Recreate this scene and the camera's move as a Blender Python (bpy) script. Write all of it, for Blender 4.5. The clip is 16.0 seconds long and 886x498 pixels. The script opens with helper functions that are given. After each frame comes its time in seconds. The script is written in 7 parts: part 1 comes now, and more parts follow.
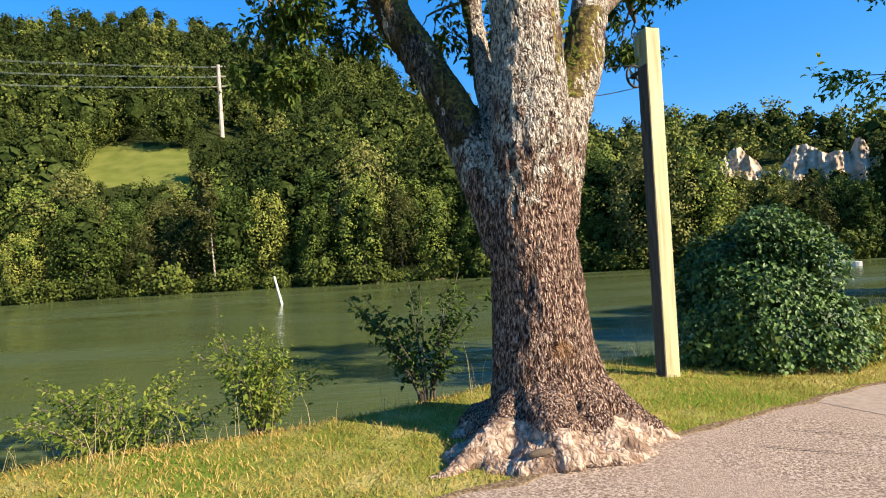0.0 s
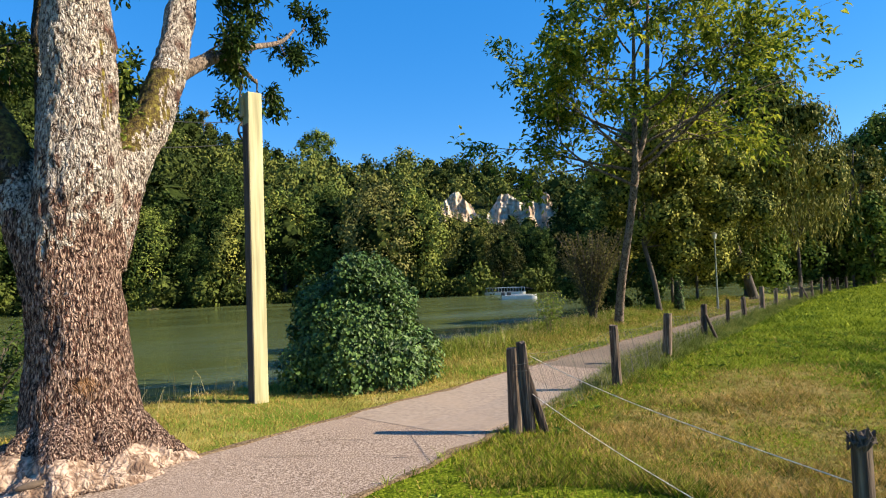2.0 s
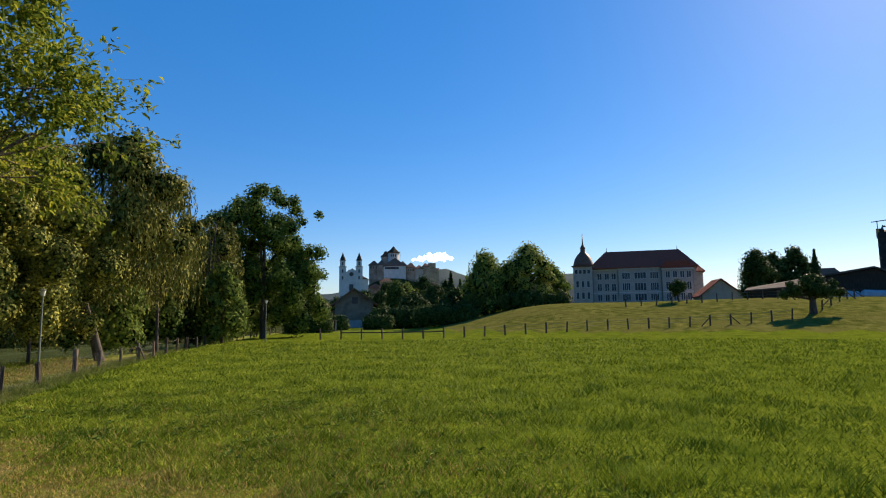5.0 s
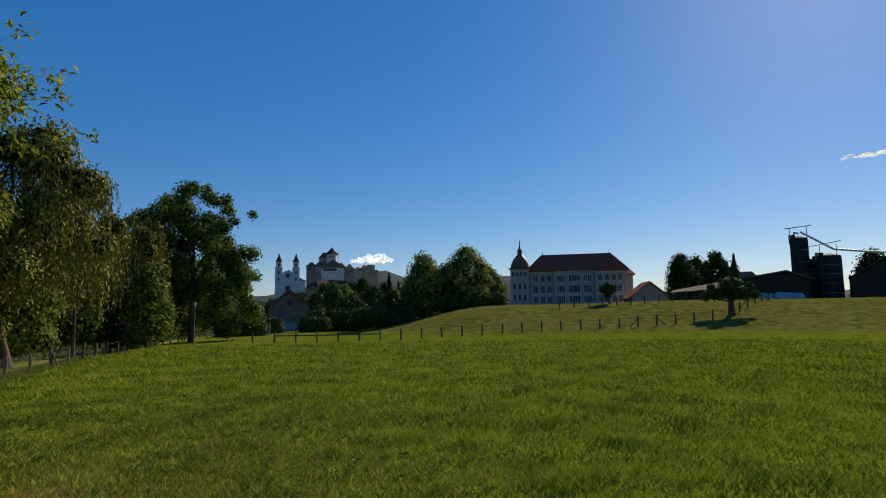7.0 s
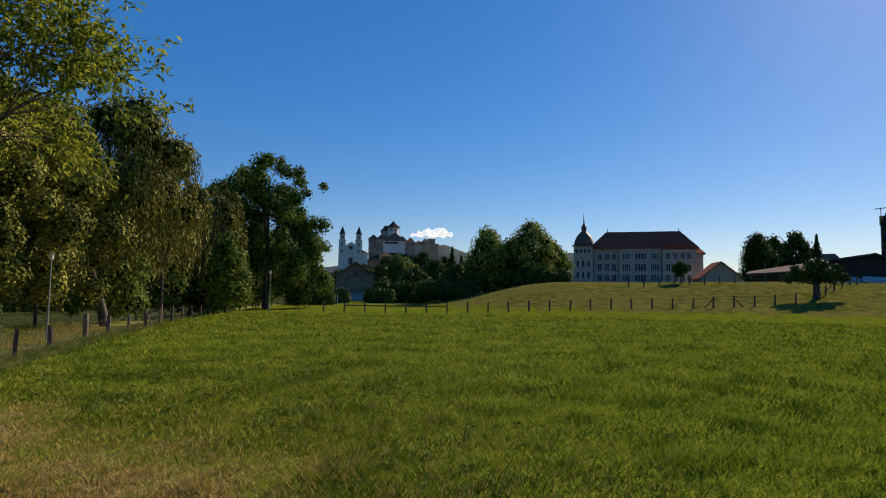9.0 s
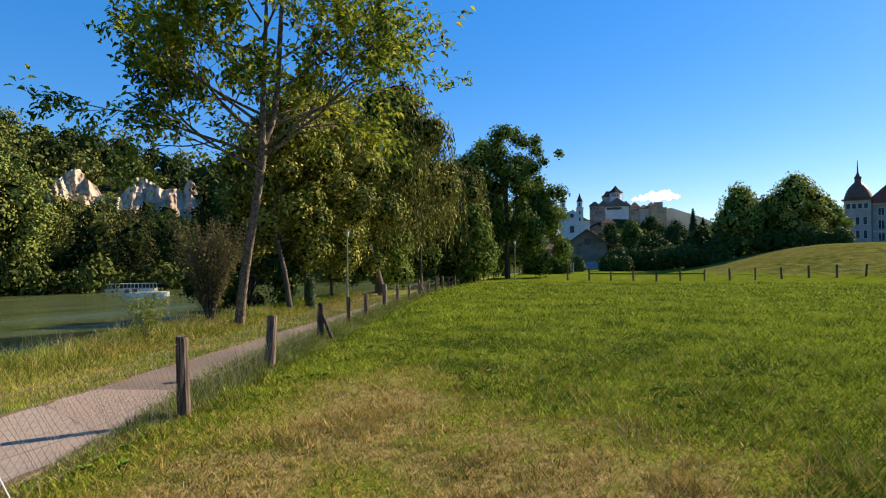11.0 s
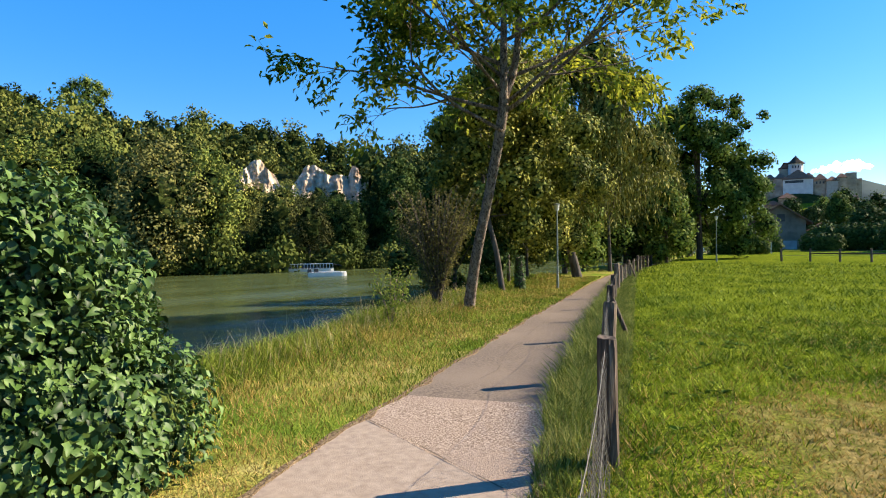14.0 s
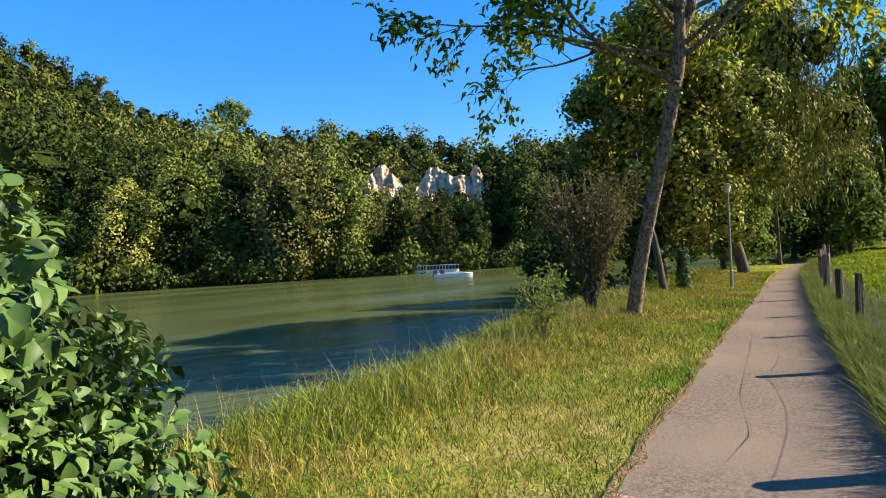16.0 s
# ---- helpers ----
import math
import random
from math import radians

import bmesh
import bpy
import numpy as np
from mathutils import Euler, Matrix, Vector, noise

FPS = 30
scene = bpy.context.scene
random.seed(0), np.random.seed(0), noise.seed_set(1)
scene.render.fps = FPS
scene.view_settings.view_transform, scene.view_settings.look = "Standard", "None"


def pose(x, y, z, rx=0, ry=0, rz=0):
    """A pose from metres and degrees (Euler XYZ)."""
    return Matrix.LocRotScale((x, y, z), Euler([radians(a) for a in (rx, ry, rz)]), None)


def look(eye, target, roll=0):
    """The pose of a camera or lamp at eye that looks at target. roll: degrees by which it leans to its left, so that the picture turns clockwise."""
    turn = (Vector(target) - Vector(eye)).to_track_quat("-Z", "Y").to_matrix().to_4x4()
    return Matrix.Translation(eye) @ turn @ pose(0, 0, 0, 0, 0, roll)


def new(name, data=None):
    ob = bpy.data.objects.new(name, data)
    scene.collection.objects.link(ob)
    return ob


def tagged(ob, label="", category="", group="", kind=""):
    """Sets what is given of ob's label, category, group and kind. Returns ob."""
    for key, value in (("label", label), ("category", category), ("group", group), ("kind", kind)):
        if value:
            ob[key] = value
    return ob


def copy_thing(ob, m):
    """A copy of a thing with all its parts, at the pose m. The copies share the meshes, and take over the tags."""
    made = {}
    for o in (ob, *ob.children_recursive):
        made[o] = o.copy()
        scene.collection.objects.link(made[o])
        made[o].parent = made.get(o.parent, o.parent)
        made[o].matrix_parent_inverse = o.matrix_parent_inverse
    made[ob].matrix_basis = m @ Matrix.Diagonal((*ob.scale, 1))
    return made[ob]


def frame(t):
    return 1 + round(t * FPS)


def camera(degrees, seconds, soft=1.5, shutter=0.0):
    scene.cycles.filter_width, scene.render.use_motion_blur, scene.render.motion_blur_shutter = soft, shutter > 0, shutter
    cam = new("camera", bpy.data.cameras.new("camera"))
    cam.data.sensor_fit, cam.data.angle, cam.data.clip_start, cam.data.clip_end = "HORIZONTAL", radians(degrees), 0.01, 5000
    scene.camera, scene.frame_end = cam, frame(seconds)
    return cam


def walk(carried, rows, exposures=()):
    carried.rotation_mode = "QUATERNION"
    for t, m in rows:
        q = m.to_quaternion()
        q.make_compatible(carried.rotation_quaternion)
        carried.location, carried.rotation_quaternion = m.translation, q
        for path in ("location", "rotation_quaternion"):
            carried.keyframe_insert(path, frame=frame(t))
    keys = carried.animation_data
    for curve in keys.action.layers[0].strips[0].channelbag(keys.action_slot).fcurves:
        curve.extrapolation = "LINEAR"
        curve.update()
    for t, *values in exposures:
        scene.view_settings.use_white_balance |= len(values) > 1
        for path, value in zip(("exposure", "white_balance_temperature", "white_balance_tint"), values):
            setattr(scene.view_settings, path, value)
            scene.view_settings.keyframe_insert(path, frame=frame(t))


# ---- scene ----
cam = camera(74.4, 16.0, soft=1.1)
PATH = [
    (0.0, -0.007, -0.014, 1.709, 0.29, 0.31, 3.42),
    (0.5, 0.467, -0.341, 1.712, -5.94, 0.3, 3.07),
    (1.0, 0.954, -0.649, 1.724, -11.99, 0.75, 2.72),
    (1.5, 1.336, -1.014, 1.76, -17.71, 1.3, 2.34),
    (2.0, 1.703, -1.269, 1.76, -24.61, 1.99, 1.97),
    (2.5, 2.101, -1.624, 1.759, -33.3, 2.7, 1.72),
    (3.0, 2.385, -2.024, 1.802, -43.49, 3.21, 0.84),
    (3.5, 2.7, -2.292, 1.778, -53.54, 3.88, 0.42),
    (4.0, 3.041, -2.649, 1.766, -63.31, 4.72, 1.25),
    (4.5, 3.287, -2.959, 1.788, -71.84, 5.09, 1.47),
    (5.0, 3.532, -3.127, 1.796, -78.81, 6.37, 0.6),
    (7.5, 3.596, -3.319, 1.821, -85.33, 6.41, 0.3),
    (8.0, 3.584, -3.158, 1.814, -85.37, 6.21, -1.0),
    (8.5, 3.582, -2.88, 1.777, -81.7, 4.98, -0.62),
    (9.0, 3.66, -2.535, 1.731, -79.05, 4.02, -0.89),
    (9.5, 3.709, -2.081, 1.717, -74.87, 3.09, -1.07),
    (10.0, 3.677, -1.493, 1.697, -68.1, 2.05, -0.42),
    (12.5, 3.794, 1.576, 1.613, -49.95, 0.22, 0.3),
    (13.0, 3.855, 2.213, 1.556, -47.97, -0.09, 0.28),
    (13.5, 3.919, 2.841, 1.541, -45.88, -0.47, 0.46),
    (14.0, 4.04, 3.51, 1.515, -43.65, -0.72, 0.84),
    (14.5, 4.271, 4.142, 1.483, -41.6, -0.7, 1.12),
    (15.0, 4.562, 4.826, 1.394, -36.76, -0.51, 1.86),
    (15.5, 5.0, 5.446, 1.393, -33.66, -0.29, 2.32),
    (16.0, 5.442, 5.92, 1.406, -31.63, -0.38, 2.79),
]
EXPOSURES = [(0.0, 1.34, 6500, 10), (2.5, 1.14, 6500, 10), (3.5, 1.0, 6550, 12), (4.5, 0.86, 6650, 16), (5.2, 0.64, 6700, 16), (7.3, 0.12, 6700, 15), (8.5, 0.2, 6750, 17), (9.5, 0.42, 6700, 19), (10.2, 0.66, 6650, 18), (12.3, 1.32, 6500, 10), (16.0, 1.4, 6500, 10)]
walk(cam, [(t, pose(x, y, z, 90 + pitch, roll, yaw)) for t, x, y, z, yaw, pitch, roll in PATH], EXPOSURES)
# ---- world, sun ----
SUN_AZ, SUN_EL = -30.0, 31.0
SUN = Vector((math.cos(radians(SUN_EL)) * math.cos(radians(SUN_AZ)), math.cos(radians(SUN_EL)) * math.sin(radians(SUN_AZ)), math.sin(radians(SUN_EL))))
world = bpy.data.worlds.new("sky")
scene.world = world
world.use_nodes = True
wn = world.node_tree.nodes
sky = wn.new("ShaderNodeTexSky")
sky.sky_type = "NISHITA"
sky.sun_disc = False
sky.sun_elevation = radians(SUN_EL)
sky.sun_rotation = radians(90 - SUN_AZ)
sky.air_density, sky.dust_density, sky.ozone_density = 1.0, 0.16, 2.5
hue = wn.new("ShaderNodeHueSaturation")
hue.inputs["Saturation"].default_value = 1.42
hue.inputs["Hue"].default_value = 0.505
world.node_tree.links.new(sky.outputs[0], hue.inputs["Color"])
veil = wn.new("ShaderNodeMix")
veil.data_type = "RGBA"
veil.inputs["Factor"].default_value = 0.37
veil.inputs[7].default_value = (0.3, 2.1, 5.8, 1)
world.node_tree.links.new(hue.outputs[0], veil.inputs[6])
world.node_tree.links.new(veil.outputs[2], wn["Background"].inputs["Color"])
wn["Background"].inputs["Strength"].default_value = 0.085
sun_data = bpy.data.lights.new("sun", "SUN")
sun_data.energy, sun_data.angle, sun_data.color = 5.0, radians(0.53), (1.0, 0.855, 0.63)
sun_lamp = new("sun", sun_data)
sun_lamp.matrix_world = look(SUN * 60, (0, 0, 0))

# ---- mesh helpers ----


def mesh_data(name, V, F, mat, smooth=False, attr=None):
    """A mesh from vertices and faces (a list of tuples, or arrays of triangles or quads)."""
    me = bpy.data.meshes.new(name)
    if isinstance(F, np.ndarray):
        F = [F]
    if len(F) and isinstance(F[0], np.ndarray):
        V = np.asarray(V, dtype=np.float32)
        me.vertices.add(len(V))
        me.vertices.foreach_set("co", V.ravel())
        sizes = np.concatenate([np.full(len(a), a.shape[1]) for a in F])
        loops = np.concatenate([a.ravel() for a in F]).astype(np.int32)
        me.loops.add(len(loops))
        me.loops.foreach_set("vertex_index", loops)
        me.polygons.add(len(sizes))
        me.polygons.foreach_set("loop_start", np.concatenate([[0], np.cumsum(sizes)[:-1]]).astype(np.int32))
        me.update(calc_edges=True)
    else:
        me.from_pydata([tuple(map(float, v)) for v in V], [], [tuple(map(int, f)) for f in F])
        me.update()
    me.polygons.foreach_set("use_smooth", np.full(len(me.polygons), bool(smooth)))
    if attr is not None:
        at = me.attributes.new("tint", "FLOAT", "POINT")
        at.data.foreach_set("value", np.asarray(attr, dtype=np.float32))
    for m in mat if isinstance(mat, (list, tuple)) else [mat]:
        me.materials.append(m)
    return me


def part(name, shape, mat, parent=None, label="", smooth=False, attr=None):
    """One mesh object, under a thing or a part where a parent is given."""
    ob = new(name, mesh_data(name, shape[0], shape[1], mat, smooth, attr))
    if parent is not None:
        ob.parent = parent
    if label:
        ob["label"] = label
    return ob


def thing(name, label, category, at=(0, 0, 0), rz=0.0, group="", kind=""):
    """An Empty at a thing's base, which parents its parts."""
    ob = new(name)
    ob.matrix_basis = pose(at[0], at[1], at[2], 0, 0, rz)
    return tagged(ob, label, category, group, kind)


def merge(shapes):
    """Joins shapes of arrays into one."""
    Vs, tri, quad, off = [], [], [], 0
    for V, F in shapes:
        V = np.asarray(V, dtype=float)
        for a in F if isinstance(F, list) else [F]:
            (tri if a.shape[1] == 3 else quad).append(a + off)
        Vs.append(V)
        off += len(V)
    out = []
    if tri:
        out.append(np.concatenate(tri))
    if quad:
        out.append(np.concatenate(quad))
    return np.concatenate(Vs), out


def unit(a):
    a = np.asarray(a, dtype=float)
    return a / np.maximum(np.linalg.norm(a, axis=-1, keepdims=True), 1e-9)


def tube(pts, radii, sides=8, cap=True):
    """A round limb along points."""
    pts = np.asarray(pts, dtype=float)
    n = len(pts)
    radii = np.broadcast_to(np.asarray(radii, dtype=float), (n,))
    tang = unit(np.gradient(pts, axis=0))
    ref = np.array([0, 0, 1.0]) if abs(tang[0][2]) < 0.9 else np.array([1.0, 0, 0])
    a = unit(np.cross(tang[0], ref))
    rings = []
    ang = np.linspace(0, 2 * math.pi, sides, endpoint=False)
    for i in range(n):
        a = unit(a - tang[i] * np.dot(a, tang[i]))
        b = np.cross(tang[i], a)
        rings.append(pts[i] + radii[i] * (np.cos(ang)[:, None] * a + np.sin(ang)[:, None] * b))
    V = np.concatenate(rings)
    i, j = np.meshgrid(np.arange(n - 1), np.arange(sides), indexing="ij")
    i, j = i.ravel(), j.ravel()
    k = (j + 1) % sides
    F = [np.stack([i * sides + j, i * sides + k, (i + 1) * sides + k, (i + 1) * sides + j], 1)]
    if cap:
        V = np.concatenate([V, pts[:1], pts[-1:]])
        j = np.arange(sides)
        k = (j + 1) % sides
        F.append(np.concatenate([np.stack([k, j, np.full(sides, n * sides)], 1), np.stack([(n - 1) * sides + j, (n - 1) * sides + k, np.full(sides, n * sides + 1)], 1)]))
    return V, F


def box(x0, x1, y0, y1, z0, z1, bevel=0.0):
    """A box, its edges bevelled."""
    bm = bmesh.new()
    bmesh.ops.create_cube(bm, size=1.0)
    for v in bm.verts:
        v.co = Vector(((x0 + x1) / 2 + v.co.x * (x1 - x0), (y0 + y1) / 2 + v.co.y * (y1 - y0), (z0 + z1) / 2 + v.co.z * (z1 - z0)))
    if bevel:
        bmesh.ops.bevel(bm, geom=list(bm.edges), offset=bevel, segments=1, affect="EDGES")
    bmesh.ops.triangulate(bm, faces=[f for f in bm.faces if len(f.verts) > 4])
    bm.verts.index_update()
    V = np.array([v.co[:] for v in bm.verts])
    tri = [[v.index for v in f.verts] for f in bm.faces if len(f.verts) == 3]
    quad = [[v.index for v in f.verts] for f in bm.faces if len(f.verts) == 4]
    bm.free()
    return V, [np.array(a) for a in (tri, quad) if a]


def moved(shape, m):
    V = np.asarray(shape[0]) @ np.array(m.to_3x3()).T + np.array(m.translation)
    return V, shape[1]


def prism(outline, y0, y1):
    """An outline in x and z, pushed from y0 to y1 (fan-capped, so convex)."""
    n = len(outline)
    V = np.array([(x, y0, z) for x, z in outline] + [(x, y1, z) for x, z in outline], dtype=float)
    j = np.arange(n)
    k = (j + 1) % n
    quad = np.stack([j, k, k + n, j + n], 1)
    fan = np.array([(0, i + 1, i) for i in range(1, n - 1)] + [(n, n + i, n + i + 1) for i in range(1, n - 1)])
    return V, [fan, quad]


def ball(c, r, rings=4, seg=6, squash=1.0):
    th = np.linspace(0, math.pi, rings + 1)[1:-1]
    ph = np.linspace(0, 2 * math.pi, seg, endpoint=False)
    T, P = np.meshgrid(th, ph, indexing="ij")
    V = np.stack([np.sin(T) * np.cos(P), np.sin(T) * np.sin(P), np.cos(T) * squash], -1).reshape(-1, 3)
    V = np.concatenate([V, [[0, 0, squash], [0, 0, -squash]]]) * r + np.asarray(c)
    m = len(th)
    i, j = np.meshgrid(np.arange(m - 1), np.arange(seg), indexing="ij")
    i, j = i.ravel(), j.ravel()
    k = (j + 1) % seg
    quad = np.stack([i * seg + j, (i + 1) * seg + j, (i + 1) * seg + k, i * seg + k], 1)
    j = np.arange(seg)
    k = (j + 1) % seg
    tri = np.concatenate([np.stack([j, k, np.full(seg, m * seg)], 1), np.stack([(m - 1) * seg + k, (m - 1) * seg + j, np.full(seg, m * seg + 1)], 1)])
    return V, [tri, quad]


def cards(P, N, size, r, slim=0.55):
    """Small folded leaf sprays at points P, with the normals N."""
    n = len(P)
    N = unit(N)
    t1 = unit(np.cross(N, unit(r.normal(size=(n, 3)))))
    t2 = np.cross(N, t1)
    s = (size * (0.65 + 0.7 * r.random(n)))[:, None]
    V = np.stack([P - t1 * s * 0.5, P + t2 * s * 0.5 * slim - N * s * 0.12, P + t1 * s * 0.5 - N * s * 0.1, P - t2 * s * 0.5 * slim - N * s * 0.12], 1).reshape(-1, 3)
    return V, np.arange(4 * n).reshape(n, 4)


def leaves(P, A, N, size, r, wide=0.5, sides=True):
    """Pointed leaves with a folded midrib, from stalk P along A, with the normals N: six-sided."""
    n = len(P)
    A = unit(A)
    N = unit(N - A * np.sum(N * A, 1, keepdims=True))
    B = np.cross(A, N)
    s = (size * (0.6 + 0.7 * r.random(n)))[:, None]
    up = 0.10 + 0.1 * r.random((n, 1))
    cols = [P, P + A * s * 0.38 + B * s * wide * 0.5 + N * s * up, P + A * s * 0.36, P + A * s * 0.38 - B * s * wide * 0.5 + N * s * up, P + A * s * 0.75 + B * s * wide * 0.3 + N * s * up * 0.3, P + A * s * 0.72 - N * s * 0.05, P + A * s * 0.75 - B * s * wide * 0.3 + N * s * up * 0.3, P + A * s - N * s * 0.2]
    V = np.stack(cols, 1).reshape(-1, 3)
    o = (np.arange(n) * 8)[:, None]
    quad = np.concatenate([o + np.array([[2, 1, 4, 5]]), o + np.array([[3, 2, 5, 6]])])
    tri = np.concatenate([o + np.array([[0, 1, 2]]), o + np.array([[0, 2, 3]]), o + np.array([[5, 4, 7]]), o + np.array([[6, 5, 7]])])
    return V, [tri, quad]


def blades(P, h, w, r, lean=0.45):
    """Bent grass blades at points P."""
    n = len(P)
    a = r.random(n) * 2 * math.pi
    d = np.stack([np.cos(a), np.sin(a), 0 * a], 1)
    b = r.random(n) * 2 * math.pi
    k = np.stack([np.cos(b), np.sin(b), 0 * b], 1) * (w / 2)[:, None]
    l = (lean * (0.3 + r.random(n)) * h)[:, None]
    up = np.array([0, 0, 1.0])
    H = h[:, None]
    V = np.stack([P - k, P + k, P + d * l * 0.35 + up * H * 0.6 - k * 0.8, P + d * l * 0.35 + up * H * 0.6 + k * 0.8, P + d * l + up * H], 1).reshape(-1, 3)
    o = (np.arange(n) * 5)[:, None]
    return V, [o + np.array([[2, 3, 4]]), o + np.array([[0, 1, 3, 2]])]


def crown(r, lobes, count, size, core=0.78):
    """Leaf sprays over the outsides of lobes (x, y, z, radius), with a solid of leaves within."""
    L = np.asarray(lobes, dtype=float)
    w = L[:, 3] ** 2
    k = r.choice(len(L), count, p=w / w.sum())
    d = unit(r.normal(size=(count, 3)) + np.array([0, 0, 0.15]))
    P = L[k, :3] + d * (L[k, 3] * (0.6 + 0.62 * r.random(count) ** 1.3))[:, None]
    D = np.linalg.norm(P[:, None, :] - L[None, :, :3], axis=2) / L[None, :, 3]
    keep = (D.min(1) > 0.58)
    P, d = P[keep], d[keep]
    out = [cards(P, d + 0.3 * r.normal(size=P.shape), np.full(len(P), size * 0.9), r, 0.8)]
    if core:
        for x, y, z, q in L:
            out.append(ball((x, y, z), q * core))
    return merge(out)


def wood(r, base, way, length, radius, depth, spread=0.6, up=0.25, forks=3, bend=0.12, sides=7, start=0.45, shrink=0.68, thin=0.55):
    """Limbs that branch. Gives the limbs' shapes and the twigs' points and directions."""
    shapes, tips = [], []

    def grow(p, d, l, q, left):
        n = 5
        pts = [np.array(p, dtype=float)]
        d = unit(d)
        for i in range(n):
            d = unit(d + r.normal(size=3) * bend + np.array([0, 0, up * 0.2]))
            pts.append(pts[-1] + d * l / n)
        pts = np.array(pts)
        rad = np.linspace(q, q * thin, n + 1)
        shapes.append(tube(pts, rad, max(3, sides if left == depth else sides - 2 * (depth - left)), cap=left == depth or left == 0))
        if left <= 1:
            for i in range(2, n + 1):
                tips.append((pts[i], unit(pts[i] - pts[i - 1])))
        if left == 0:
            return
        m = forks + int(r.random() < 0.5)
        for c in range(m):
            f = start + (1 - start) * (c + 0.5) / m if c < m - 1 else 1.0
            i = min(n, max(1, int(round(f * n))))
            side = unit(np.cross(d, r.normal(size=3)))
            e = unit(d * (1 - spread * 0.5) + side * spread * (0.7 + 0.5 * r.random()) + np.array([0, 0, up]))
            grow(pts[i], e, l * shrink * (0.8 + 0.4 * r.random()), max(rad[i] * (0.75 if c == m - 1 else 0.6), 0.004), left - 1)

    grow(base, way, length, radius, depth)
    return shapes, (np.array([t[0] for t in tips]), np.array([t[1] for t in tips]))


# ---- materials ----
def material(name, stops, scale=4.0, rough=0.8, bump=0.0, bump_scale=None, stretch=(1, 1, 1), detail=6.0, metal=0.0, second=None, translucent=0.0, island=0.0, tint=False, rand=0.0, voronoi=False, spec=0.5, coords="Object"):
    """A procedural surface: noise through colour stops, a second larger noise laid over, and relief."""
    m = bpy.data.materials.new(name)
    m.use_nodes = True
    t = m.node_tree
    N, K = t.nodes, t.links
    b = N["Principled BSDF"]
    b.inputs["Roughness"].default_value, b.inputs["Metallic"].default_value = rough, metal
    b.inputs["Specular IOR Level"].default_value = spec
    co = N.new("ShaderNodeTexCoord")
    mp = N.new("ShaderNodeMapping")
    mp.inputs["Scale"].default_value = stretch
    K.new(co.outputs[coords], mp.inputs["Vector"])
    tex = N.new("ShaderNodeTexNoise")
    tex.inputs["Scale"].default_value, tex.inputs["Detail"].default_value = scale, detail
    K.new(mp.outputs[0], tex.inputs["Vector"])
    fac = tex.outputs["Fac"]
    extra = []
    if island:
        g = N.new("ShaderNodeNewGeometry")
        extra.append((g.outputs["Random Per Island"], island))
    if rand:
        o = N.new("ShaderNodeObjectInfo")
        extra.append((o.outputs["Random"], rand))
    if tint:
        a = N.new("ShaderNodeAttribute")
        a.attribute_name = "tint"
        extra.append((a.outputs["Fac"], 1.0))
    for out, amount in extra:
        mad = N.new("ShaderNodeMath")
        mad.operation = "MULTIPLY_ADD"
        sub = N.new("ShaderNodeMath")
        sub.operation = "SUBTRACT"
        sub.inputs[1].default_value = 0.5
        K.new(out, sub.inputs[0])
        K.new(sub.outputs[0], mad.inputs[0])
        mad.inputs[1].default_value = amount
        K.new(fac, mad.inputs[2])
        fac = mad.outputs[0]
    ramp = N.new("ShaderNodeValToRGB")
    el = ramp.color_ramp.elements
    while len(el) < len(stops):
        el.new(0.5)
    for e, (p, c) in zip(el, stops):
        e.position, e.color = p, (*c, 1)
    K.new(fac, ramp.inputs[0])
    col = ramp.outputs[0]
    if second:
        colour2, scale2, lo, hi = second
        n2 = N.new("ShaderNodeTexNoise")
        n2.inputs["Scale"].default_value, n2.inputs["Detail"].default_value = scale2, 5.0
        K.new(co.outputs[coords], n2.inputs["Vector"])
        r2 = N.new("ShaderNodeMapRange")
        r2.inputs["From Min"].default_value, r2.inputs["From Max"].default_value = lo, hi
        K.new(n2.outputs["Fac"], r2.inputs["Value"])
        mix = N.new("ShaderNodeMix")
        mix.data_type = "RGBA"
        K.new(r2.outputs[0], mix.inputs["Factor"])
        K.new(col, mix.inputs[6])
        mix.inputs[7].default_value = (*colour2, 1)
        col = mix.outputs[2]
    K.new(col, b.inputs["Base Color"])
    if bump:
        bp = N.new("ShaderNodeBump")
        bp.inputs["Strength"].default_value = 1.0
        bp.inputs["Distance"].default_value = bump
        if voronoi:
            v = N.new("ShaderNodeTexVoronoi")
            v.inputs["Scale"].default_value = bump_scale or scale
            K.new(mp.outputs[0], v.inputs["Vector"])
            K.new(v.outputs["Distance"], bp.inputs["Height"])
        else:
            n3 = N.new("ShaderNodeTexNoise")
            n3.inputs["Scale"].default_value, n3.inputs["Detail"].default_value = bump_scale or scale * 3, 8.0
            K.new(mp.outputs[0], n3.inputs["Vector"])
            K.new(n3.outputs["Fac"], bp.inputs["Height"])
        K.new(bp.outputs[0], b.inputs["Normal"])
    if translucent:
        tr = N.new("ShaderNodeBsdfTranslucent")
        ms = N.new("ShaderNodeMixShader")
        ms.inputs[0].default_value = translucent
        K.new(col, tr.inputs["Color"])
        K.new(b.outputs[0], ms.inputs[1])
        K.new(tr.outputs[0], ms.inputs[2])
        K.new(ms.outputs[0], N["Material Output"].inputs["Surface"])
    return m


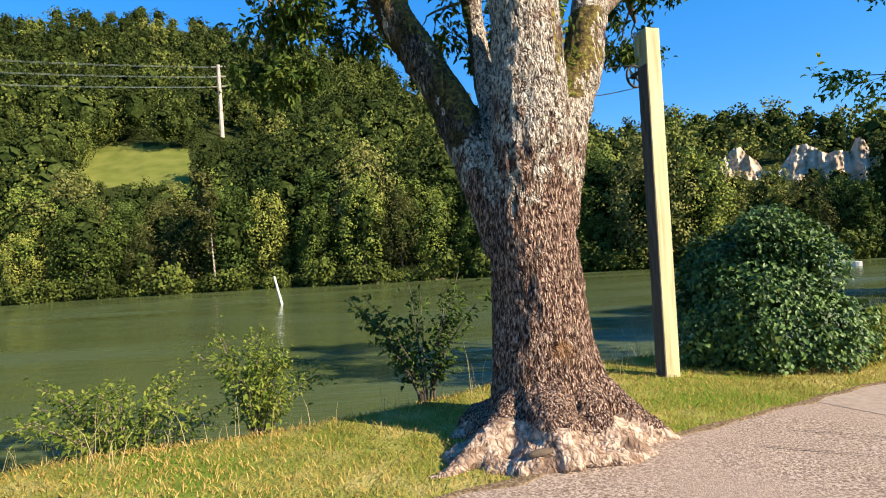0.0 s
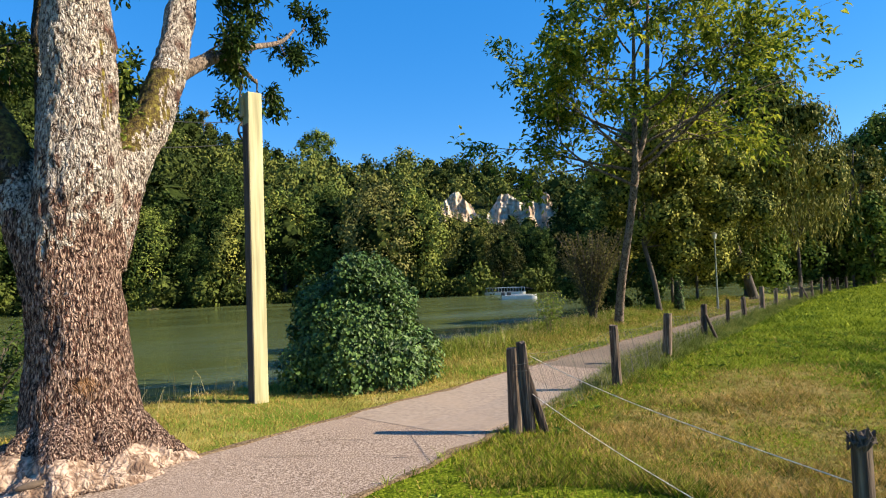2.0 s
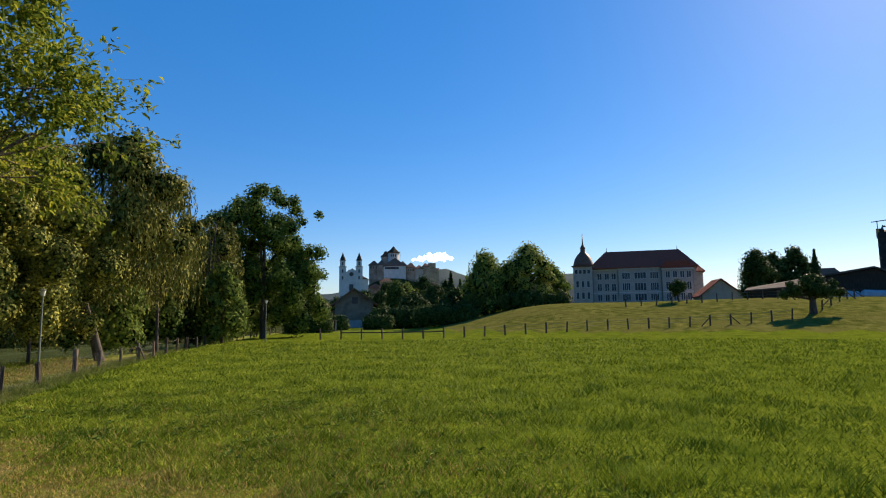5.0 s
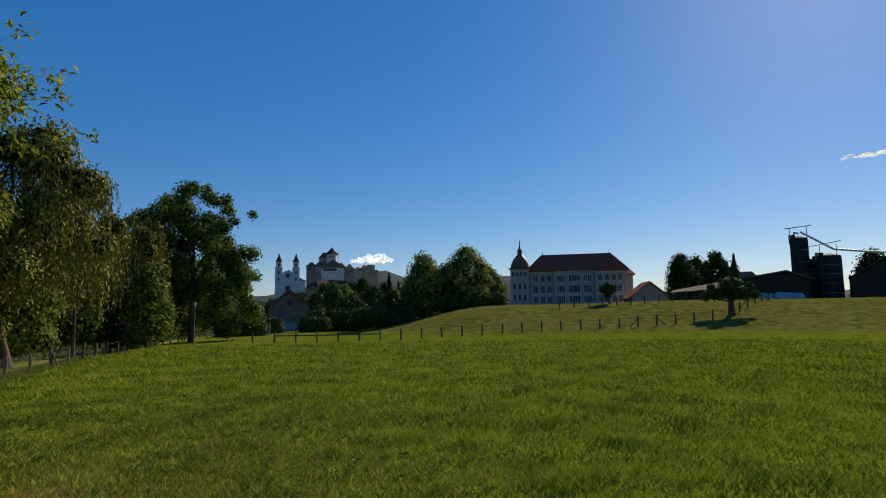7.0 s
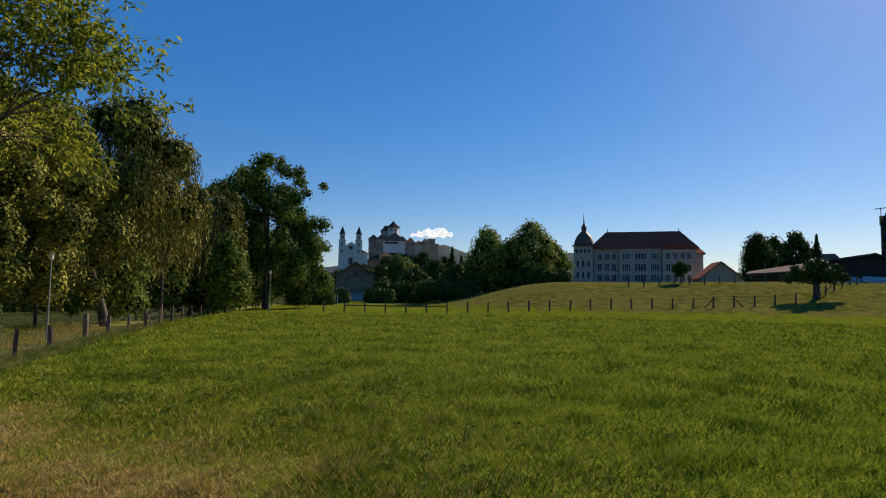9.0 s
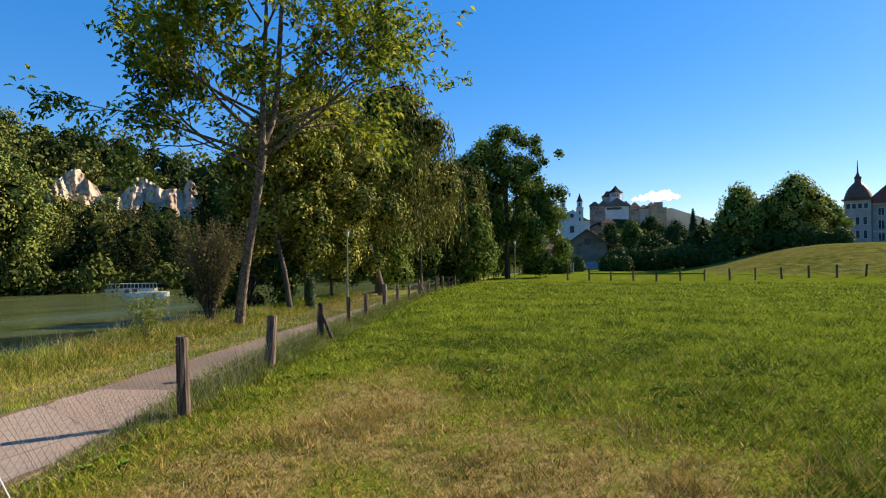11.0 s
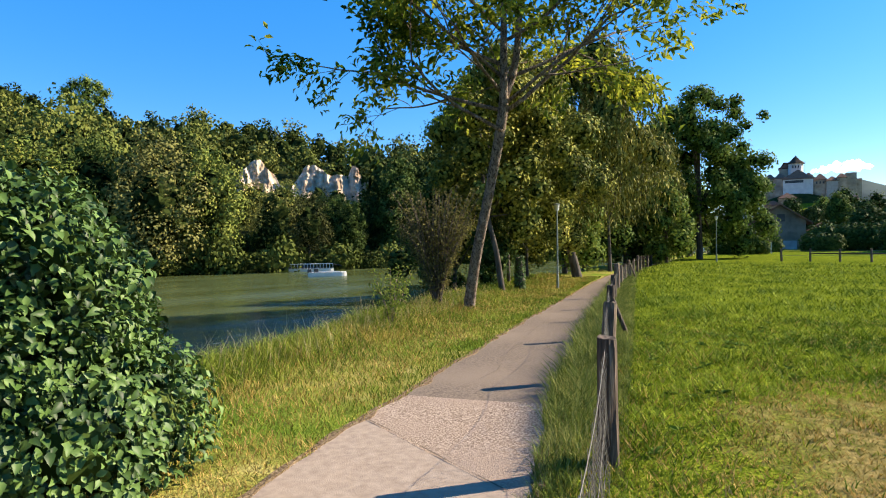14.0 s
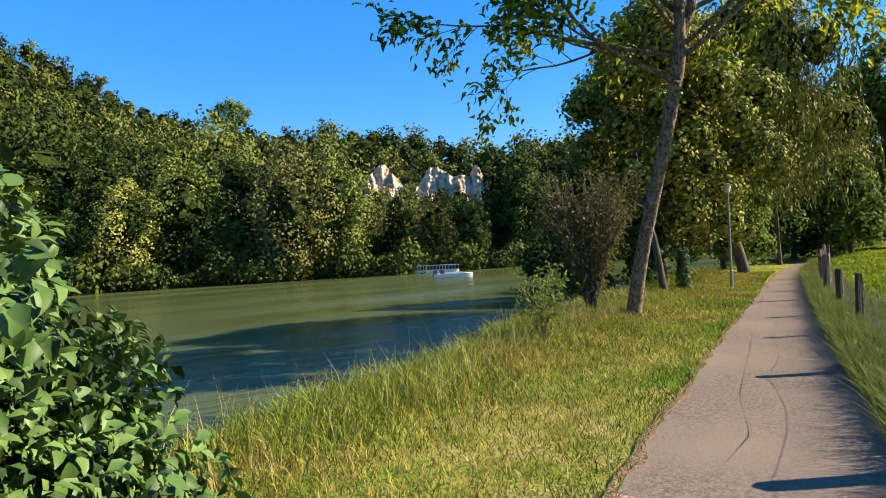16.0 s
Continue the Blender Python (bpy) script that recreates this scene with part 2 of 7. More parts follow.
def leaf_material(name, dark, mid, light, rough=0.62, translucent=0.35, tint=False, island=0.6, rand=0.0, scale=0.6, spec=0.04, second=None):
    return material(name, [(0.2, dark), (0.5, mid), (0.85, light)], scale=scale, rough=rough, translucent=translucent, tint=tint, island=island, rand=rand, spec=spec, second=second)


M_FOREST = leaf_material("forest_leaves", (0.026, 0.037, 0.009), (0.11, 0.134, 0.028), (0.175, 0.176, 0.043), tint=True, translucent=0.05, island=0.12, scale=0.5, spec=0.03)
M_SHORE = leaf_material("shore_leaves", (0.056, 0.09, 0.018), (0.14, 0.205, 0.038), (0.29, 0.31, 0.062), rand=0.7, translucent=0.3, island=0.4, scale=1.6)
M_FARBANK = leaf_material("far_bank_leaves", (0.022, 0.036, 0.009), (0.13, 0.172, 0.034), (0.25, 0.255, 0.055), rand=0.8, translucent=0.05, island=0.13, scale=0.9, spec=0.03)
M_FAROLIVE = leaf_material("far_bank_olive_leaves", (0.028, 0.032, 0.01), (0.11, 0.113, 0.034), (0.2, 0.19, 0.058), rand=0.5, translucent=0.05, island=0.2, scale=0.9, spec=0.03)
M_FARDARK = leaf_material("far_bank_dark_leaves", (0.014, 0.026, 0.007), (0.06, 0.092, 0.02), (0.13, 0.165, 0.042), rand=0.5, translucent=0.05, island=0.2, scale=0.9, spec=0.03)
M_ASH = leaf_material("ash_leaves", (0.014, 0.03, 0.008), (0.038, 0.068, 0.014), (0.1, 0.13, 0.025), translucent=0.14)
M_YOUNG = leaf_material("young_tree_leaves", (0.055, 0.085, 0.011), (0.175, 0.225, 0.027), (0.46, 0.44, 0.046), translucent=0.45, scale=0.35)
M_DOGWOOD = leaf_material("dogwood_leaves", (0.013, 0.031, 0.008), (0.06, 0.115, 0.024), (0.135, 0.215, 0.056), rough=0.5, translucent=0.07, scale=4.0, spec=0.25)
M_WILLOW = leaf_material("willow_leaves", (0.06, 0.068, 0.015), (0.165, 0.165, 0.034), (0.32, 0.29, 0.062), translucent=0.07, scale=0.3, spec=0.05)
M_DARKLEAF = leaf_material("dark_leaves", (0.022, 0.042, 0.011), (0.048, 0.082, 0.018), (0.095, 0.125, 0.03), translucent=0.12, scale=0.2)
# Near-black green that puts the shade inside crowns into the leaf colour.
M_INNERSHADE = leaf_material("inner_foliage", (0.01, 0.016, 0.005), (0.026, 0.038, 0.01), (0.05, 0.066, 0.018), translucent=0.0, scale=1.2, spec=0.0, rough=1.0)
M_OLIVE = leaf_material("olive_leaves", (0.05, 0.062, 0.014), (0.18, 0.19, 0.036), (0.4, 0.37, 0.07), translucent=0.06, scale=0.5)
M_BROWNLEAF = leaf_material("brown_leaves", (0.07, 0.07, 0.025), (0.14, 0.13, 0.045), (0.24, 0.21, 0.075), translucent=0.3)
M_ROSE = leaf_material("rose_leaves", (0.09, 0.13, 0.02), (0.17, 0.22, 0.035), (0.3, 0.31, 0.07), translucent=0.4)
M_BLADE = leaf_material("grass_blades", (0.04, 0.072, 0.005), (0.175, 0.235, 0.012), (0.44, 0.48, 0.05), translucent=0.15, scale=0.9, spec=0.04, second=((0.06, 0.11, 0.008), 0.6, 0.48, 0.64))
M_DRYBLADE = leaf_material("verge_blades", (0.13, 0.115, 0.024), (0.34, 0.235, 0.06), (0.56, 0.38, 0.14), translucent=0.22, scale=0.6)
M_VERGEBLADE = leaf_material("verge_green_grass", (0.05, 0.085, 0.01), (0.15, 0.2, 0.02), (0.34, 0.36, 0.06), translucent=0.15, scale=0.8, spec=0.03)
M_LONGGRASS = leaf_material("long_grass", (0.055, 0.078, 0.016), (0.14, 0.185, 0.034), (0.32, 0.31, 0.1), translucent=0.25, scale=1.2)
M_WEED = leaf_material("weed_leaves", (0.05, 0.09, 0.013), (0.11, 0.175, 0.022), (0.24, 0.3, 0.05), translucent=0.15, spec=0.05, rough=0.7)
M_STRAW = leaf_material("straw", (0.26, 0.2, 0.09), (0.4, 0.32, 0.15), (0.52, 0.44, 0.24), translucent=0.25)


def bark(name, furrow, low, high, scale=30.0, stretch=0.38, depth=0.022, patch=None, fleck=(0.3, 0.68, 9.0, 0.6)):
    """Bark of stretched plates with darker furrows between them."""
    m = material(name, [(fleck[0], low), (fleck[1], high)], scale=fleck[2], stretch=(1, 1, fleck[3]), rough=0.92, spec=0.2, second=patch)
    t = m.node_tree
    N, K = t.nodes, t.links
    b = N["Principled BSDF"]
    co = N.new("ShaderNodeTexCoord")
    wob = N.new("ShaderNodeTexNoise")
    wob.inputs["Scale"].default_value = 7.0
    K.new(co.outputs["Object"], wob.inputs["Vector"])
    add = N.new("ShaderNodeMix")
    add.data_type = "VECTOR"
    add.inputs["Factor"].default_value = 0.12
    K.new(co.outputs["Object"], add.inputs[4])
    K.new(wob.outputs["Color"], add.inputs[5])
    mp = N.new("ShaderNodeMapping")
    mp.inputs["Scale"].default_value = (1, 1, stretch)
    K.new(add.outputs[1], mp.inputs["Vector"])
    v = N.new("ShaderNodeTexVoronoi")
    v.feature = "DISTANCE_TO_EDGE"
    v.inputs["Scale"].default_value = scale
    K.new(mp.outputs[0], v.inputs["Vector"])
    fine = N.new("ShaderNodeTexNoise")
    fine.inputs["Scale"].default_value, fine.inputs["Detail"].default_value = scale * 0.8, 5.0
    K.new(mp.outputs[0], fine.inputs["Vector"])
    r = N.new("ShaderNodeMapRange")
    r.inputs["From Min"].default_value, r.inputs["From Max"].default_value = -0.1, 0.35
    K.new(v.outputs["Distance"], r.inputs["Value"])
    h = N.new("ShaderNodeMath")
    h.operation = "MULTIPLY_ADD"
    h.inputs[1].default_value = 3.2
    cen = N.new("ShaderNodeMath")
    cen.operation = "SUBTRACT"
    cen.inputs[1].default_value = 0.5
    K.new(fine.outputs["Fac"], cen.inputs[0])
    K.new(cen.outputs[0], h.inputs[0])
    K.new(r.outputs[0], h.inputs[2])
    bp = N.new("ShaderNodeBump")
    bp.inputs["Distance"].default_value = depth
    K.new(h.outputs[0], bp.inputs["Height"])
    K.new(bp.outputs[0], b.inputs["Normal"])
    old = b.inputs["Base Color"].links[0].from_socket
    gate = N.new("ShaderNodeMath")
    gate.operation = "MULTIPLY"
    gate.use_clamp = True
    K.new(h.outputs[0], gate.inputs[0])
    gate.inputs[1].default_value = 1.5
    mix = N.new("ShaderNodeMix")
    mix.data_type = "RGBA"
    K.new(gate.outputs[0], mix.inputs["Factor"])
    mix.inputs[6].default_value = (*furrow, 1)
    K.new(old, mix.inputs[7])
    K.new(mix.outputs[2], b.inputs["Base Color"])
    return m


M_BARK = bark("ash_bark", (0.045, 0.026, 0.019), (0.25, 0.185, 0.14), (0.72, 0.63, 0.53), 58, 0.34, 0.03, ((0.17, 0.085, 0.062), 2.2, 0.56, 0.66), (0.36, 0.55, 34.0, 0.4))
M_BARKBROWN = bark("ash_bark_brown", (0.02, 0.008, 0.005), (0.085, 0.036, 0.024), (0.6, 0.42, 0.32), 58, 0.24, 0.03, ((0.2, 0.1, 0.035), 1.6, 0.62, 0.74), (0.42, 0.63, 66.0, 0.26))
# Darkened ash bark with moss patches; the main stem's shade is in the colour.
M_BARKSHADED = bark("ash_bark_shaded_moss", (0.012, 0.008, 0.006), (0.04, 0.028, 0.02), (0.22, 0.175, 0.135), 58, 0.36, 0.018, ((0.07, 0.05, 0.012), 3.2, 0.44, 0.56), (0.4, 0.62, 34.0, 0.4))
M_ROOT = bark("root_bark", (0.13, 0.08, 0.056), (0.25, 0.17, 0.12), (0.5, 0.38, 0.295), 24, 0.8, 0.012, ((0.17, 0.11, 0.075), 3.4, 0.54, 0.68), (0.36, 0.64, 15.0, 0.8))
M_MOSS = material("moss", [(0.34, (0.035, 0.02, 0.008)), (0.52, (0.11, 0.075, 0.014)), (0.7, (0.22, 0.19, 0.03))], scale=24, rough=1.0, bump=0.02, bump_scale=60)
M_BARK2 = bark("young_bark", (0.042, 0.029, 0.021), (0.125, 0.088, 0.066), (0.31, 0.24, 0.185), 40, 0.3, 0.01)
M_BARK3 = material("dark_bark", [(0.3, (0.03, 0.024, 0.018)), (0.7, (0.12, 0.095, 0.075))], scale=8, stretch=(1, 1, 0.3), rough=0.95, bump=0.02)
M_FIELD = material("field_grass", [(0.3, (0.025, 0.04, 0.004)), (0.5, (0.11, 0.145, 0.011)), (0.7, (0.26, 0.28, 0.03))], scale=34.0, rough=0.95, bump=0.02, bump_scale=46, second=((0.06, 0.09, 0.008), 0.7, 0.49, 0.72), spec=0.0)
M_RISE = material("rise_grass", [(0.3, (0.05, 0.06, 0.012)), (0.5, (0.105, 0.11, 0.022)), (0.72, (0.19, 0.17, 0.045))], scale=1.1, rough=0.95, bump=0.12, bump_scale=3, second=((0.135, 0.125, 0.032), 0.16, 0.45, 0.7), spec=0.0)


def dry_patches(m, patches):
    """Lays dry, yellowed patches with ragged edges over a grass material: (x, y, turn, half length, half width)."""
    t = m.node_tree
    N, K = t.nodes, t.links
    b = N["Principled BSDF"]
    co = N.new("ShaderNodeTexCoord")
    best = None
    for x, y, turn, a, w in patches:
        mp = N.new("ShaderNodeMapping")
        mp.vector_type = "TEXTURE"
        mp.inputs["Location"].default_value = (x, y, 0)
        mp.inputs["Rotation"].default_value = (0, 0, radians(turn))
        mp.inputs["Scale"].default_value = (a, w, 1000)
        K.new(co.outputs["Object"], mp.inputs["Vector"])
        ln = N.new("ShaderNodeVectorMath")
        ln.operation = "LENGTH"
        K.new(mp.outputs[0], ln.inputs[0])
        if best is None:
            best = ln.outputs["Value"]
        else:
            mn = N.new("ShaderNodeMath")
            mn.operation = "MINIMUM"
            K.new(best, mn.inputs[0])
            K.new(ln.outputs["Value"], mn.inputs[1])
            best = mn.outputs[0]
    ns = N.new("ShaderNodeTexNoise")
    ns.inputs["Scale"].default_value, ns.inputs["Detail"].default_value = 1.6, 8.0
    K.new(co.outputs["Object"], ns.inputs["Vector"])
    ad = N.new("ShaderNodeMath")
    ad.operation = "MULTIPLY_ADD"
    ad.inputs[1].default_value = 1.9
    K.new(ns.outputs["Fac"], ad.inputs[0])
    K.new(best, ad.inputs[2])
    r = N.new("ShaderNodeMapRange")
    r.inputs["From Min"].default_value, r.inputs["From Max"].default_value = 1.95, 1.45
    K.new(ad.outputs[0], r.inputs["Value"])
    fine = N.new("ShaderNodeTexNoise")
    fine.inputs["Scale"].default_value = 14.0
    K.new(co.outputs["Object"], fine.inputs["Vector"])
    ramp = N.new("ShaderNodeValToRGB")
    ramp.color_ramp.elements[0].position, ramp.color_ramp.elements[0].color = 0.3, (0.11, 0.1, 0.026, 1)
    ramp.color_ramp.elements[1].position, ramp.color_ramp.elements[1].color = 0.7, (0.3, 0.225, 0.085, 1)
    K.new(fine.outputs["Fac"], ramp.inputs[0])
    mix = N.new("ShaderNodeMix")
    mix.data_type = "RGBA"
    K.new(r.outputs[0], mix.inputs["Factor"])
    K.new(b.inputs["Base Color"].links[0].from_socket, mix.inputs[6])
    K.new(ramp.outputs[0], mix.inputs[7])
    K.new(mix.outputs[2], b.inputs["Base Color"])


dry_patches(M_FIELD, ((6.9, 0.9, 28, 3.2, 1.9), (8.75, 4.0, 28, 2.4, 1.1), (6.7, 3.6, 28, 1.4, 0.9)))
M_VERGE = material("verge_grass", [(0.3, (0.13, 0.15, 0.025)), (0.5, (0.25, 0.24, 0.055)), (0.72, (0.4, 0.33, 0.12))], scale=2.2, rough=0.95, bump=0.04, bump_scale=30, second=((0.12, 0.18, 0.022), 0.5, 0.45, 0.65), spec=0.0)
M_BANK = material("bank_soil", [(0.3, (0.06, 0.055, 0.025)), (0.6, (0.12, 0.11, 0.04)), (0.8, (0.2, 0.17, 0.08))], scale=1.5, rough=0.95, bump=0.06)
# Dark floor colour that already holds the shade under the trees.
M_WOODFLOOR = material("shaded_wood_floor", [(0.3, (0.014, 0.02, 0.006)), (0.6, (0.034, 0.044, 0.012)), (0.8, (0.06, 0.068, 0.02))], scale=0.4, rough=1.0, spec=0.04)
M_MEADOW = material("hill_meadow", [(0.3, (0.09, 0.11, 0.022)), (0.7, (0.16, 0.165, 0.04))], scale=0.2, rough=0.95, spec=0.04)
M_PATH = material("old_concrete", [(0.36, (0.12, 0.08, 0.058)), (0.5, (0.27, 0.2, 0.152)), (0.64, (0.46, 0.365, 0.29))], scale=55, detail=3, rough=0.95, bump=0.008, bump_scale=80, second=((0.3, 0.225, 0.175), 0.8, 0.45, 0.75), spec=0.2)
M_SLAB = material("smooth_concrete", [(0.3, (0.24, 0.185, 0.145)), (0.7, (0.34, 0.27, 0.215))], scale=14, rough=0.9, bump=0.003, bump_scale=90, second=((0.33, 0.25, 0.19), 1.1, 0.5, 0.8), spec=0.2)
M_ASPHALT = material("worn_asphalt", [(0.3, (0.095, 0.072, 0.056)), (0.5, (0.155, 0.12, 0.094)), (0.7, (0.22, 0.175, 0.14))], scale=38, rough=0.95, bump=0.004, bump_scale=120, second=((0.2, 0.155, 0.12), 0.6, 0.45, 0.75), spec=0.15)
M_CRACK = material("crack_soil", [(0.3, (0.07, 0.05, 0.035)), (0.7, (0.14, 0.1, 0.07))], scale=30, rough=1.0)
M_POSTWOOD = material("weathered_wood", [(0.3, (0.028, 0.017, 0.011)), (0.5, (0.08, 0.052, 0.035)), (0.72, (0.24, 0.175, 0.12))], scale=14, stretch=(3, 3, 0.25), rough=0.9, bump=0.01, bump_scale=22, rand=0.25)
M_FARPOST = material("dark_wood", [(0.3, (0.05, 0.037, 0.028)), (0.7, (0.14, 0.1, 0.075))], scale=12, stretch=(2, 2, 0.3), rough=0.95, bump=0.006)
M_BEAM = material("impregnated_beam", [(0.3, (0.29, 0.26, 0.13)), (0.5, (0.4, 0.365, 0.2)), (0.7, (0.48, 0.445, 0.27))], scale=6, stretch=(4, 4, 0.2), rough=0.7, bump=0.002, bump_scale=30, second=((0.4, 0.38, 0.2), 1.3, 0.55, 0.8))
M_WIRE = material("galvanised_wire", [(0.3, (0.07, 0.062, 0.052)), (0.7, (0.16, 0.145, 0.125))], scale=30, rough=0.7, metal=0.3)
M_TAPE = material("white_fence_cord", [(0.3, (0.6, 0.55, 0.44)), (0.7, (0.8, 0.75, 0.64))], scale=60, rough=0.8)
M_IRON = material("black_iron", [(0.3, (0.015, 0.015, 0.016)), (0.7, (0.04, 0.038, 0.036))], scale=20, rough=0.55, metal=0.5)
M_STEEL = material("painted_steel", [(0.3, (0.14, 0.17, 0.15)), (0.7, (0.22, 0.25, 0.22))], scale=12, rough=0.5, metal=0.3)
M_LAMPHEAD = material("lamp_glass", [(0.3, (0.6, 0.6, 0.56)), (0.7, (0.75, 0.75, 0.7))], scale=12, rough=0.3)
M_WHITE = material("white_paint", [(0.3, (0.66, 0.65, 0.62)), (0.7, (0.8, 0.79, 0.76))], scale=3, rough=0.5)
M_BOATDARK = material("dark_hull", [(0.3, (0.03, 0.03, 0.035)), (0.7, (0.07, 0.065, 0.06))], scale=5, rough=0.5)
M_ROCK = material("pale_limestone", [(0.3, (0.24, 0.16, 0.1)), (0.5, (0.48, 0.37, 0.27)), (0.7, (0.64, 0.53, 0.42))], scale=0.45, rough=0.9, bump=0.35, bump_scale=0.9, stretch=(1, 1, 0.5), second=((0.3, 0.22, 0.13), 0.22, 0.58, 0.72))
M_RENDER = material("grey_white_render", [(0.3, (0.36, 0.3, 0.265)), (0.7, (0.46, 0.39, 0.345))], scale=0.8, rough=0.9, spec=0.04)
M_CHURCH = material("white_render", [(0.3, (0.52, 0.5, 0.48)), (0.7, (0.66, 0.64, 0.61))], scale=0.4, rough=0.9, spec=0.04)
M_STONE = material("castle_stone", [(0.3, (0.26, 0.185, 0.13)), (0.5, (0.38, 0.28, 0.205)), (0.7, (0.52, 0.41, 0.31))], scale=0.3, rough=0.95, bump=0.2, spec=0.04)
M_TILES = material("dark_red_tiles", [(0.3, (0.19, 0.05, 0.034)), (0.7, (0.32, 0.095, 0.065))], scale=2.5, rough=0.85, bump=0.05, stretch=(1, 1, 6), spec=0.04)
M_BROWNTILES = material("brown_tiles", [(0.3, (0.13, 0.07, 0.048)), (0.7, (0.25, 0.15, 0.105))], scale=2.5, rough=0.9, bump=0.05, stretch=(1, 1, 6), spec=0.04)
M_COPPER = material("rusty_copper", [(0.3, (0.1, 0.045, 0.025)), (0.7, (0.19, 0.085, 0.045))], scale=2, rough=0.6, metal=0.2)
M_GLASS = material("window_glass", [(0.3, (0.03, 0.035, 0.045)), (0.7, (0.07, 0.08, 0.09))], scale=0.5, rough=0.2, spec=0.15)
M_FRAMEPAINT = material("window_frame_paint", [(0.3, (0.45, 0.45, 0.44)), (0.7, (0.6, 0.6, 0.58))], scale=2, rough=0.6)
M_OLDHOUSE = material("old_house_render", [(0.3, (0.2, 0.155, 0.115)), (0.7, (0.3, 0.24, 0.185))], scale=0.9, rough=0.95, second=((0.12, 0.1, 0.08), 0.5, 0.5, 0.7), spec=0.04)
M_YELLOWHOUSE = material("ochre_render", [(0.3, (0.42, 0.33, 0.16)), (0.7, (0.52, 0.42, 0.22))], scale=0.9, rough=0.95, spec=0.04)
M_SILO = material("green_silo_panels", [(0.3, (0.02, 0.024, 0.023)), (0.7, (0.042, 0.048, 0.046))], scale=1.2, rough=0.8, spec=0.1)
M_RUSTY = material("ochre_panel", [(0.3, (0.4, 0.24, 0.08)), (0.7, (0.55, 0.36, 0.14))], scale=1.5, rough=0.8)
M_SHEET = material("corrugated_sheet", [(0.3, (0.075, 0.056, 0.046)), (0.7, (0.14, 0.11, 0.092))], scale=0.8, rough=0.95, spec=0.05)
M_DARKWALL = material("dark_timber_wall", [(0.3, (0.03, 0.024, 0.02)), (0.7, (0.08, 0.065, 0.05))], scale=2, stretch=(6, 6, 0.5), rough=0.9, spec=0.04)
M_TARP = material("grey_tarpaulin", [(0.3, (0.25, 0.26, 0.27)), (0.7, (0.42, 0.43, 0.45))], scale=1, rough=0.5)
M_CLOUD = material("cloud_white", [(0.3, (0.85, 0.85, 0.87)), (0.7, (0.95, 0.95, 0.96))], scale=0.01, rough=1.0)
# Self-glow in place of sunlight, so the clouds' shaded sides stay white.
M_CLOUD.node_tree.nodes["Principled BSDF"].inputs["Emission Color"].default_value = (0.85, 0.92, 1.0, 1)
M_CLOUD.node_tree.nodes["Principled BSDF"].inputs["Emission Strength"].default_value = 0.55
# Green turned slightly blue: distance haze put into the hill colour.
M_FARHILL = material("far_wooded_hill", [(0.3, (0.028, 0.046, 0.05)), (0.7, (0.055, 0.08, 0.08))], scale=0.012, rough=1.0, spec=0.04)

M_WATER = bpy.data.materials.new("river_water")
M_WATER.use_nodes = True
wt = M_WATER.node_tree
wb = wt.nodes["Principled BSDF"]
wb.inputs["Base Color"].default_value = (0.066, 0.084, 0.03, 1)
wb.inputs["Roughness"].default_value = 0.16
wb.inputs["IOR"].default_value = 1.33
wb.inputs["Specular IOR Level"].default_value = 0.2
wco = wt.nodes.new("ShaderNodeTexCoord")
wmap = wt.nodes.new("ShaderNodeMapping")
wmap.inputs["Rotation"].default_value = (0, 0, radians(-20))
wmap.inputs["Scale"].default_value = (0.35, 1.6, 1)
wt.links.new(wco.outputs["Object"], wmap.inputs["Vector"])
wn1 = wt.nodes.new("ShaderNodeTexNoise")
wn1.inputs["Scale"].default_value, wn1.inputs["Detail"].default_value = 1.1, 6.0
wt.links.new(wmap.outputs[0], wn1.inputs["Vector"])
wbp = wt.nodes.new("ShaderNodeBump")
wbp.inputs["Distance"].default_value, wbp.inputs["Strength"].default_value = 0.12, 0.42
wt.links.new(wn1.outputs["Fac"], wbp.inputs["Height"])
wt.links.new(wbp.outputs[0], wb.inputs["Normal"])
wn2 = wt.nodes.new("ShaderNodeTexNoise")
wn2.inputs["Scale"].default_value, wn2.inputs["Detail"].default_value = 0.12, 4.0
wt.links.new(wmap.outputs[0], wn2.inputs["Vector"])
wr = wt.nodes.new("ShaderNodeMapRange")
wr.inputs["To Min"].default_value, wr.inputs["To Max"].default_value = 0.08, 0.3
wr.inputs["From Min"].default_value, wr.inputs["From Max"].default_value = 0.35, 0.65
wt.links.new(wn2.outputs["Fac"], wr.inputs["Value"])
wt.links.new(wr.outputs[0], wb.inputs["Roughness"])
# ---- the lie of the land ----
U, W = np.array([0.8834, 0.4686]), np.array([-0.4686, 0.8834])
WATER_Z = -2.2
SHORE_AZ = np.array([5, 20, 30, 39, 56, 73, 98, 127, 150, 175])
SHORE_R = np.array([420, 200, 135, 107, 87, 83, 85, 105, 165, 330])
RIDGE_AZ = np.array([5, 20, 26, 35, 45, 54, 60, 66, 75, 80, 83, 87, 91, 95, 99, 107, 113, 117, 121, 127, 140, 160, 175])
RIDGE_EL = np.array([1, 1.5, 3.5, 7.5, 9.0, 9.3, 10.5, 11.0, 11.2, 11.6, 12.6, 14.2, 16.4, 18.4, 20.0, 20.8, 21.9, 22.0, 21.2, 20.0, 18, 14, 10])
RIDGE_R = np.array([600, 300, 280, 240, 230, 230, 230, 235, 250, 270, 290, 320, 345, 370, 390, 410, 420, 420, 420, 420, 430, 500, 600])


def sn(x, y):
    return x * U[0] + y * U[1], x * W[0] + y * W[1]


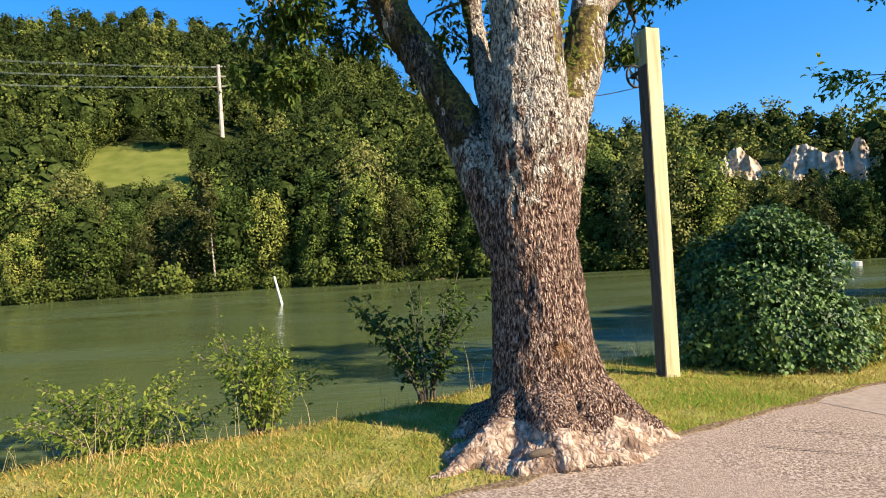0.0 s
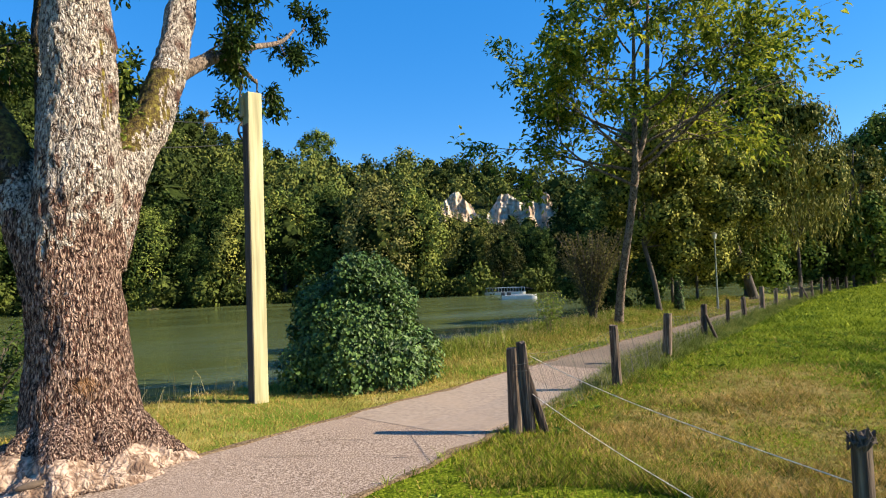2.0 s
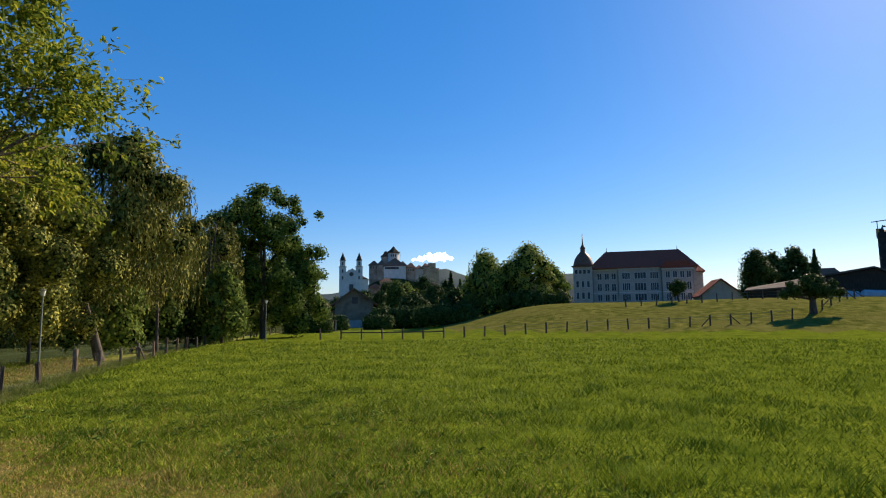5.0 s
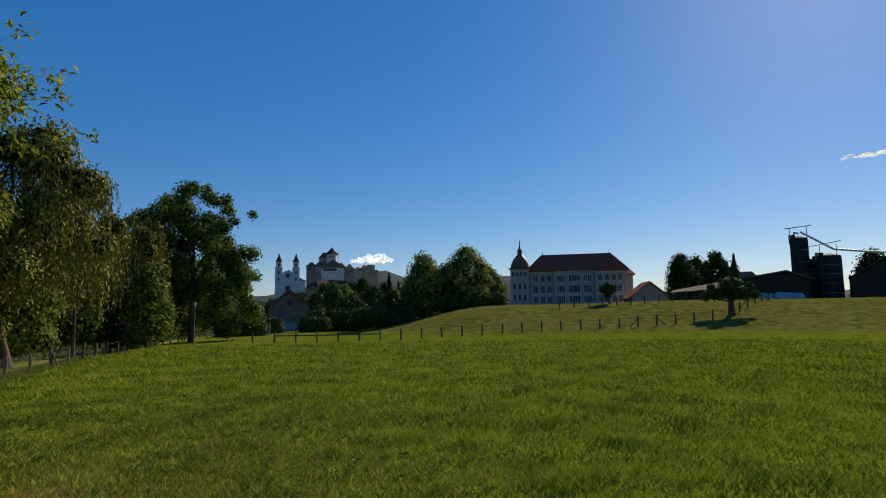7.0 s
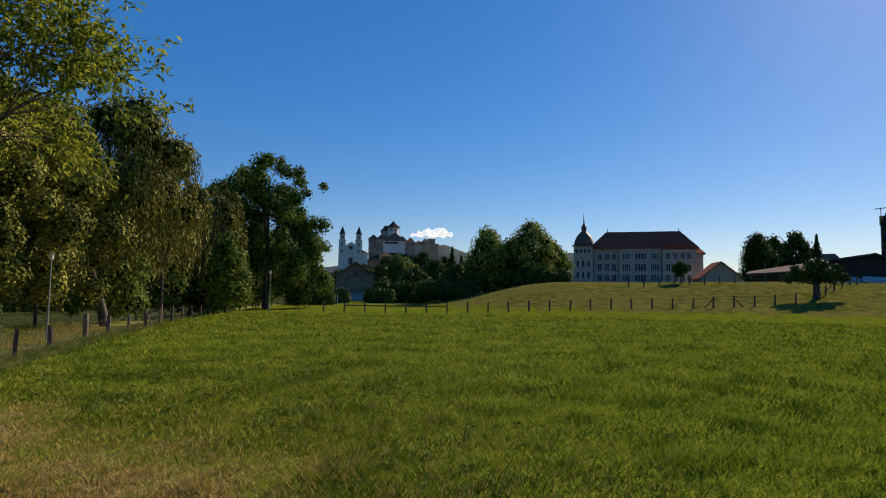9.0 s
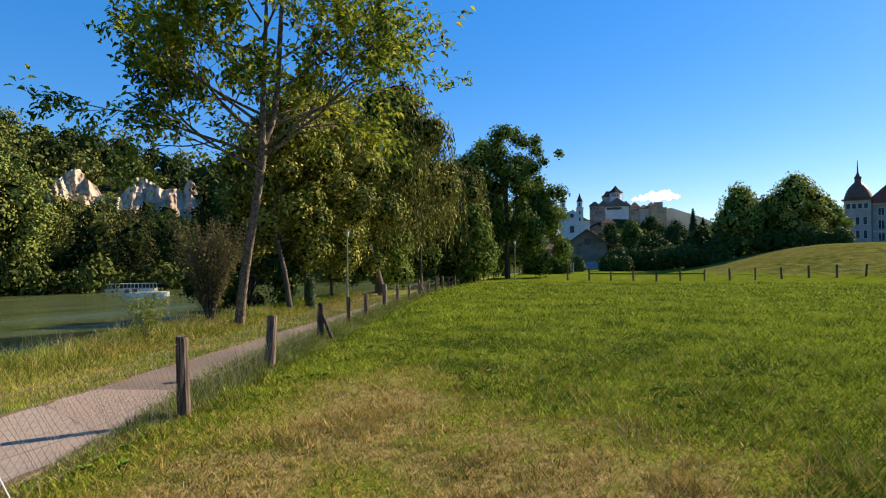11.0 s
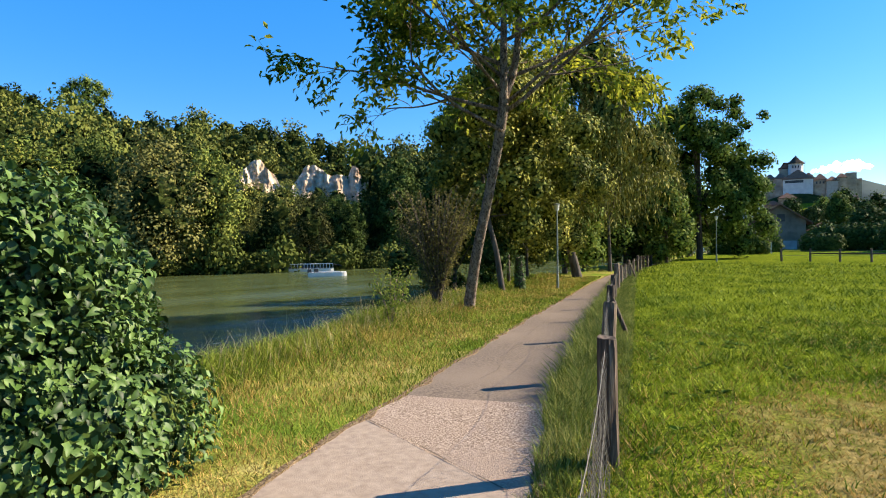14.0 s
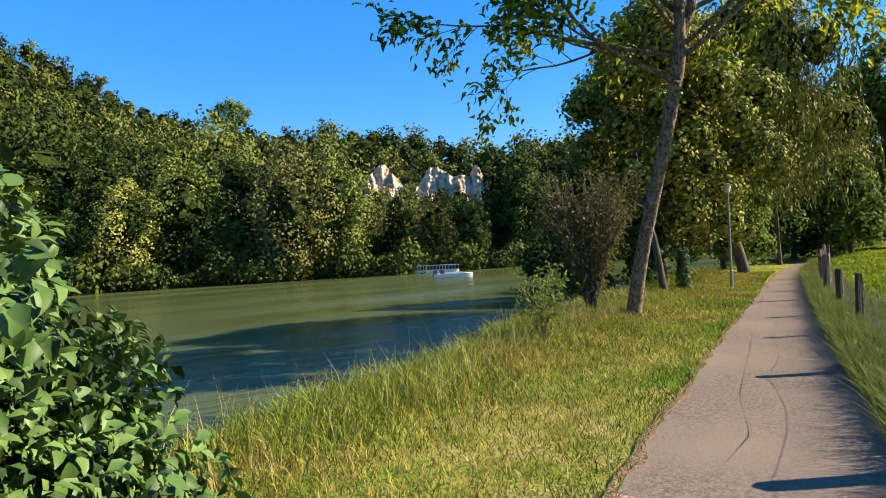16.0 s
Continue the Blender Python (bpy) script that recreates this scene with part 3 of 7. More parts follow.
def xy(s, n):
    return s * U[0] + n * W[0], s * U[1] + n * W[1]


def bend(s):
    a = np.clip(s - 30, 0, 80)
    return -0.0026 * a * a - 0.3 * np.clip(s - 110, 0, None)


def smooth(a, lo, hi):
    t = np.clip((a - lo) / (hi - lo), 0, 1)
    return t * t * (3 - 2 * t)


def ripple(x, y, k, seed=0.0):
    return (np.sin(x * k + 1.3 + seed) * np.cos(y * k * 1.17 + 0.4 * seed) + 0.5 * np.sin(x * k * 2.3 + y * k * 1.9 + seed)) / 1.5


FX, FY = 3.66, -2.54
FA = radians(11.0)


def ground(x, y):
    """The height of the land at x, y."""
    x, y = np.asarray(x, dtype=float), np.asarray(y, dtype=float)
    s, n = sn(x, y)
    m = n - bend(s)
    side = smooth(m, 0.0, 3.0)
    z = -(0.007 + 0.009 * side) * np.clip(s - 4, 0, 55) - 0.06 * smooth(m, 1.2, 2.0) * smooth(s, 5, 9)
    z = z + 0.025 * ripple(x, y, 0.8) * smooth(np.abs(m - 2.6), 1.3, 2.2) + 0.05 * ripple(x, y, 0.21, 2.0) * smooth(-m, 1, 6)
    # the grassy rise beyond the field
    d = (x - FX) * math.cos(FA) + (y - FY) * math.sin(FA)
    l = (x - FX) * math.sin(FA) - (y - FY) * math.cos(FA)
    rise = smooth(d + 0.12 * np.clip(l, -10, 40) + 0.012 * np.clip(l - 18, 0, 16) ** 2, 46, 78) * smooth(l, -5, 16)
    z = z + 3.35 * rise * (1 - 0.7 * smooth(d, 90, 170)) + 0.35 * smooth(l, 8, 45) * smooth(d, 25, 50)
    # the castle's hill
    cx, cy = FX + 430 * math.cos(radians(15.5)), FY + 430 * math.sin(radians(15.5))
    z = z + 25 * np.exp(-((x - cx) ** 2 + (y - cy) ** 2) / (2 * 42.0 ** 2))
    # bank and river bed
    crest = 6.4 + 0.5 * ripple(x, y, 0.35, 1.0) + 0.5 * smooth(s, 8, 14)
    bank = smooth(m, crest, crest + 2.6)
    az = np.degrees(np.arctan2(y, x))
    az = np.where(az < -90, az + 360, az)
    r = np.hypot(x, y)
    bank = bank * smooth(az, 16, 21)
    z = z * (1 - bank) + (WATER_Z - 0.9) * bank
    # the far bank and the hill
    rs = np.interp(az, SHORE_AZ, SHORE_R)
    rr = np.interp(az, RIDGE_AZ, RIDGE_R)
    top = rr * np.tan(np.radians(np.interp(az, RIDGE_AZ, RIDGE_EL))) - 8
    f = np.clip((r - rs - 4) / np.maximum(rr - rs, 30), 0, 1.25)
    hill = -1.2 + (top + 1.2) * np.where(f < 1, f ** 1.1, 1 - 0.5 * (f - 1)) + 1.5 * ripple(x, y, 0.05)
    far = smooth(r, rs - 2, rs + 3) * smooth(az, 21, 27) * smooth(-az, -178, -165)
    return z * (1 - far) + hill * far


def path_left(s):
    return np.interp(s, [-40, 0, 4, 6, 10, 18, 30, 60, 130], [4.4, 3.65, 3.55, 3.57, 3.68, 3.6, 3.3, 2.9, 2.9]) + 0.02 * np.sin(s * 2.1) + 0.015 * np.sin(s * 7.3)


def path_right(s):
    return np.interp(s, [-40, -8, 3, 6, 8, 11, 16, 20, 60, 130], [0.6, 1.1, 1.4, 1.55, 1.8, 2.02, 2.12, 2.2, 2.1, 2.1]) + 0.02 * np.sin(s * 1.7 + 1) + 0.02 * np.sin(s * 6.1)


def steps(cuts):
    out = []
    for a, b, d in cuts:
        out.append(np.arange(a, b, d))
    return np.unique(np.round(np.concatenate(out), 3))


gs = steps([(-3000, -400, 400), (-400, -60, 20), (-60, -6, 3), (-6, 24, 0.4), (24, 60, 1.5), (60, 240, 4), (240, 640, 20), (640, 3600, 300)])
gn = steps([(-3000, -400, 400), (-400, -90, 20), (-90, -12, 3), (-12, 1, 0.8), (1, 9.4, 0.2), (9.4, 40, 2.5), (40, 200, 4), (200, 460, 12), (460, 3600, 300)])
S, Nn = np.meshgrid(gs, gn, indexing="ij")
X, Y = xy(S, Nn + bend(S) * (1 - smooth(np.abs(Nn), 40, 90)))
Z = ground(X, Y)
Z -= 0.03 * ((S > -40) & (S < 128) & (Nn > path_right(S) + 0.36) & (Nn < path_left(S) - 0.36))
a, b = len(gs), len(gn)
i, j = np.meshgrid(np.arange(a - 1), np.arange(b - 1), indexing="ij")
i, j = i.ravel(), j.ravel()
quads = np.stack([i * b + j, (i + 1) * b + j, (i + 1) * b + j + 1, i * b + j + 1], 1)
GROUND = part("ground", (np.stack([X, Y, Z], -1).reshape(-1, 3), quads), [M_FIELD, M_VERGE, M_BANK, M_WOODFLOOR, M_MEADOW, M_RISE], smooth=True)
tagged(GROUND, "green mown field, dry grass verge and wooded river slopes", "ground", kind="structure")
cx, cy = X.reshape(-1)[quads].mean(1), Y.reshape(-1)[quads].mean(1)
cz = Z.reshape(-1)[quads].mean(1)
cs, cn = sn(cx, cy)
cm = cn - bend(cs)
rad, caz = np.hypot(cx, cy), np.degrees(np.arctan2(cy, cx))
wob = 0.35 * ripple(cx, cy, 1.7) + 0.3 * ripple(cx, cy, 0.6, 3.0)
idx = np.zeros(len(quads), dtype=np.int32)
idx[(cm > 1.62 + 0.12 * wob) & (cs < 130)] = 1
idx[(cz > 0.15 + 0.15 * wob) & (np.hypot(cx, cy) < 140) & (cm < -6)] = 5
idx[(cm > 6.8) & (caz > 17) & (cs < 200)] = 2
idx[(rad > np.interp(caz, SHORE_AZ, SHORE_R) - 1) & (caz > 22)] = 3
el = np.degrees(np.arctan2(cz - 1.7, rad))
idx[(idx == 3) & (caz > 113.3) & (caz < 121.5) & (el > 7.2) & (el < 10.8)] = 4
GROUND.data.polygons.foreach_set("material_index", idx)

WATER = part("water", (np.array([(-700, -200, WATER_Z), (900, -200, WATER_Z), (900, 900, WATER_Z), (-700, 900, WATER_Z)], dtype=float), np.array([[0, 1, 2, 3]])), M_WATER)
tagged(WATER, "calm green river water with long ripples", "river", kind="structure")


def strip(s0, s1, lo, hi, lift, ds=0.25, cols=9):
    """A strip of paving along the way between two edges, with its rim turned down."""
    ss = np.linspace(s0, s1, max(2, int((s1 - s0) / ds) + 1))
    L, H = lo(ss), hi(ss)
    f = np.linspace(0, 1, cols)
    A = np.concatenate([L[:, None] - 0.01, L[:, None] + (H - L)[:, None] * f[None, :], H[:, None] + 0.01], 1)
    SS = np.repeat(ss[:, None], cols + 2, 1)
    x, y = xy(SS, A + bend(SS))
    z = ground(x, y) + lift
    z[:, 0] -= 0.1
    z[:, -1] -= 0.1
    b = cols + 2
    i, j = np.meshgrid(np.arange(len(ss) - 1), np.arange(b - 1), indexing="ij")
    i, j = i.ravel(), j.ravel()
    return np.stack([x, y, z], -1).reshape(-1, 3), np.stack([i * b + j, (i + 1) * b + j, (i + 1) * b + j + 1, i * b + j + 1], 1)


PATH_OB = part("footpath", strip(-40, 11.15, path_right, path_left, 0.010), M_PATH)
tagged(PATH_OB, "old pinkish concrete footpath with exposed gravel", "footpath", kind="structure")
ASPHALT = part("footpath_asphalt", strip(11.15, 128, path_right, path_left, 0.008, 0.5), M_ASPHALT)
tagged(ASPHALT, "worn grey-brown asphalt footpath along the river", "footpath", kind="structure")
SLAB = part("footpath_slab", strip(6.0, 10.15, lambda s: path_left(s) - np.clip(1.26 * (10.2 - s), 0.03, 1.9), lambda s: path_left(s) - 0.02, 0.014), M_SLAB)
tagged(SLAB, "smooth pale concrete slab in the footpath", "footpath", kind="structure")


M_LITTER = material("earth_and_leaf_litter", [(0.32, (0.07, 0.045, 0.028)), (0.5, (0.17, 0.12, 0.075)), (0.7, (0.3, 0.225, 0.14))], scale=46, rough=1.0, bump=0.012, bump_scale=70, spec=0.0)


def ragged(s, k):
    return 0.015 + 0.03 * np.sin(s * 3.3 + k) + 0.025 * np.sin(s * 8.7 + 2 * k)


for lo, hi in ((lambda s: path_left(s) - ragged(s, 0.0), lambda s: path_left(s) + 0.05), (lambda s: path_right(s) - 0.05, lambda s: path_right(s) + ragged(s, 2.0))):
    part("edge_soil", strip(-12, 60, lo, hi, 0.021, 0.12, 3), M_LITTER, PATH_OB)


def crack(points, width, lift=0.024):
    """A thin earth-filled crack that follows the paving."""
    P = np.array(points)
    t = np.linspace(0, len(P) - 1, len(P) * 8)
    s = np.interp(t, range(len(P)), P[:, 0]) + 0.006 * np.sin(t * 3.1)
    n = np.interp(t, range(len(P)), P[:, 1]) + 0.012 * np.sin(t * 2.3 + 1)
    d = unit(np.stack([np.gradient(s), np.gradient(n)], 1))
    w = width * (0.45 + 0.3 * np.sin(t * 5.0)) / 2
    A = np.stack([s + d[:, 1] * w, n - d[:, 0] * w], 1)
    B = np.stack([s - d[:, 1] * w, n + d[:, 0] * w], 1)
    Q = np.stack([A, B], 1).reshape(-1, 2)
    x, y = xy(Q[:, 0], Q[:, 1] + bend(Q[:, 0]))
    k = np.arange(len(t) - 1)
    return np.stack([x, y, ground(x, y) + lift], 1), np.stack([2 * k, 2 * k + 1, 2 * k + 3, 2 * k + 2], 1)


for pts, w in (([(10.2, 3.68), (9.74, 3.06), (9.29, 2.52), (8.91, 2.01)], 0.02), ([(26.5, 3.25), (18.4, 3.2), (15.8, 3.15), (14, 3.1), (12.7, 2.97), (11.6, 3.15)], 0.01), ([(4.3, 3.0), (4.9, 2.2), (5.2, 1.6)], 0.02), ([(4.9, 3.1), (5.6, 2.1)], 0.015)):
    part("crack", crack(pts, w), M_CRACK, PATH_OB)


# ---- forest on the far slopes ----
def tree_template(r, height, width, count, size, core=0.8, trunk=0.12):
    """A crown of many small lobes."""
    k = 20
    lobes = []
    for c in range(k):
        f = (c + 0.5) / k
        wid = width * 0.5 * math.sin(math.pi * (0.16 + 0.76 * f)) ** 0.75
        a = c * 2.4 + r.random() * 1.2
        q = width * (0.13 + 0.11 * r.random()) * (1.15 - 0.45 * f)
        d = max(0.0, wid - q * 0.75) * (0.75 + 0.35 * r.random())
        lobes.append((math.cos(a) * d, math.sin(a) * d, (trunk + (1 - trunk) * (0.1 + 0.82 * f)) * height, q))
    return crown(r, lobes, count, size, 0)


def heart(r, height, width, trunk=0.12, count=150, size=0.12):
    """The dense inside of a crown: a mass of sprays coloured dark in place of shade."""
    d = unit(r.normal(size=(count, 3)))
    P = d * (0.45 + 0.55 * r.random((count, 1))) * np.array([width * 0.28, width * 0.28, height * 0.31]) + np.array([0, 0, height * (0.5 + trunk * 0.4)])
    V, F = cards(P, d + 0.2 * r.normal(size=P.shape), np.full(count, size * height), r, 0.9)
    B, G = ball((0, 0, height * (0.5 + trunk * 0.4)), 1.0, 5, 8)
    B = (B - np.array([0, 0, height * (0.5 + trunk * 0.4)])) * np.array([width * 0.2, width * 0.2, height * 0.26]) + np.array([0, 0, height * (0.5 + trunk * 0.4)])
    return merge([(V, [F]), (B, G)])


def scatter(templates, P, scale, turn, tint, r):
    Vs, tris, quads, att, off = [], [], [], [], 0
    which = r.integers(0, len(templates), len(P))
    for k, (V, F) in enumerate(templates):
        sel = np.where(which == k)[0]
        if not len(sel):
            continue
        c, s = np.cos(turn[sel]), np.sin(turn[sel])
        sc = scale[sel]
        wv = np.stack([(c[:, None] * V[None, :, 0] - s[:, None] * V[None, :, 1]) * sc[:, None], (s[:, None] * V[None, :, 0] + c[:, None] * V[None, :, 1]) * sc[:, None], V[None, :, 2] * (sc * (0.85 + 0.35 * r.random(len(sel))))[:, None]], -1) + P[sel][:, None, :]
        Vs.append(wv.reshape(-1, 3))
        att.append(np.repeat(tint[sel], len(V)))
        o = off + np.arange(len(sel)) * len(V)
        for f in F:
            g = (f[None] + o[:, None, None]).reshape(-1, f.shape[1])
            (tris if f.shape[1] == 3 else quads).append(g)
        off += len(sel) * len(V)
    return (np.concatenate(Vs), [np.concatenate(a) for a in (tris, quads) if a]), np.concatenate(att)


r1 = np.random.default_rng(11)


def wood_points(a0, a1, f0, f1, gap, r):
    out = []
    az, odd = a0, 0
    while az < a1:
        rs, rr = np.interp(az, SHORE_AZ, SHORE_R), np.interp(az, RIDGE_AZ, RIDGE_R)
        step = math.degrees(gap / (rs + (rr - rs) * (f0 + f1) / 2))
        d = rs + 6 + (rr - rs) * f0 + 0.5 * gap * odd
        while d < rs + (rr - rs) * f1:
            out.append((az + (r.random() - 0.5) * step * 1.3, d + (r.random() - 0.5) * gap * 0.8))
            d += gap
        az += step
        odd = 1 - odd
    A = np.array(out)
    x, y = A[:, 1] * np.cos(np.radians(A[:, 0])), A[:, 1] * np.sin(np.radians(A[:, 0]))
    z = ground(x, y)
    e = np.degrees(np.arctan2(z - 1.7, A[:, 1]))
    meadow = (A[:, 0] > 113) & (A[:, 0] < 121.8) & (e > 7.4) & (e < 9.5)
    open_cliff = ((A[:, 0] > 60.6) & (A[:, 0] < 65.4)) | ((A[:, 0] > 51.9) & (A[:, 0] < 60.4))
    cliff = open_cliff & (A[:, 1] > 149) & (A[:, 1] < 158)
    keep = ~(meadow | cliff)
    return np.stack([x, y, z], 1)[keep], A[keep]


def sight_cap(az, d, z, h):
    """Keeps trees below the lines of sight to the hill meadow, the power pole and the cliffs."""
    limit = np.where((az > 113) & (az < 121.8), 8.1, np.where(np.abs(az - 110.4) < 2.2, 12.0, 90.0))
    limit = np.where((az > 51.9) & (az < 66.0), 5.4 + 0.6 * np.sin(az * 2.3) + 0.3 * np.sin(az * 8.1), limit)
    base = np.degrees(np.arctan2(z - 1.7, d))
    top = 1.7 + d * np.tan(np.radians(np.minimum(limit, 80))) - z
    edge = np.where(az > 100, np.where(az > 112, 250.0, 200.0), 153.0)
    return np.where((limit < 80) & (base < limit) & (d < edge), np.clip(np.minimum(h, top / 1.1), 2.5, None), h)


near_t = [tree_template(r1, 1.0, w, 1450, 0.038, 0.66) for w in (0.8, 0.9, 0.7, 1.0, 0.85)]
far_t = [tree_template(r1, 1.0, w, 380, 0.078, 0.66) for w in (0.85, 0.75, 1.0, 0.7, 0.9, 0.8)]
for name, f0, f1, gap, temps, hmean in (("hillside_woods", 0.03, 0.36, 9.0, near_t, 15.5), ("ridge_woods", 0.36, 1.06, 10.2, far_t, 12)):
    P, A = wood_points(24, 150, f0, f1, gap, r1)
    hh = hmean * (0.75 + 0.5 * r1.random(len(P)))
    hh = sight_cap(A[:, 0], A[:, 1], P[:, 2], hh)
    P[:, 2] -= 0.8
    # Darker tint past bearing 68: the left slope's weaker sun, put into colour.
    tint = np.clip(0.5 + 0.3 * r1.normal(size=len(P)) + 0.15 * ripple(P[:, 0], P[:, 1], 0.03) + 0.1 - 0.4 * smooth(A[:, 0], 68, 90), 0.0, 1.1)
    shape, att = scatter(temps, P, hh, r1.random(len(P)) * 6.28, tint, r1)
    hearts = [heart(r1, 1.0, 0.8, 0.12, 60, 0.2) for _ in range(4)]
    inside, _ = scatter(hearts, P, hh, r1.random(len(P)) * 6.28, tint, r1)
    tagged(part("inner_woods", inside, M_INNERSHADE), "dark sprays coloured as deep shade inside the dense woods on the hillside", "woods", kind="stuff")
    tagged(part(name, shape, M_FOREST, attr=att), "dense mixed green woods on the hillside above the river", "woods", kind="stuff")


def forest_tree(r, height, width, count, size, mat, trunk_mat, name="shore_tree", label="tall leafy green tree on the river's far bank"):
    t = thing(name, label, "tree", group="trees on the far bank")
    V, F = tree_template(r, height, width, count, size, 0.74, 0.02)
    part("crown", (V, F), mat, t)
    part("inner_foliage", heart(r, height, width, 0.02, 420, 0.07), M_INNERSHADE, t)
    part("trunk", tube([(0, 0, -1), (0.1, 0, height * 0.3), (0, 0.1, height * 0.7)], [height * 0.02, height * 0.015, height * 0.006], 7), trunk_mat, t)
    return t


shore_kinds = [forest_tree(r1, 17, w, 5200, 0.4, mat, M_BARK3) for w, mat in ((10.5, M_FARBANK), (12, M_FAROLIVE), (9.5, M_FARDARK), (13, M_FARBANK), (11, M_FAROLIVE), (8.5, M_FARDARK))]
k = 0
for row, (gap, off, lo, hi) in enumerate(((6.6, 4, 0.5, 1.05), (6.8, 10, 0.85, 1.15))):
    az = 27.0 + row * 2
    while az < 146:
        rs = np.interp(az, SHORE_AZ, SHORE_R) + off + r1.normal() * 1.2
        x, y = rs * math.cos(radians(az)), rs * math.sin(radians(az))
        m = pose(x, y, float(ground(x, y)) - 0.3, 0, 0, r1.random() * 360)
        sc = lo + (hi - lo) * r1.random()
        sc = float(sight_cap(np.array(az), np.array(rs), np.array(float(ground(x, y))), np.array(sc * 18.0))) / 18.0
        if k < len(shore_kinds):
            t = shore_kinds[k]
            t.matrix_basis = m
        else:
            t = copy_thing(shore_kinds[int(r1.integers(0, 6))], m)
        t.scale = (sc, sc, sc * (0.9 + 0.2 * r1.random()))
        k += 1
        az += math.degrees(gap * (0.8 + 0.5 * r1.random()) / rs)
# a slim half-bare tree at the water's edge
az = 111.7
rs = float(np.interp(az, SHORE_AZ, SHORE_R)) + 0.5
x, y = rs * math.cos(radians(az)), rs * math.sin(radians(az))
SLIM = thing("slim_tree", "slim pale-trunked tree with a thin crown on the far bank", "tree", (x, y, float(ground(x, y)) - 0.2))
slim_wood, (tp, td) = wood(r1, (0, 0, 0), (0.02, 0, 1), 15.5, 0.17, 2, spread=0.7, up=0.25, forks=9, bend=0.03, sides=7, start=0.45, shrink=0.17, thin=0.3)
part("trunk", merge(slim_wood), M_BARK, SLIM, smooth=True)
part("foliage", cards(np.repeat(tp, 7, 0) + r1.normal(size=(len(tp) * 7, 3)) * 0.5, r1.normal(size=(len(tp) * 7, 3)), np.full(len(tp) * 7, 0.42), r1, 0.8), M_FAROLIVE, SLIM)["kind"] = "stuff"
# low bushes along the far waterline
P = []
for row, az in [(0, a) for a in np.arange(26, 148, 0.75)] + [(1, a) for a in np.arange(26, 148, 1.3)]:
    rs = np.interp(az, SHORE_AZ, SHORE_R) + r1.normal() * 0.6 + 0.3 + row * (7 + 2 * r1.random())
    x, y = rs * math.cos(radians(az)), rs * math.sin(radians(az))
    P.append((x, y, float(ground(x, y)) - 0.2 if row else WATER_Z - 0.1))
P = np.array(P)
low_t = [tree_template(r1, 1.0, 1.5, 420, 0.16, 0.55, 0.0) for _ in range(4)]
shape, att = scatter(low_t, P, 1.4 + 2.8 * r1.random(len(P)) ** 1.6, r1.random(len(P)) * 6.28, 0.22 + 0.22 * r1.random(len(P)), r1)
tagged(part("waterside_bushes", shape, M_FOREST, attr=att), "low light-green bushes along the far waterline", "bushes", kind="stuff")


# ---- rocks on the hill ----
def cliff(profile, low, dist, seed):
    """A weathered rock face whose top follows a profile of bearings and elevations, with chutes, ledges and a back."""
    n, m = 90, 34
    azs = np.linspace(profile[0][0], profile[-1][0], n)
    tops = np.interp(-azs, [-p[0] for p in profile], [p[1] for p in profile])
    tops = tops + np.array([0.13 * noise.noise(Vector((a * 2.3, seed, 0))) + 0.12 * noise.noise(Vector((a * 6.1, seed, 4))) for a in azs])
    V = []
    for a, top in zip(azs, tops):
        c, q = math.cos(radians(a)), math.sin(radians(a))
        for k in range(m + 3):
            f = min(k / m, 1.0)
            z = 1.7 + dist * math.tan(radians(low + (top - low) * f))
            along = a * 3.0
            out = 3.2 * f ** 1.6 + 2.2 * noise.noise(Vector((along * 0.22, z * 0.1, seed))) - 1.5 * abs(noise.noise(Vector((along * 0.5, z * 0.12, seed + 5)))) + 0.8 * abs(noise.noise(Vector((along * 0.3, z * 0.7, seed + 9)))) + 0.35 * noise.noise(Vector((along * 1.6, z * 1.2, seed)))
            out += 3.0 * noise.noise(Vector((along * 0.35, z * 0.05, seed + 14))) + 1.2 * noise.noise(Vector((along * 0.9, z * 0.35, seed + 17)))
            if k > m:
                out, z = out + 2.5 * (k - m), z - 1.2 * (k - m) ** 2
            V.append(((dist + out) * c, (dist + out) * q, z))
    b = m + 3
    i, j = np.meshgrid(np.arange(n - 1), np.arange(b - 1), indexing="ij")
    i, j = i.ravel(), j.ravel()
    quads = np.stack([i * b + j, (i + 1) * b + j, (i + 1) * b + j + 1, i * b + j + 1], 1)
    return tagged(part("rock_cliff", (np.array(V), quads), M_ROCK), "pale limestone cliff among the trees on the hill", "rock")


cliff([(65.6, 4.4), (65.0, 5.9), (64.2, 6.8), (63.4, 7.6), (62.8, 7.7), (62.3, 6.9), (61.7, 6.5), (61.1, 5.4), (60.5, 5.2), (60.3, 4.0)], 2.4, 152, 3.0)
cliff([(60.5, 4.2), (60.0, 5.4), (59.2, 6.6), (58.9, 7.2), (58.1, 7.35), (57.5, 7.0), (56.8, 6.3), (55.7, 6.4), (55.0, 6.3), (54.6, 7.4), (54.2, 7.2), (53.7, 6.2), (53.0, 5.7), (52.6, 4.9), (52.3, 3.6)], 2.4, 152, 11.0)
cliff([(51.9, 5.2), (51.6, 6.2), (51.2, 6.3), (50.9, 5.4)], 3.6, 156, 21.0)

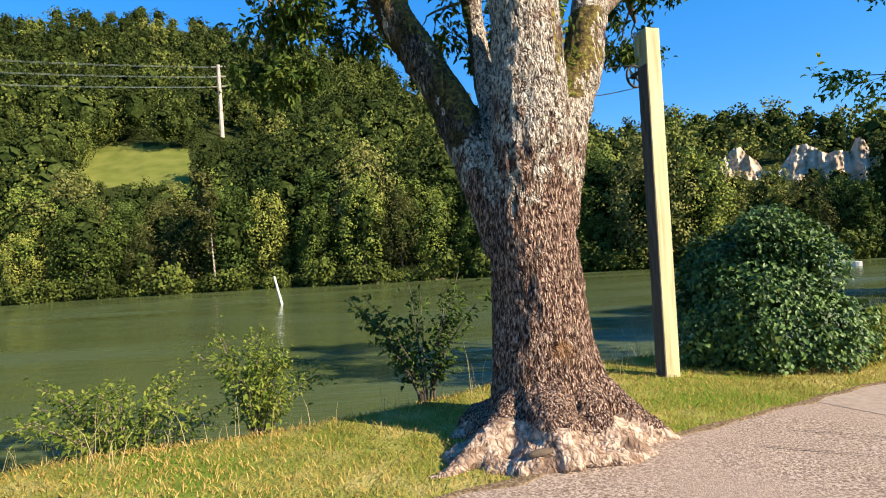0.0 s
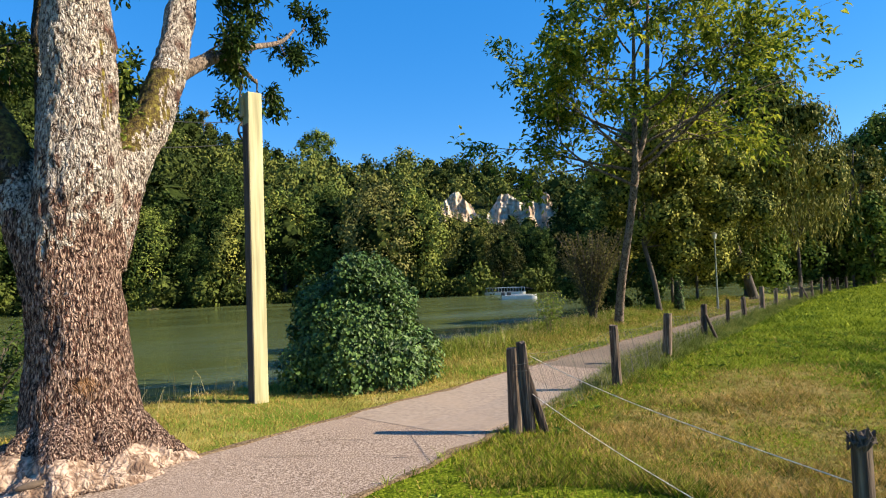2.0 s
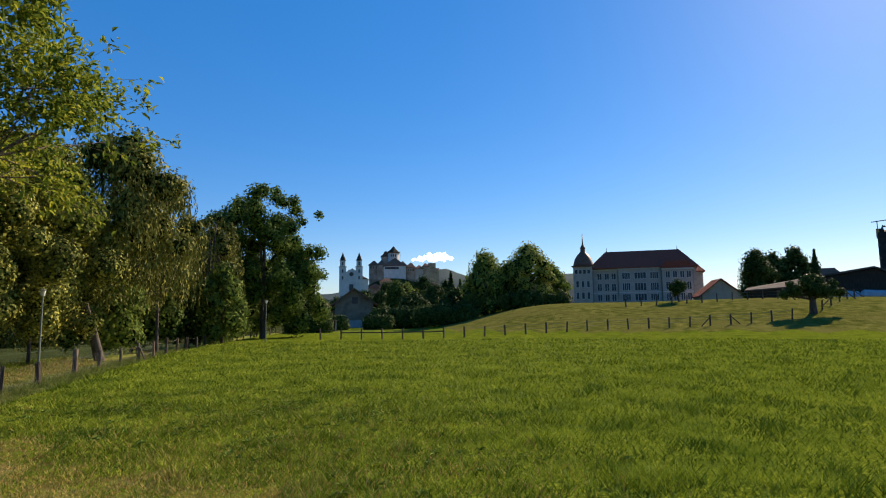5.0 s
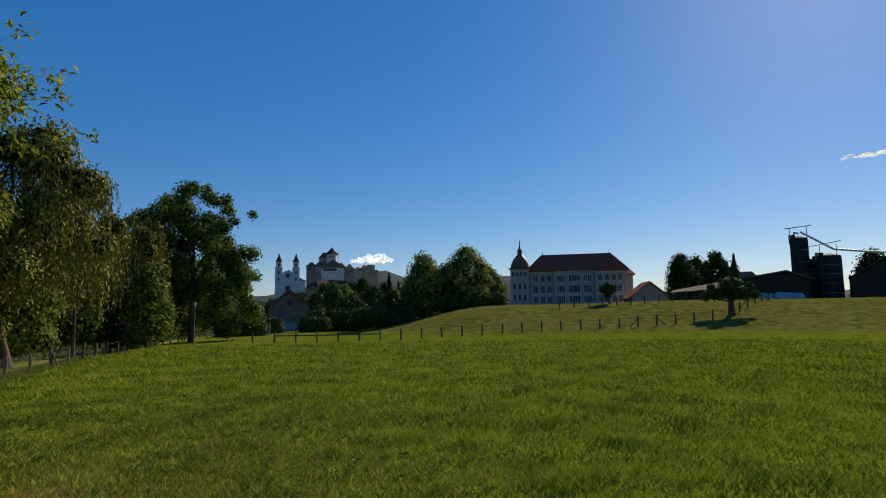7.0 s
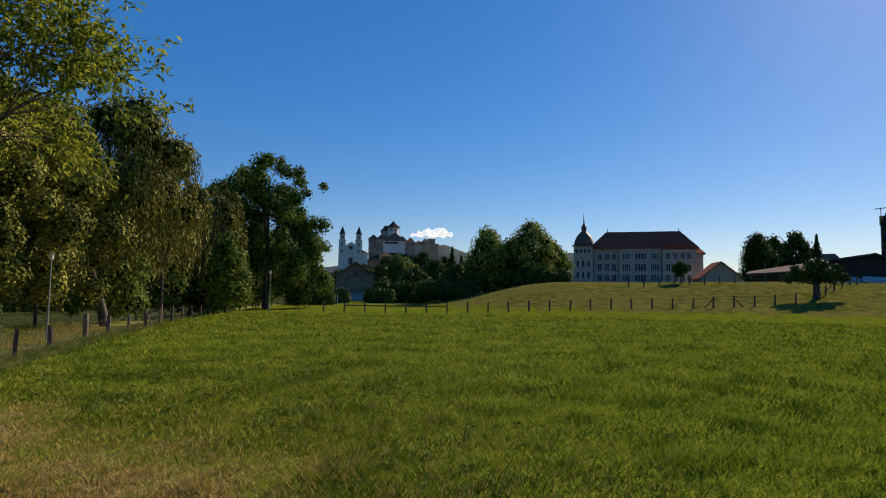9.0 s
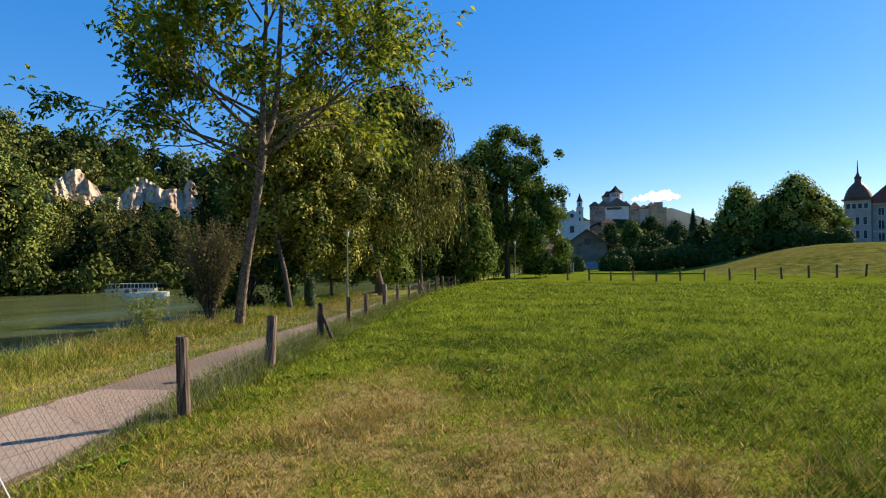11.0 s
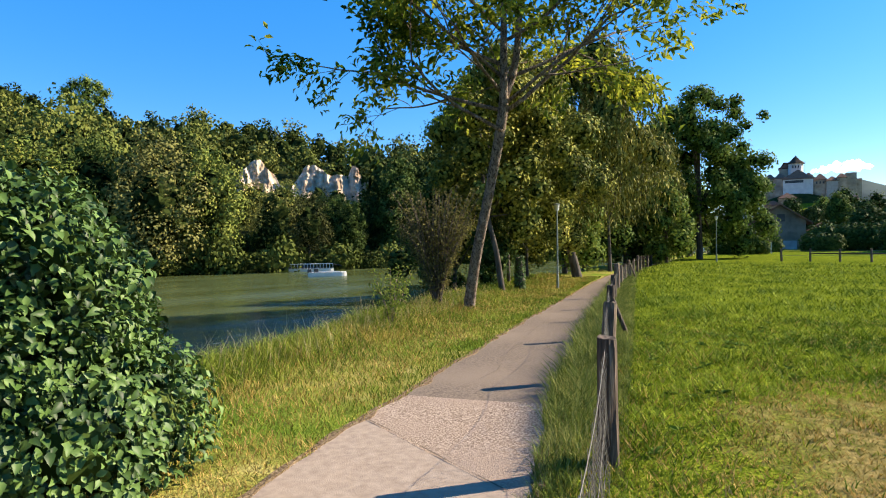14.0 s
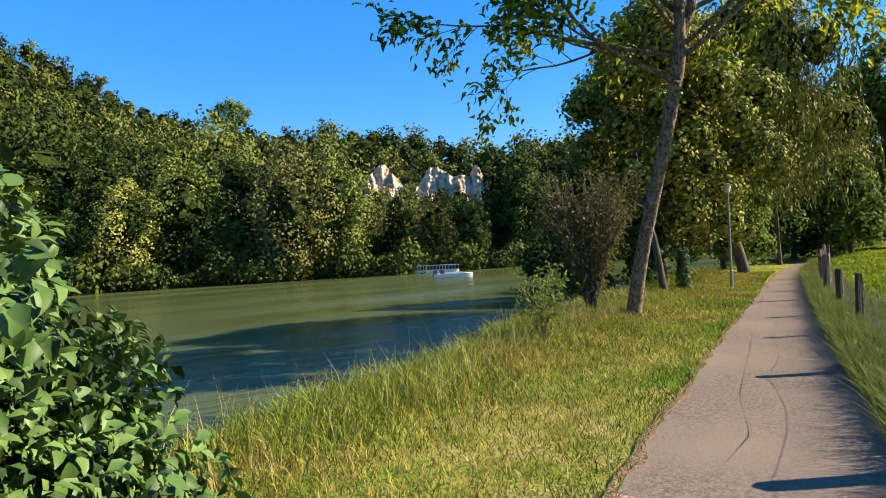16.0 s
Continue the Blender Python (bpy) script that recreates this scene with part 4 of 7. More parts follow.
# ---- the old ash tree ----
def smooth_line(pts, n):
    """A smooth line through points (x, y, z, radius)."""
    P = np.array(pts, dtype=float)
    t = np.arange(len(P))
    tt = np.linspace(0, len(P) - 1, n)
    out = []
    for c in range(P.shape[1]):
        m = np.gradient(P[:, c])
        i = np.clip(tt.astype(int), 0, len(P) - 2)
        f = tt - i
        h = (2 * f ** 3 - 3 * f ** 2 + 1) * P[i, c] + (f ** 3 - 2 * f ** 2 + f) * m[i] + (-2 * f ** 3 + 3 * f ** 2) * P[i + 1, c] + (f ** 3 - f ** 2) * m[i + 1]
        out.append(h)
    return np.stack(out, 1)


def limb(pts, n=24, sides=16):
    L = smooth_line(pts, n)
    return tube(L[:, :3], np.maximum(L[:, 3], 0.004), sides)


def blended(name, shapes, mats, parent, voxel, relief, seed, select=None, label=""):
    """Limbs fused into one skin, with knobbly relief."""
    ob = part(name, merge(shapes), mats, parent, label)
    m = ob.modifiers.new("fuse", "REMESH")
    m.mode, m.voxel_size = "VOXEL", voxel
    dg = bpy.context.evaluated_depsgraph_get()
    me = bpy.data.meshes.new_from_object(ob.evaluated_get(dg))
    ob.modifiers.clear()
    ob.data = me
    V = np.empty(len(me.vertices) * 3)
    me.vertices.foreach_get("co", V)
    V = V.reshape(-1, 3)
    Nn = np.empty(len(me.vertices) * 3)
    me.vertices.foreach_get("normal", Nn)
    Nn = Nn.reshape(-1, 3)
    d = np.array([noise.noise(Vector((v[0] * 3, v[1] * 3, v[2] * 1.6 + seed))) * 1.6 + abs(noise.noise(Vector((v[0] * 17, v[1] * 17, v[2] * 3.2 + seed)))) * 1.3 + noise.noise(Vector((v[0] * 34, v[1] * 34, v[2] * 9))) * 0.5 for v in V])
    V = V + Nn * (d * relief)[:, None]
    me.vertices.foreach_set("co", V.ravel())
    me.polygons.foreach_set("use_smooth", np.ones(len(me.polygons), dtype=bool))
    me.materials.clear()
    for q in mats if isinstance(mats, list) else [mats]:
        me.materials.append(q)
    if select:
        c = np.empty(len(me.polygons) * 3)
        me.polygons.foreach_get("center", c)
        g = np.empty(len(me.polygons) * 3)
        me.polygons.foreach_get("normal", g)
        me.polygons.foreach_set("material_index", select(c.reshape(-1, 3), g.reshape(-1, 3)).astype(np.int32))
    me.update()
    return ob


r2 = np.random.default_rng(5)
ASH = thing("ash_tree", "old ash tree with rough grey-brown bark and spreading roots", "tree", (0, 0, 0))
TX, TY = 0.80, 5.44
trunk_shapes = [
    limb([(TX + 0.06, TY, -0.3, 0.62), (TX + 0.06, TY, 0.1, 0.6), (TX + 0.06, TY, 0.5, 0.52), (TX + 0.04, TY, 1.0, 0.445), (TX, TY, 1.7, 0.395), (TX + 0.02, TY, 2.3, 0.39), (TX + 0.06, TY, 2.8, 0.37), (TX + 0.06, TY + 0.02, 3.4, 0.33), (TX + 0.05, TY + 0.05, 4.2, 0.3), (TX, TY + 0.1, 5.4, 0.24), (TX, TY + 0.2, 7.0, 0.16)], 40, 24),
    limb([(0.6, 5.5, 1.7, 0.25), (0.45, 5.58, 2.3, 0.24), (0.28, 5.8, 2.85, 0.21), (0.06, 5.95, 3.35, 0.19), (-0.36, 6.1, 4.15, 0.19), (-0.85, 6.25, 5.3, 0.15)], 24, 16),
    limb([(1.0, 5.48, 1.9, 0.26), (1.12, 5.6, 2.5, 0.25), (1.3, 5.78, 3.1, 0.225), (1.56, 6.02, 3.75, 0.2), (1.72, 6.3, 4.4, 0.18), (1.9, 6.8, 5.6, 0.12)], 24, 16),
    limb([(0.62, 5.75, 2.7, 0.16), (0.5, 6.05, 3.5, 0.12), (0.42, 6.3, 4.4, 0.1), (0.4, 6.6, 5.4, 0.07)], 16, 10),
]
for pts in (
    [(TX + 0.3, TY - 0.15, 0.5, 0.2), (TX + 0.6, TY - 0.3, 0.22, 0.17), (TX + 0.88, TY - 0.42, 0.06, 0.12), (TX + 1.08, TY - 0.46, -0.06, 0.08)],
    [(TX + 0.25, TY - 0.3, 0.45, 0.18), (TX + 0.42, TY - 0.6, 0.18, 0.13), (TX + 0.62, TY - 0.76, 0.02, 0.09), (TX + 0.8, TY - 0.8, -0.08, 0.05)],
    [(TX + 0.0, TY - 0.25, 0.45, 0.24), (TX - 0.02, TY - 0.6, 0.27, 0.21), (TX + 0.0, TY - 0.88, 0.13, 0.14), (TX + 0.05, TY - 1.05, 0.0, 0.1)],
    [(TX - 0.05, TY - 0.82, 0.12, 0.1), (TX + 0.2, TY - 0.95, 0.07, 0.085), (TX + 0.45, TY - 0.93, 0.02, 0.07), (TX + 0.66, TY - 0.85, -0.05, 0.05)],
    [(TX - 0.2, TY - 0.2, 0.35, 0.2), (TX - 0.42, TY - 0.5, 0.17, 0.15), (TX - 0.65, TY - 0.75, 0.06, 0.11), (TX - 0.9, TY - 0.95, -0.02, 0.07), (TX - 1.15, TY - 1.05, -0.08, 0.04)],
    [(TX - 0.4, TY - 0.45, 0.17, 0.12), (TX - 0.5, TY - 0.75, 0.06, 0.09), (TX - 0.6, TY - 0.98, -0.04, 0.06)],
    [(TX - 0.2, TY + 0.1, 0.35, 0.2), (TX - 0.5, TY + 0.05, 0.1, 0.14), (TX - 0.85, TY - 0.1, -0.05, 0.08)],
    [(TX + 0.1, TY + 0.2, 0.35, 0.22), (TX + 0.2, TY + 0.6, 0.05, 0.14), (TX + 0.3, TY + 0.9, -0.1, 0.08)],
    [(TX - 0.25, TY - 0.85, 0.05, 0.07), (TX - 0.35, TY - 1.02, 0.0, 0.06), (TX - 0.3, TY - 1.15, -0.06, 0.04)],
):
    trunk_shapes.append(limb(pts, 14, 10))
for x, y, z, q, k in ((0.0, -0.5, 0.05, 0.42, 0.7), (0.35, -0.45, 0.02, 0.4, 0.6), (-0.35, -0.4, 0.02, 0.4, 0.6), (0.7, -0.35, -0.05, 0.3, 0.6), (-0.65, -0.6, -0.05, 0.3, 0.5), (0.3, -0.75, -0.04, 0.25, 0.6), (-0.15, -0.85, -0.02, 0.25, 0.7), (-0.45, -0.85, -0.06, 0.22, 0.6), (0.3, 0.2, 0.0, 0.5, 0.6), (-0.3, 0.1, 0.0, 0.5, 0.6)):
    trunk_shapes.append(ball((TX + x, TY + y, z), q, 8, 14, k))


def ash_skin(c, g):
    i = np.zeros(len(c), dtype=int)
    q = np.array([noise.noise(Vector((v[0] * 5, v[1] * 5, v[2] * 2.2))) + 0.6 * noise.noise(Vector((v[0] * 21, v[1] * 21, v[2] * 6))) for v in c])
    i[(c[:, 2] + 0.9 * q < 2.2) | ((c[:, 2] < 3.0) & (q > 0.4))] = 3
    slow = np.array([noise.noise(Vector((v[0] * 2.6, v[1] * 2.6, v[2] * 2 + 9))) for v in c])
    i[c[:, 2] + 0.22 * slow < 0.1 + 0.14 * smooth(TY - 0.3 - c[:, 1], 0.0, 0.4)] = 1
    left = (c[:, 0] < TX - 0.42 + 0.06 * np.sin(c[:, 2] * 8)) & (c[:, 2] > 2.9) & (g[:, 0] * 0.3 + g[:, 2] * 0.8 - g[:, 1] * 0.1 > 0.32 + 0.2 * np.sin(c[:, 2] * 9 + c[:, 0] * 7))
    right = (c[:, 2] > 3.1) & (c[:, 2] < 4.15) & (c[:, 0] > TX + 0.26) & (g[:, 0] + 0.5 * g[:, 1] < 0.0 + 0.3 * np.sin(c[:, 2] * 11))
    # Left limb takes the darkened bark, as if shaded by the main stem.
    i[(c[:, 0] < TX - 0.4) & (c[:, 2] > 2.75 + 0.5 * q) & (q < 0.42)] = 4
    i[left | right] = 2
    return i


blended("trunk", trunk_shapes, [M_BARK, M_ROOT, M_MOSS, M_BARKBROWN, M_BARKSHADED], ASH, 0.026, 0.023, 3.0, ash_skin)
# Solid dark almond on the root, painted as the shade of a slit opening.
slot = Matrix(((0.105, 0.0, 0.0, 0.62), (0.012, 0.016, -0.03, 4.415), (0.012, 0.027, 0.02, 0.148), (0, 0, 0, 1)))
part("slit_shade", moved(ball((0, 0, 0), 1.0, 8, 14), slot), M_CRACK, ASH, "dark almond painted as the shade of a slit")
# side branch over the beam, upper limbs, twigs and leaves
ash_limbs = [limb([(1.62, 6.1, 4.0, 0.1), (2.0, 6.45, 4.4, 0.09), (2.35, 6.95, 4.72, 0.07), (2.65, 7.8, 4.86, 0.05), (2.95, 8.5, 4.9, 0.025)], 20, 8),
             limb([(2.35, 6.95, 4.72, 0.05), (2.8, 7.5, 5.1, 0.045), (3.3, 8.2, 5.5, 0.035), (3.6, 8.6, 5.9, 0.02)], 14, 7)]
ash_limbs.append(limb([(-0.8, 6.2, 5.15, 0.07), (-1.25, 6.2, 5.15, 0.05), (-1.6, 6.15, 4.75, 0.035), (-1.72, 6.1, 4.2, 0.022), (-1.6, 6.05, 3.6, 0.012)], 20, 7))
ash_tips = []
for base, way, length, q in (((2.7, 8.0, 4.85), (0.0, 0.6, -0.45), 0.42, 0.018), ((2.95, 8.5, 4.95), (0.1, 0.6, -0.3), 0.45, 0.016), ((2.85, 8.0, 5.3), (0.1, 0.5, -0.1), 0.45, 0.016), ((3.3, 8.5, 5.7), (0.2, 0.5, -0.3), 0.45, 0.016), ((2.35, 6.95, 4.75), (0.0, 0.4, 1), 0.45, 0.02), ((2.0, 6.45, 4.4), (0.1, 0.3, 0.9), 0.45, 0.02), ((3.7, 8.8, 5.9), (0.4, 0.6, 0.3), 0.4, 0.016),
                             ((-0.85, 6.2, 5.2), (-0.75, -0.1, -0.4), 0.95, 0.03), ((-1.62, 6.15, 4.6), (0.2, 0, -1), 0.42, 0.014), ((-1.72, 6.1, 4.2), (-0.25, 0, -1), 0.4, 0.012), ((-1.62, 6.06, 3.75), (0.1, 0, -1), 0.25, 0.008), ((-0.65, 6.15, 4.9), (-0.85, -0.1, -0.3), 0.85, 0.025), ((-0.85, 6.2, 5.2), (-0.5, 0.5, 0.3), 1.0, 0.03), ((0.4, 6.5, 4.9), (0.1, 0.3, 0.5), 0.8, 0.025), ((0.42, 6.3, 4.4), (-0.3, 0.3, 0.1), 0.6, 0.02), ((-0.42, 6.1, 4.3), (-0.5, 0.6, 0.3), 0.6, 0.02), ((0.45, 6.25, 4.0), (0.3, 0.5, 0.1), 0.5, 0.015), ((0.45, 6.2, 3.7), (0.1, 0.4, 0.1), 0.4, 0.012),
                             ((1.9, 6.8, 5.6), (0.5, 0.1, 0.5), 0.9, 0.03), ((1.8, 6.6, 5.2), (0.3, -0.1, 0.9), 1.0, 0.04), ((0.8, 5.6, 7.0), (0.1, 0.1, 1), 1.3, 0.06), ((0.8, 5.6, 6.2), (-0.4, 0.4, 0.7), 1.3, 0.05), ((0.8, 5.6, 6.2), (0.5, 0.2, 0.7), 1.3, 0.05)):
    sh, (tp, td) = wood(r2, base, way, length, q, 3, spread=0.7, up=-0.02 if base[2] < 5.4 else 0.15, forks=3, bend=0.16, sides=6, shrink=0.62)
    ash_limbs += sh
    ash_tips.append((tp, td))
part("branch", merge(ash_limbs), M_BARK2, ASH, smooth=True)


def leaflets(tp, td, r, per, reach, size, hang=0.3, wide=0.42):
    """Sprays of pointed leaflets round twigs."""
    n = len(tp) * per
    P = np.repeat(tp, per, 0) + r.normal(size=(n, 3)) * reach
    A = np.repeat(td, per, 0) + r.normal(size=(n, 3)) * 0.8 + np.array([0, 0, -hang])
    N = r.normal(size=(n, 3)) * 0.5 + np.array([0, 0, 1.0])
    return leaves(P, A, N, np.full(n, size), r, wide)


tp, td = np.concatenate([a[0] for a in ash_tips]), np.concatenate([a[1] for a in ash_tips])
part("foliage", leaflets(tp, td, r2, 3, 0.06, 0.095, 0.4), M_ASH, ASH)["kind"] = "stuff"
# little shoots in the fork
sp = np.array([(1.16, 5.45, 3.15), (1.2, 5.5, 3.35), (1.28, 5.6, 3.5), (1.22, 5.6, 3.75), (1.3, 5.75, 4.0), (1.25, 5.8, 4.2)])
sp = np.repeat(sp, 30, 0) + r2.normal(size=(180, 3)) * 0.055
part("fork_foliage", leaves(sp, r2.normal(size=(180, 3)) + np.array([0, -0.5, 0.2]), r2.normal(size=(180, 3)) + np.array([0, 0, 1.0]), np.full(180, 0.06), r2), M_ROSE, ASH)["kind"] = "stuff"

# ---- the tall beam with its pulley ----
PX, PY = 2.76, 7.52
PZ = float(ground(PX, PY))
BEAM = thing("wooden_mast", "tall square pale wooden beam set upright in the verge", "post", (PX, PY, PZ), 16)
part("beam", box(-0.105, 0.105, -0.1, 0.1, -0.4, 4.46, 0.008), M_BEAM, BEAM)
# Added dark sheet, no real board: paints the beam's left face as shaded.
part("shaded_side", box(-0.113, -0.107, -0.098, 0.098, -0.3, 4.0, 0.001), M_FARPOST, BEAM, "thin dark sheet painted as the beam's shaded, weathered side")
part("rear_block", box(-0.15, -0.107, 0.02, 0.098, 4.12, 4.4, 0.004), M_BEAM, BEAM)


def rim(r0, r1):
    shapes = []
    a = np.linspace(0, 2 * math.pi, 33)[:-1]
    ring = np.array([(math.cos(t) * (r0 + r1) / 2, 0, math.sin(t) * (r0 + r1) / 2) for t in np.append(a, [a[0], a[1]])])
    shapes.append(tube(ring, (r1 - r0) / 2, 8, cap=False))
    return merge(shapes)


pm = pose(0.12, 0.5, 4.02, 0, 0, 12)
PUL = part("pulley_wheel", moved(rim(0.13, 0.165), pm), M_IRON, BEAM, "black iron spoked pulley wheel", smooth=True)
part("hub", moved(tube([(0, -0.05, 0), (0, 0.05, 0)], 0.03, 12), pm), M_IRON, PUL)
for k in range(6):
    t = 2 * math.pi * k / 6 + 0.3
    part("spoke", moved(tube([(0, 0, 0), (math.cos(t) * 0.14, 0, math.sin(t) * 0.14)], 0.012, 6), pm), M_IRON, PUL)
part("bracket", box(0.06, 0.085, 0.1, 0.52, 3.99, 4.05, 0.004), M_IRON, BEAM)
for k, (dz, tz) in enumerate(((0.16, 3.55), (-0.16, 3.2))):
    a, b = np.array([0.12, 0.5, 4.02 + dz]), np.array(((0.75 - PX) * math.cos(radians(16)) + (5.8 - PY) * math.sin(radians(16)), (5.8 - PY) * math.cos(radians(16)) - (0.75 - PX) * math.sin(radians(16)), tz - PZ))
    t = np.linspace(0, 1, 12)[:, None]
    line = a + (b - a) * t
    line[:, 2] -= 0.06 * np.sin(t[:, 0] * math.pi)
    part("cable", tube(line, 0.006, 5), M_IRON, BEAM)

# ---- the dogwood bush ----
r3 = np.random.default_rng(21)
BX, BY = 4.45, 8.55
BZ = float(ground(BX, BY))
BUSH = thing("dogwood_bush", "big rounded dogwood bush with glossy pointed green leaves", "bush", (BX, BY, BZ))
lob = []
for k in range(30):
    a = r3.random() * 6.28
    q = math.sqrt(r3.random()) * 0.95
    h = 0.35 + 1.45 * r3.random() * (1 - 0.45 * (q / 0.95) ** 2)
    lob.append((math.cos(a) * q, math.sin(a) * q, h, 0.3 + 0.22 * r3.random()))
lob += [(1.0, -0.1, 0.45, 0.45), (0.9, -0.6, 0.4, 0.45), (0.4, -0.95, 0.4, 0.45), (-0.3, -0.95, 0.4, 0.42), (-0.9, -0.5, 0.4, 0.42), (0.5, -0.6, 1.35, 0.4), (0.9, 0.4, 0.9, 0.4), (0.0, -0.4, 1.75, 0.38), (0.35, -0.2, 1.8, 0.36), (0.35, -0.65, 1.62, 0.34), (-0.1, -0.6, 1.85, 0.32)]
L = np.array(lob)


def bush_leaves(count, size, r, core):
    w = L[:, 3] ** 2
    k = r.choice(len(L), count, p=w / w.sum())
    d = unit(r.normal(size=(count, 3)))
    P = L[k, :3] + d * (L[k, 3] * (0.7 + 0.42 * r.random(count)))[:, None]
    D = np.linalg.norm(P[:, None, :] - L[None, :, :3], axis=2) / L[None, :, 3]
    keep = (D.min(1) > core) & (P[:, 2] > 0.03)
    P, d = P[keep], d[keep]
    out = unit(P - np.array([0, 0, 0.8]))
    A = out * 0.5 + r.normal(size=P.shape) * 0.6 + np.array([0, 0, -0.55])
    N = out * 0.9 + r.normal(size=P.shape) * 0.35 + np.array([0, 0, 0.7])
    return P, A, N


P, A, N = bush_leaves(42000, 0.09, r3, 0.6)
part("foliage", leaves(P, A, N, np.full(len(P), 0.072), r3, 0.64), M_DOGWOOD, BUSH, smooth=True)["kind"] = "stuff"
# Core balls in darker leaf green show as dark gaps between the leaves.
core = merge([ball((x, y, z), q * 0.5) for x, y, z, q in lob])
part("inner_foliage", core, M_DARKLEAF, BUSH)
stems = []
for k in range(26):
    a, q = r3.random() * 6.28, r3.random() * 0.35
    e = L[r3.integers(0, len(L))]
    p0 = np.array([math.cos(a) * q, math.sin(a) * q, -0.1])
    stems.append(tube(np.array([p0, p0 * 0.5 + e[:3] * 0.5 + np.array([0, 0, 0.1]), e[:3] + np.array([0, 0, 0.2])]), [0.018, 0.012, 0.005], 5))
for st in stems:
    part("stem", st, M_BARK2, BUSH)
def veined_leaf(length, wide):
    """A pointed oval leaf, sunk along its midrib and pleated between curved side veins."""
    us = np.array([0.0, 0.08, 0.2, 0.32, 0.44, 0.56, 0.68, 0.8, 0.9, 1.0])
    V = []
    for k, u in enumerate(us):
        half = wide * 0.5 * length * math.sin(math.pi * u ** 0.8) ** 0.85 if 0 < u < 1 else 0.0
        for v in (-1.0, -0.5, 0.0, 0.5, 1.0):
            lift = 0.16 * abs(v) * half + (0.012 * length if k % 2 and 0 < abs(v) else 0.0) - 0.16 * length * u * u
            V.append((length * (u + 0.05 * abs(v) * (1 - u)), v * half, lift))
    F = [(k * 5 + c, k * 5 + 5 + c, k * 5 + 6 + c, k * 5 + 1 + c) for k in range(len(us) - 1) for c in range(4)]
    return np.array(V), [np.array(F)]


one = mesh_data("leaf", *veined_leaf(0.08, 0.64), M_DOGWOOD, smooth=True)
P, A, N = bush_leaves(6000, 0.1, r3, 0.95)
front = np.argsort(P[:, 1] - 0.5 * P[:, 0])[:900]
for q in r3.choice(front, 300, replace=False):
    ax = Vector(A[q]).normalized()
    nz = (Vector(N[q]) - ax * ax.dot(Vector(N[q]))).normalized()
    ay = nz.cross(ax)
    leaf = new("leaf", one)
    leaf.parent = BUSH
    sc = 0.75 + 0.6 * r3.random()
    leaf.matrix_basis = Matrix.Translation(P[q]) @ Matrix((ax, ay, nz)).transposed().to_4x4() @ Matrix.Diagonal((sc, sc, sc, 1))

# ---- the fences ----
r4 = np.random.default_rng(31)


def post_shape(r, height, rad, split=False, sides=12):
    """A cleft or round fence post, rough at its head."""
    zs = np.array([-0.3, 0.0, 0.25, 0.5, 0.75, 0.93, 1.0]) * height
    zs[0] = -0.3
    ang = np.linspace(0, 2 * math.pi, sides, endpoint=False)
    prof = 1 + 0.06 * r.normal(size=sides)
    if split:
        prof *= np.where(np.cos(ang) > 0.35, 0.62, 1.0)
    V = []
    for q, z in enumerate(zs):
        k = rad * (1.06 - 0.12 * z / height) * prof * (1 + 0.03 * r.normal(size=sides)) * (0.93 if q == len(zs) - 1 else 1)
        top = (0.007 * r.normal(size=sides) if q == len(zs) - 1 else 0)
        V.append(np.stack([np.cos(ang) * k, np.sin(ang) * k, z + top], 1) if q == len(zs) - 1 else np.stack([np.cos(ang) * k, np.sin(ang) * k, np.full(sides, z)], 1))
    V = np.concatenate(V + [np.array([[0, 0, height * 0.992]])])
    n = len(zs)
    i, j = np.meshgrid(np.arange(n - 1), np.arange(sides), indexing="ij")
    i, j = i.ravel(), j.ravel()
    k = (j + 1) % sides
    quad = np.stack([i * sides + j, i * sides + k, (i + 1) * sides + k, (i + 1) * sides + j], 1)
    j = np.arange(sides)
    tri = np.stack([(n - 1) * sides + j, (n - 1) * sides + (j + 1) % sides, np.full(sides, n * sides)], 1)
    return V, [tri, quad]


FENCE = thing("riverside_fence", "wire-netting fence on rough wooden posts beside the footpath", "fence", (0, 0, 0))
post_at = []
FIRST = (6.41, 9.45, 12.45, 15.7, 18.6, 21.3, 24.8)
s = FIRST[0]
k = 0
while s < 118:
    n = float(np.interp(s, [6, 9.5, 12.5, 15.7, 19, 25, 38, 60], [1.365, 1.44, 1.55, 1.68, 1.74, 1.85, 1.5, 1.45])) + 0.02 * r4.normal() + float(bend(s))
    x, y = xy(s, n)
    z = float(ground(x, y))
    h = 0.9 + 0.03 * r4.normal()
    rr = 0.072 + 0.008 * r4.normal()
    if k == 6:
        h, rr = 1.05, 0.085
    if k in (11, 15):
        h, rr = 1.0, 0.07
    post = part("post", post_shape(r4, h, rr, split=k % 3 == 1), M_POSTWOOD, FENCE)
    post.matrix_basis = pose(x, y, z, 2.0 * r4.normal(), 2.0 * r4.normal(), r4.random() * 360)
    post_at.append((s, n, x, y, z, h))
    k += 1
    s = FIRST[k] if k < len(FIRST) else s + 3.05 + 0.06 * r4.normal()
# the corner post's twin and the braces
s0, n0, x0, y0, z0, h0 = post_at[0]
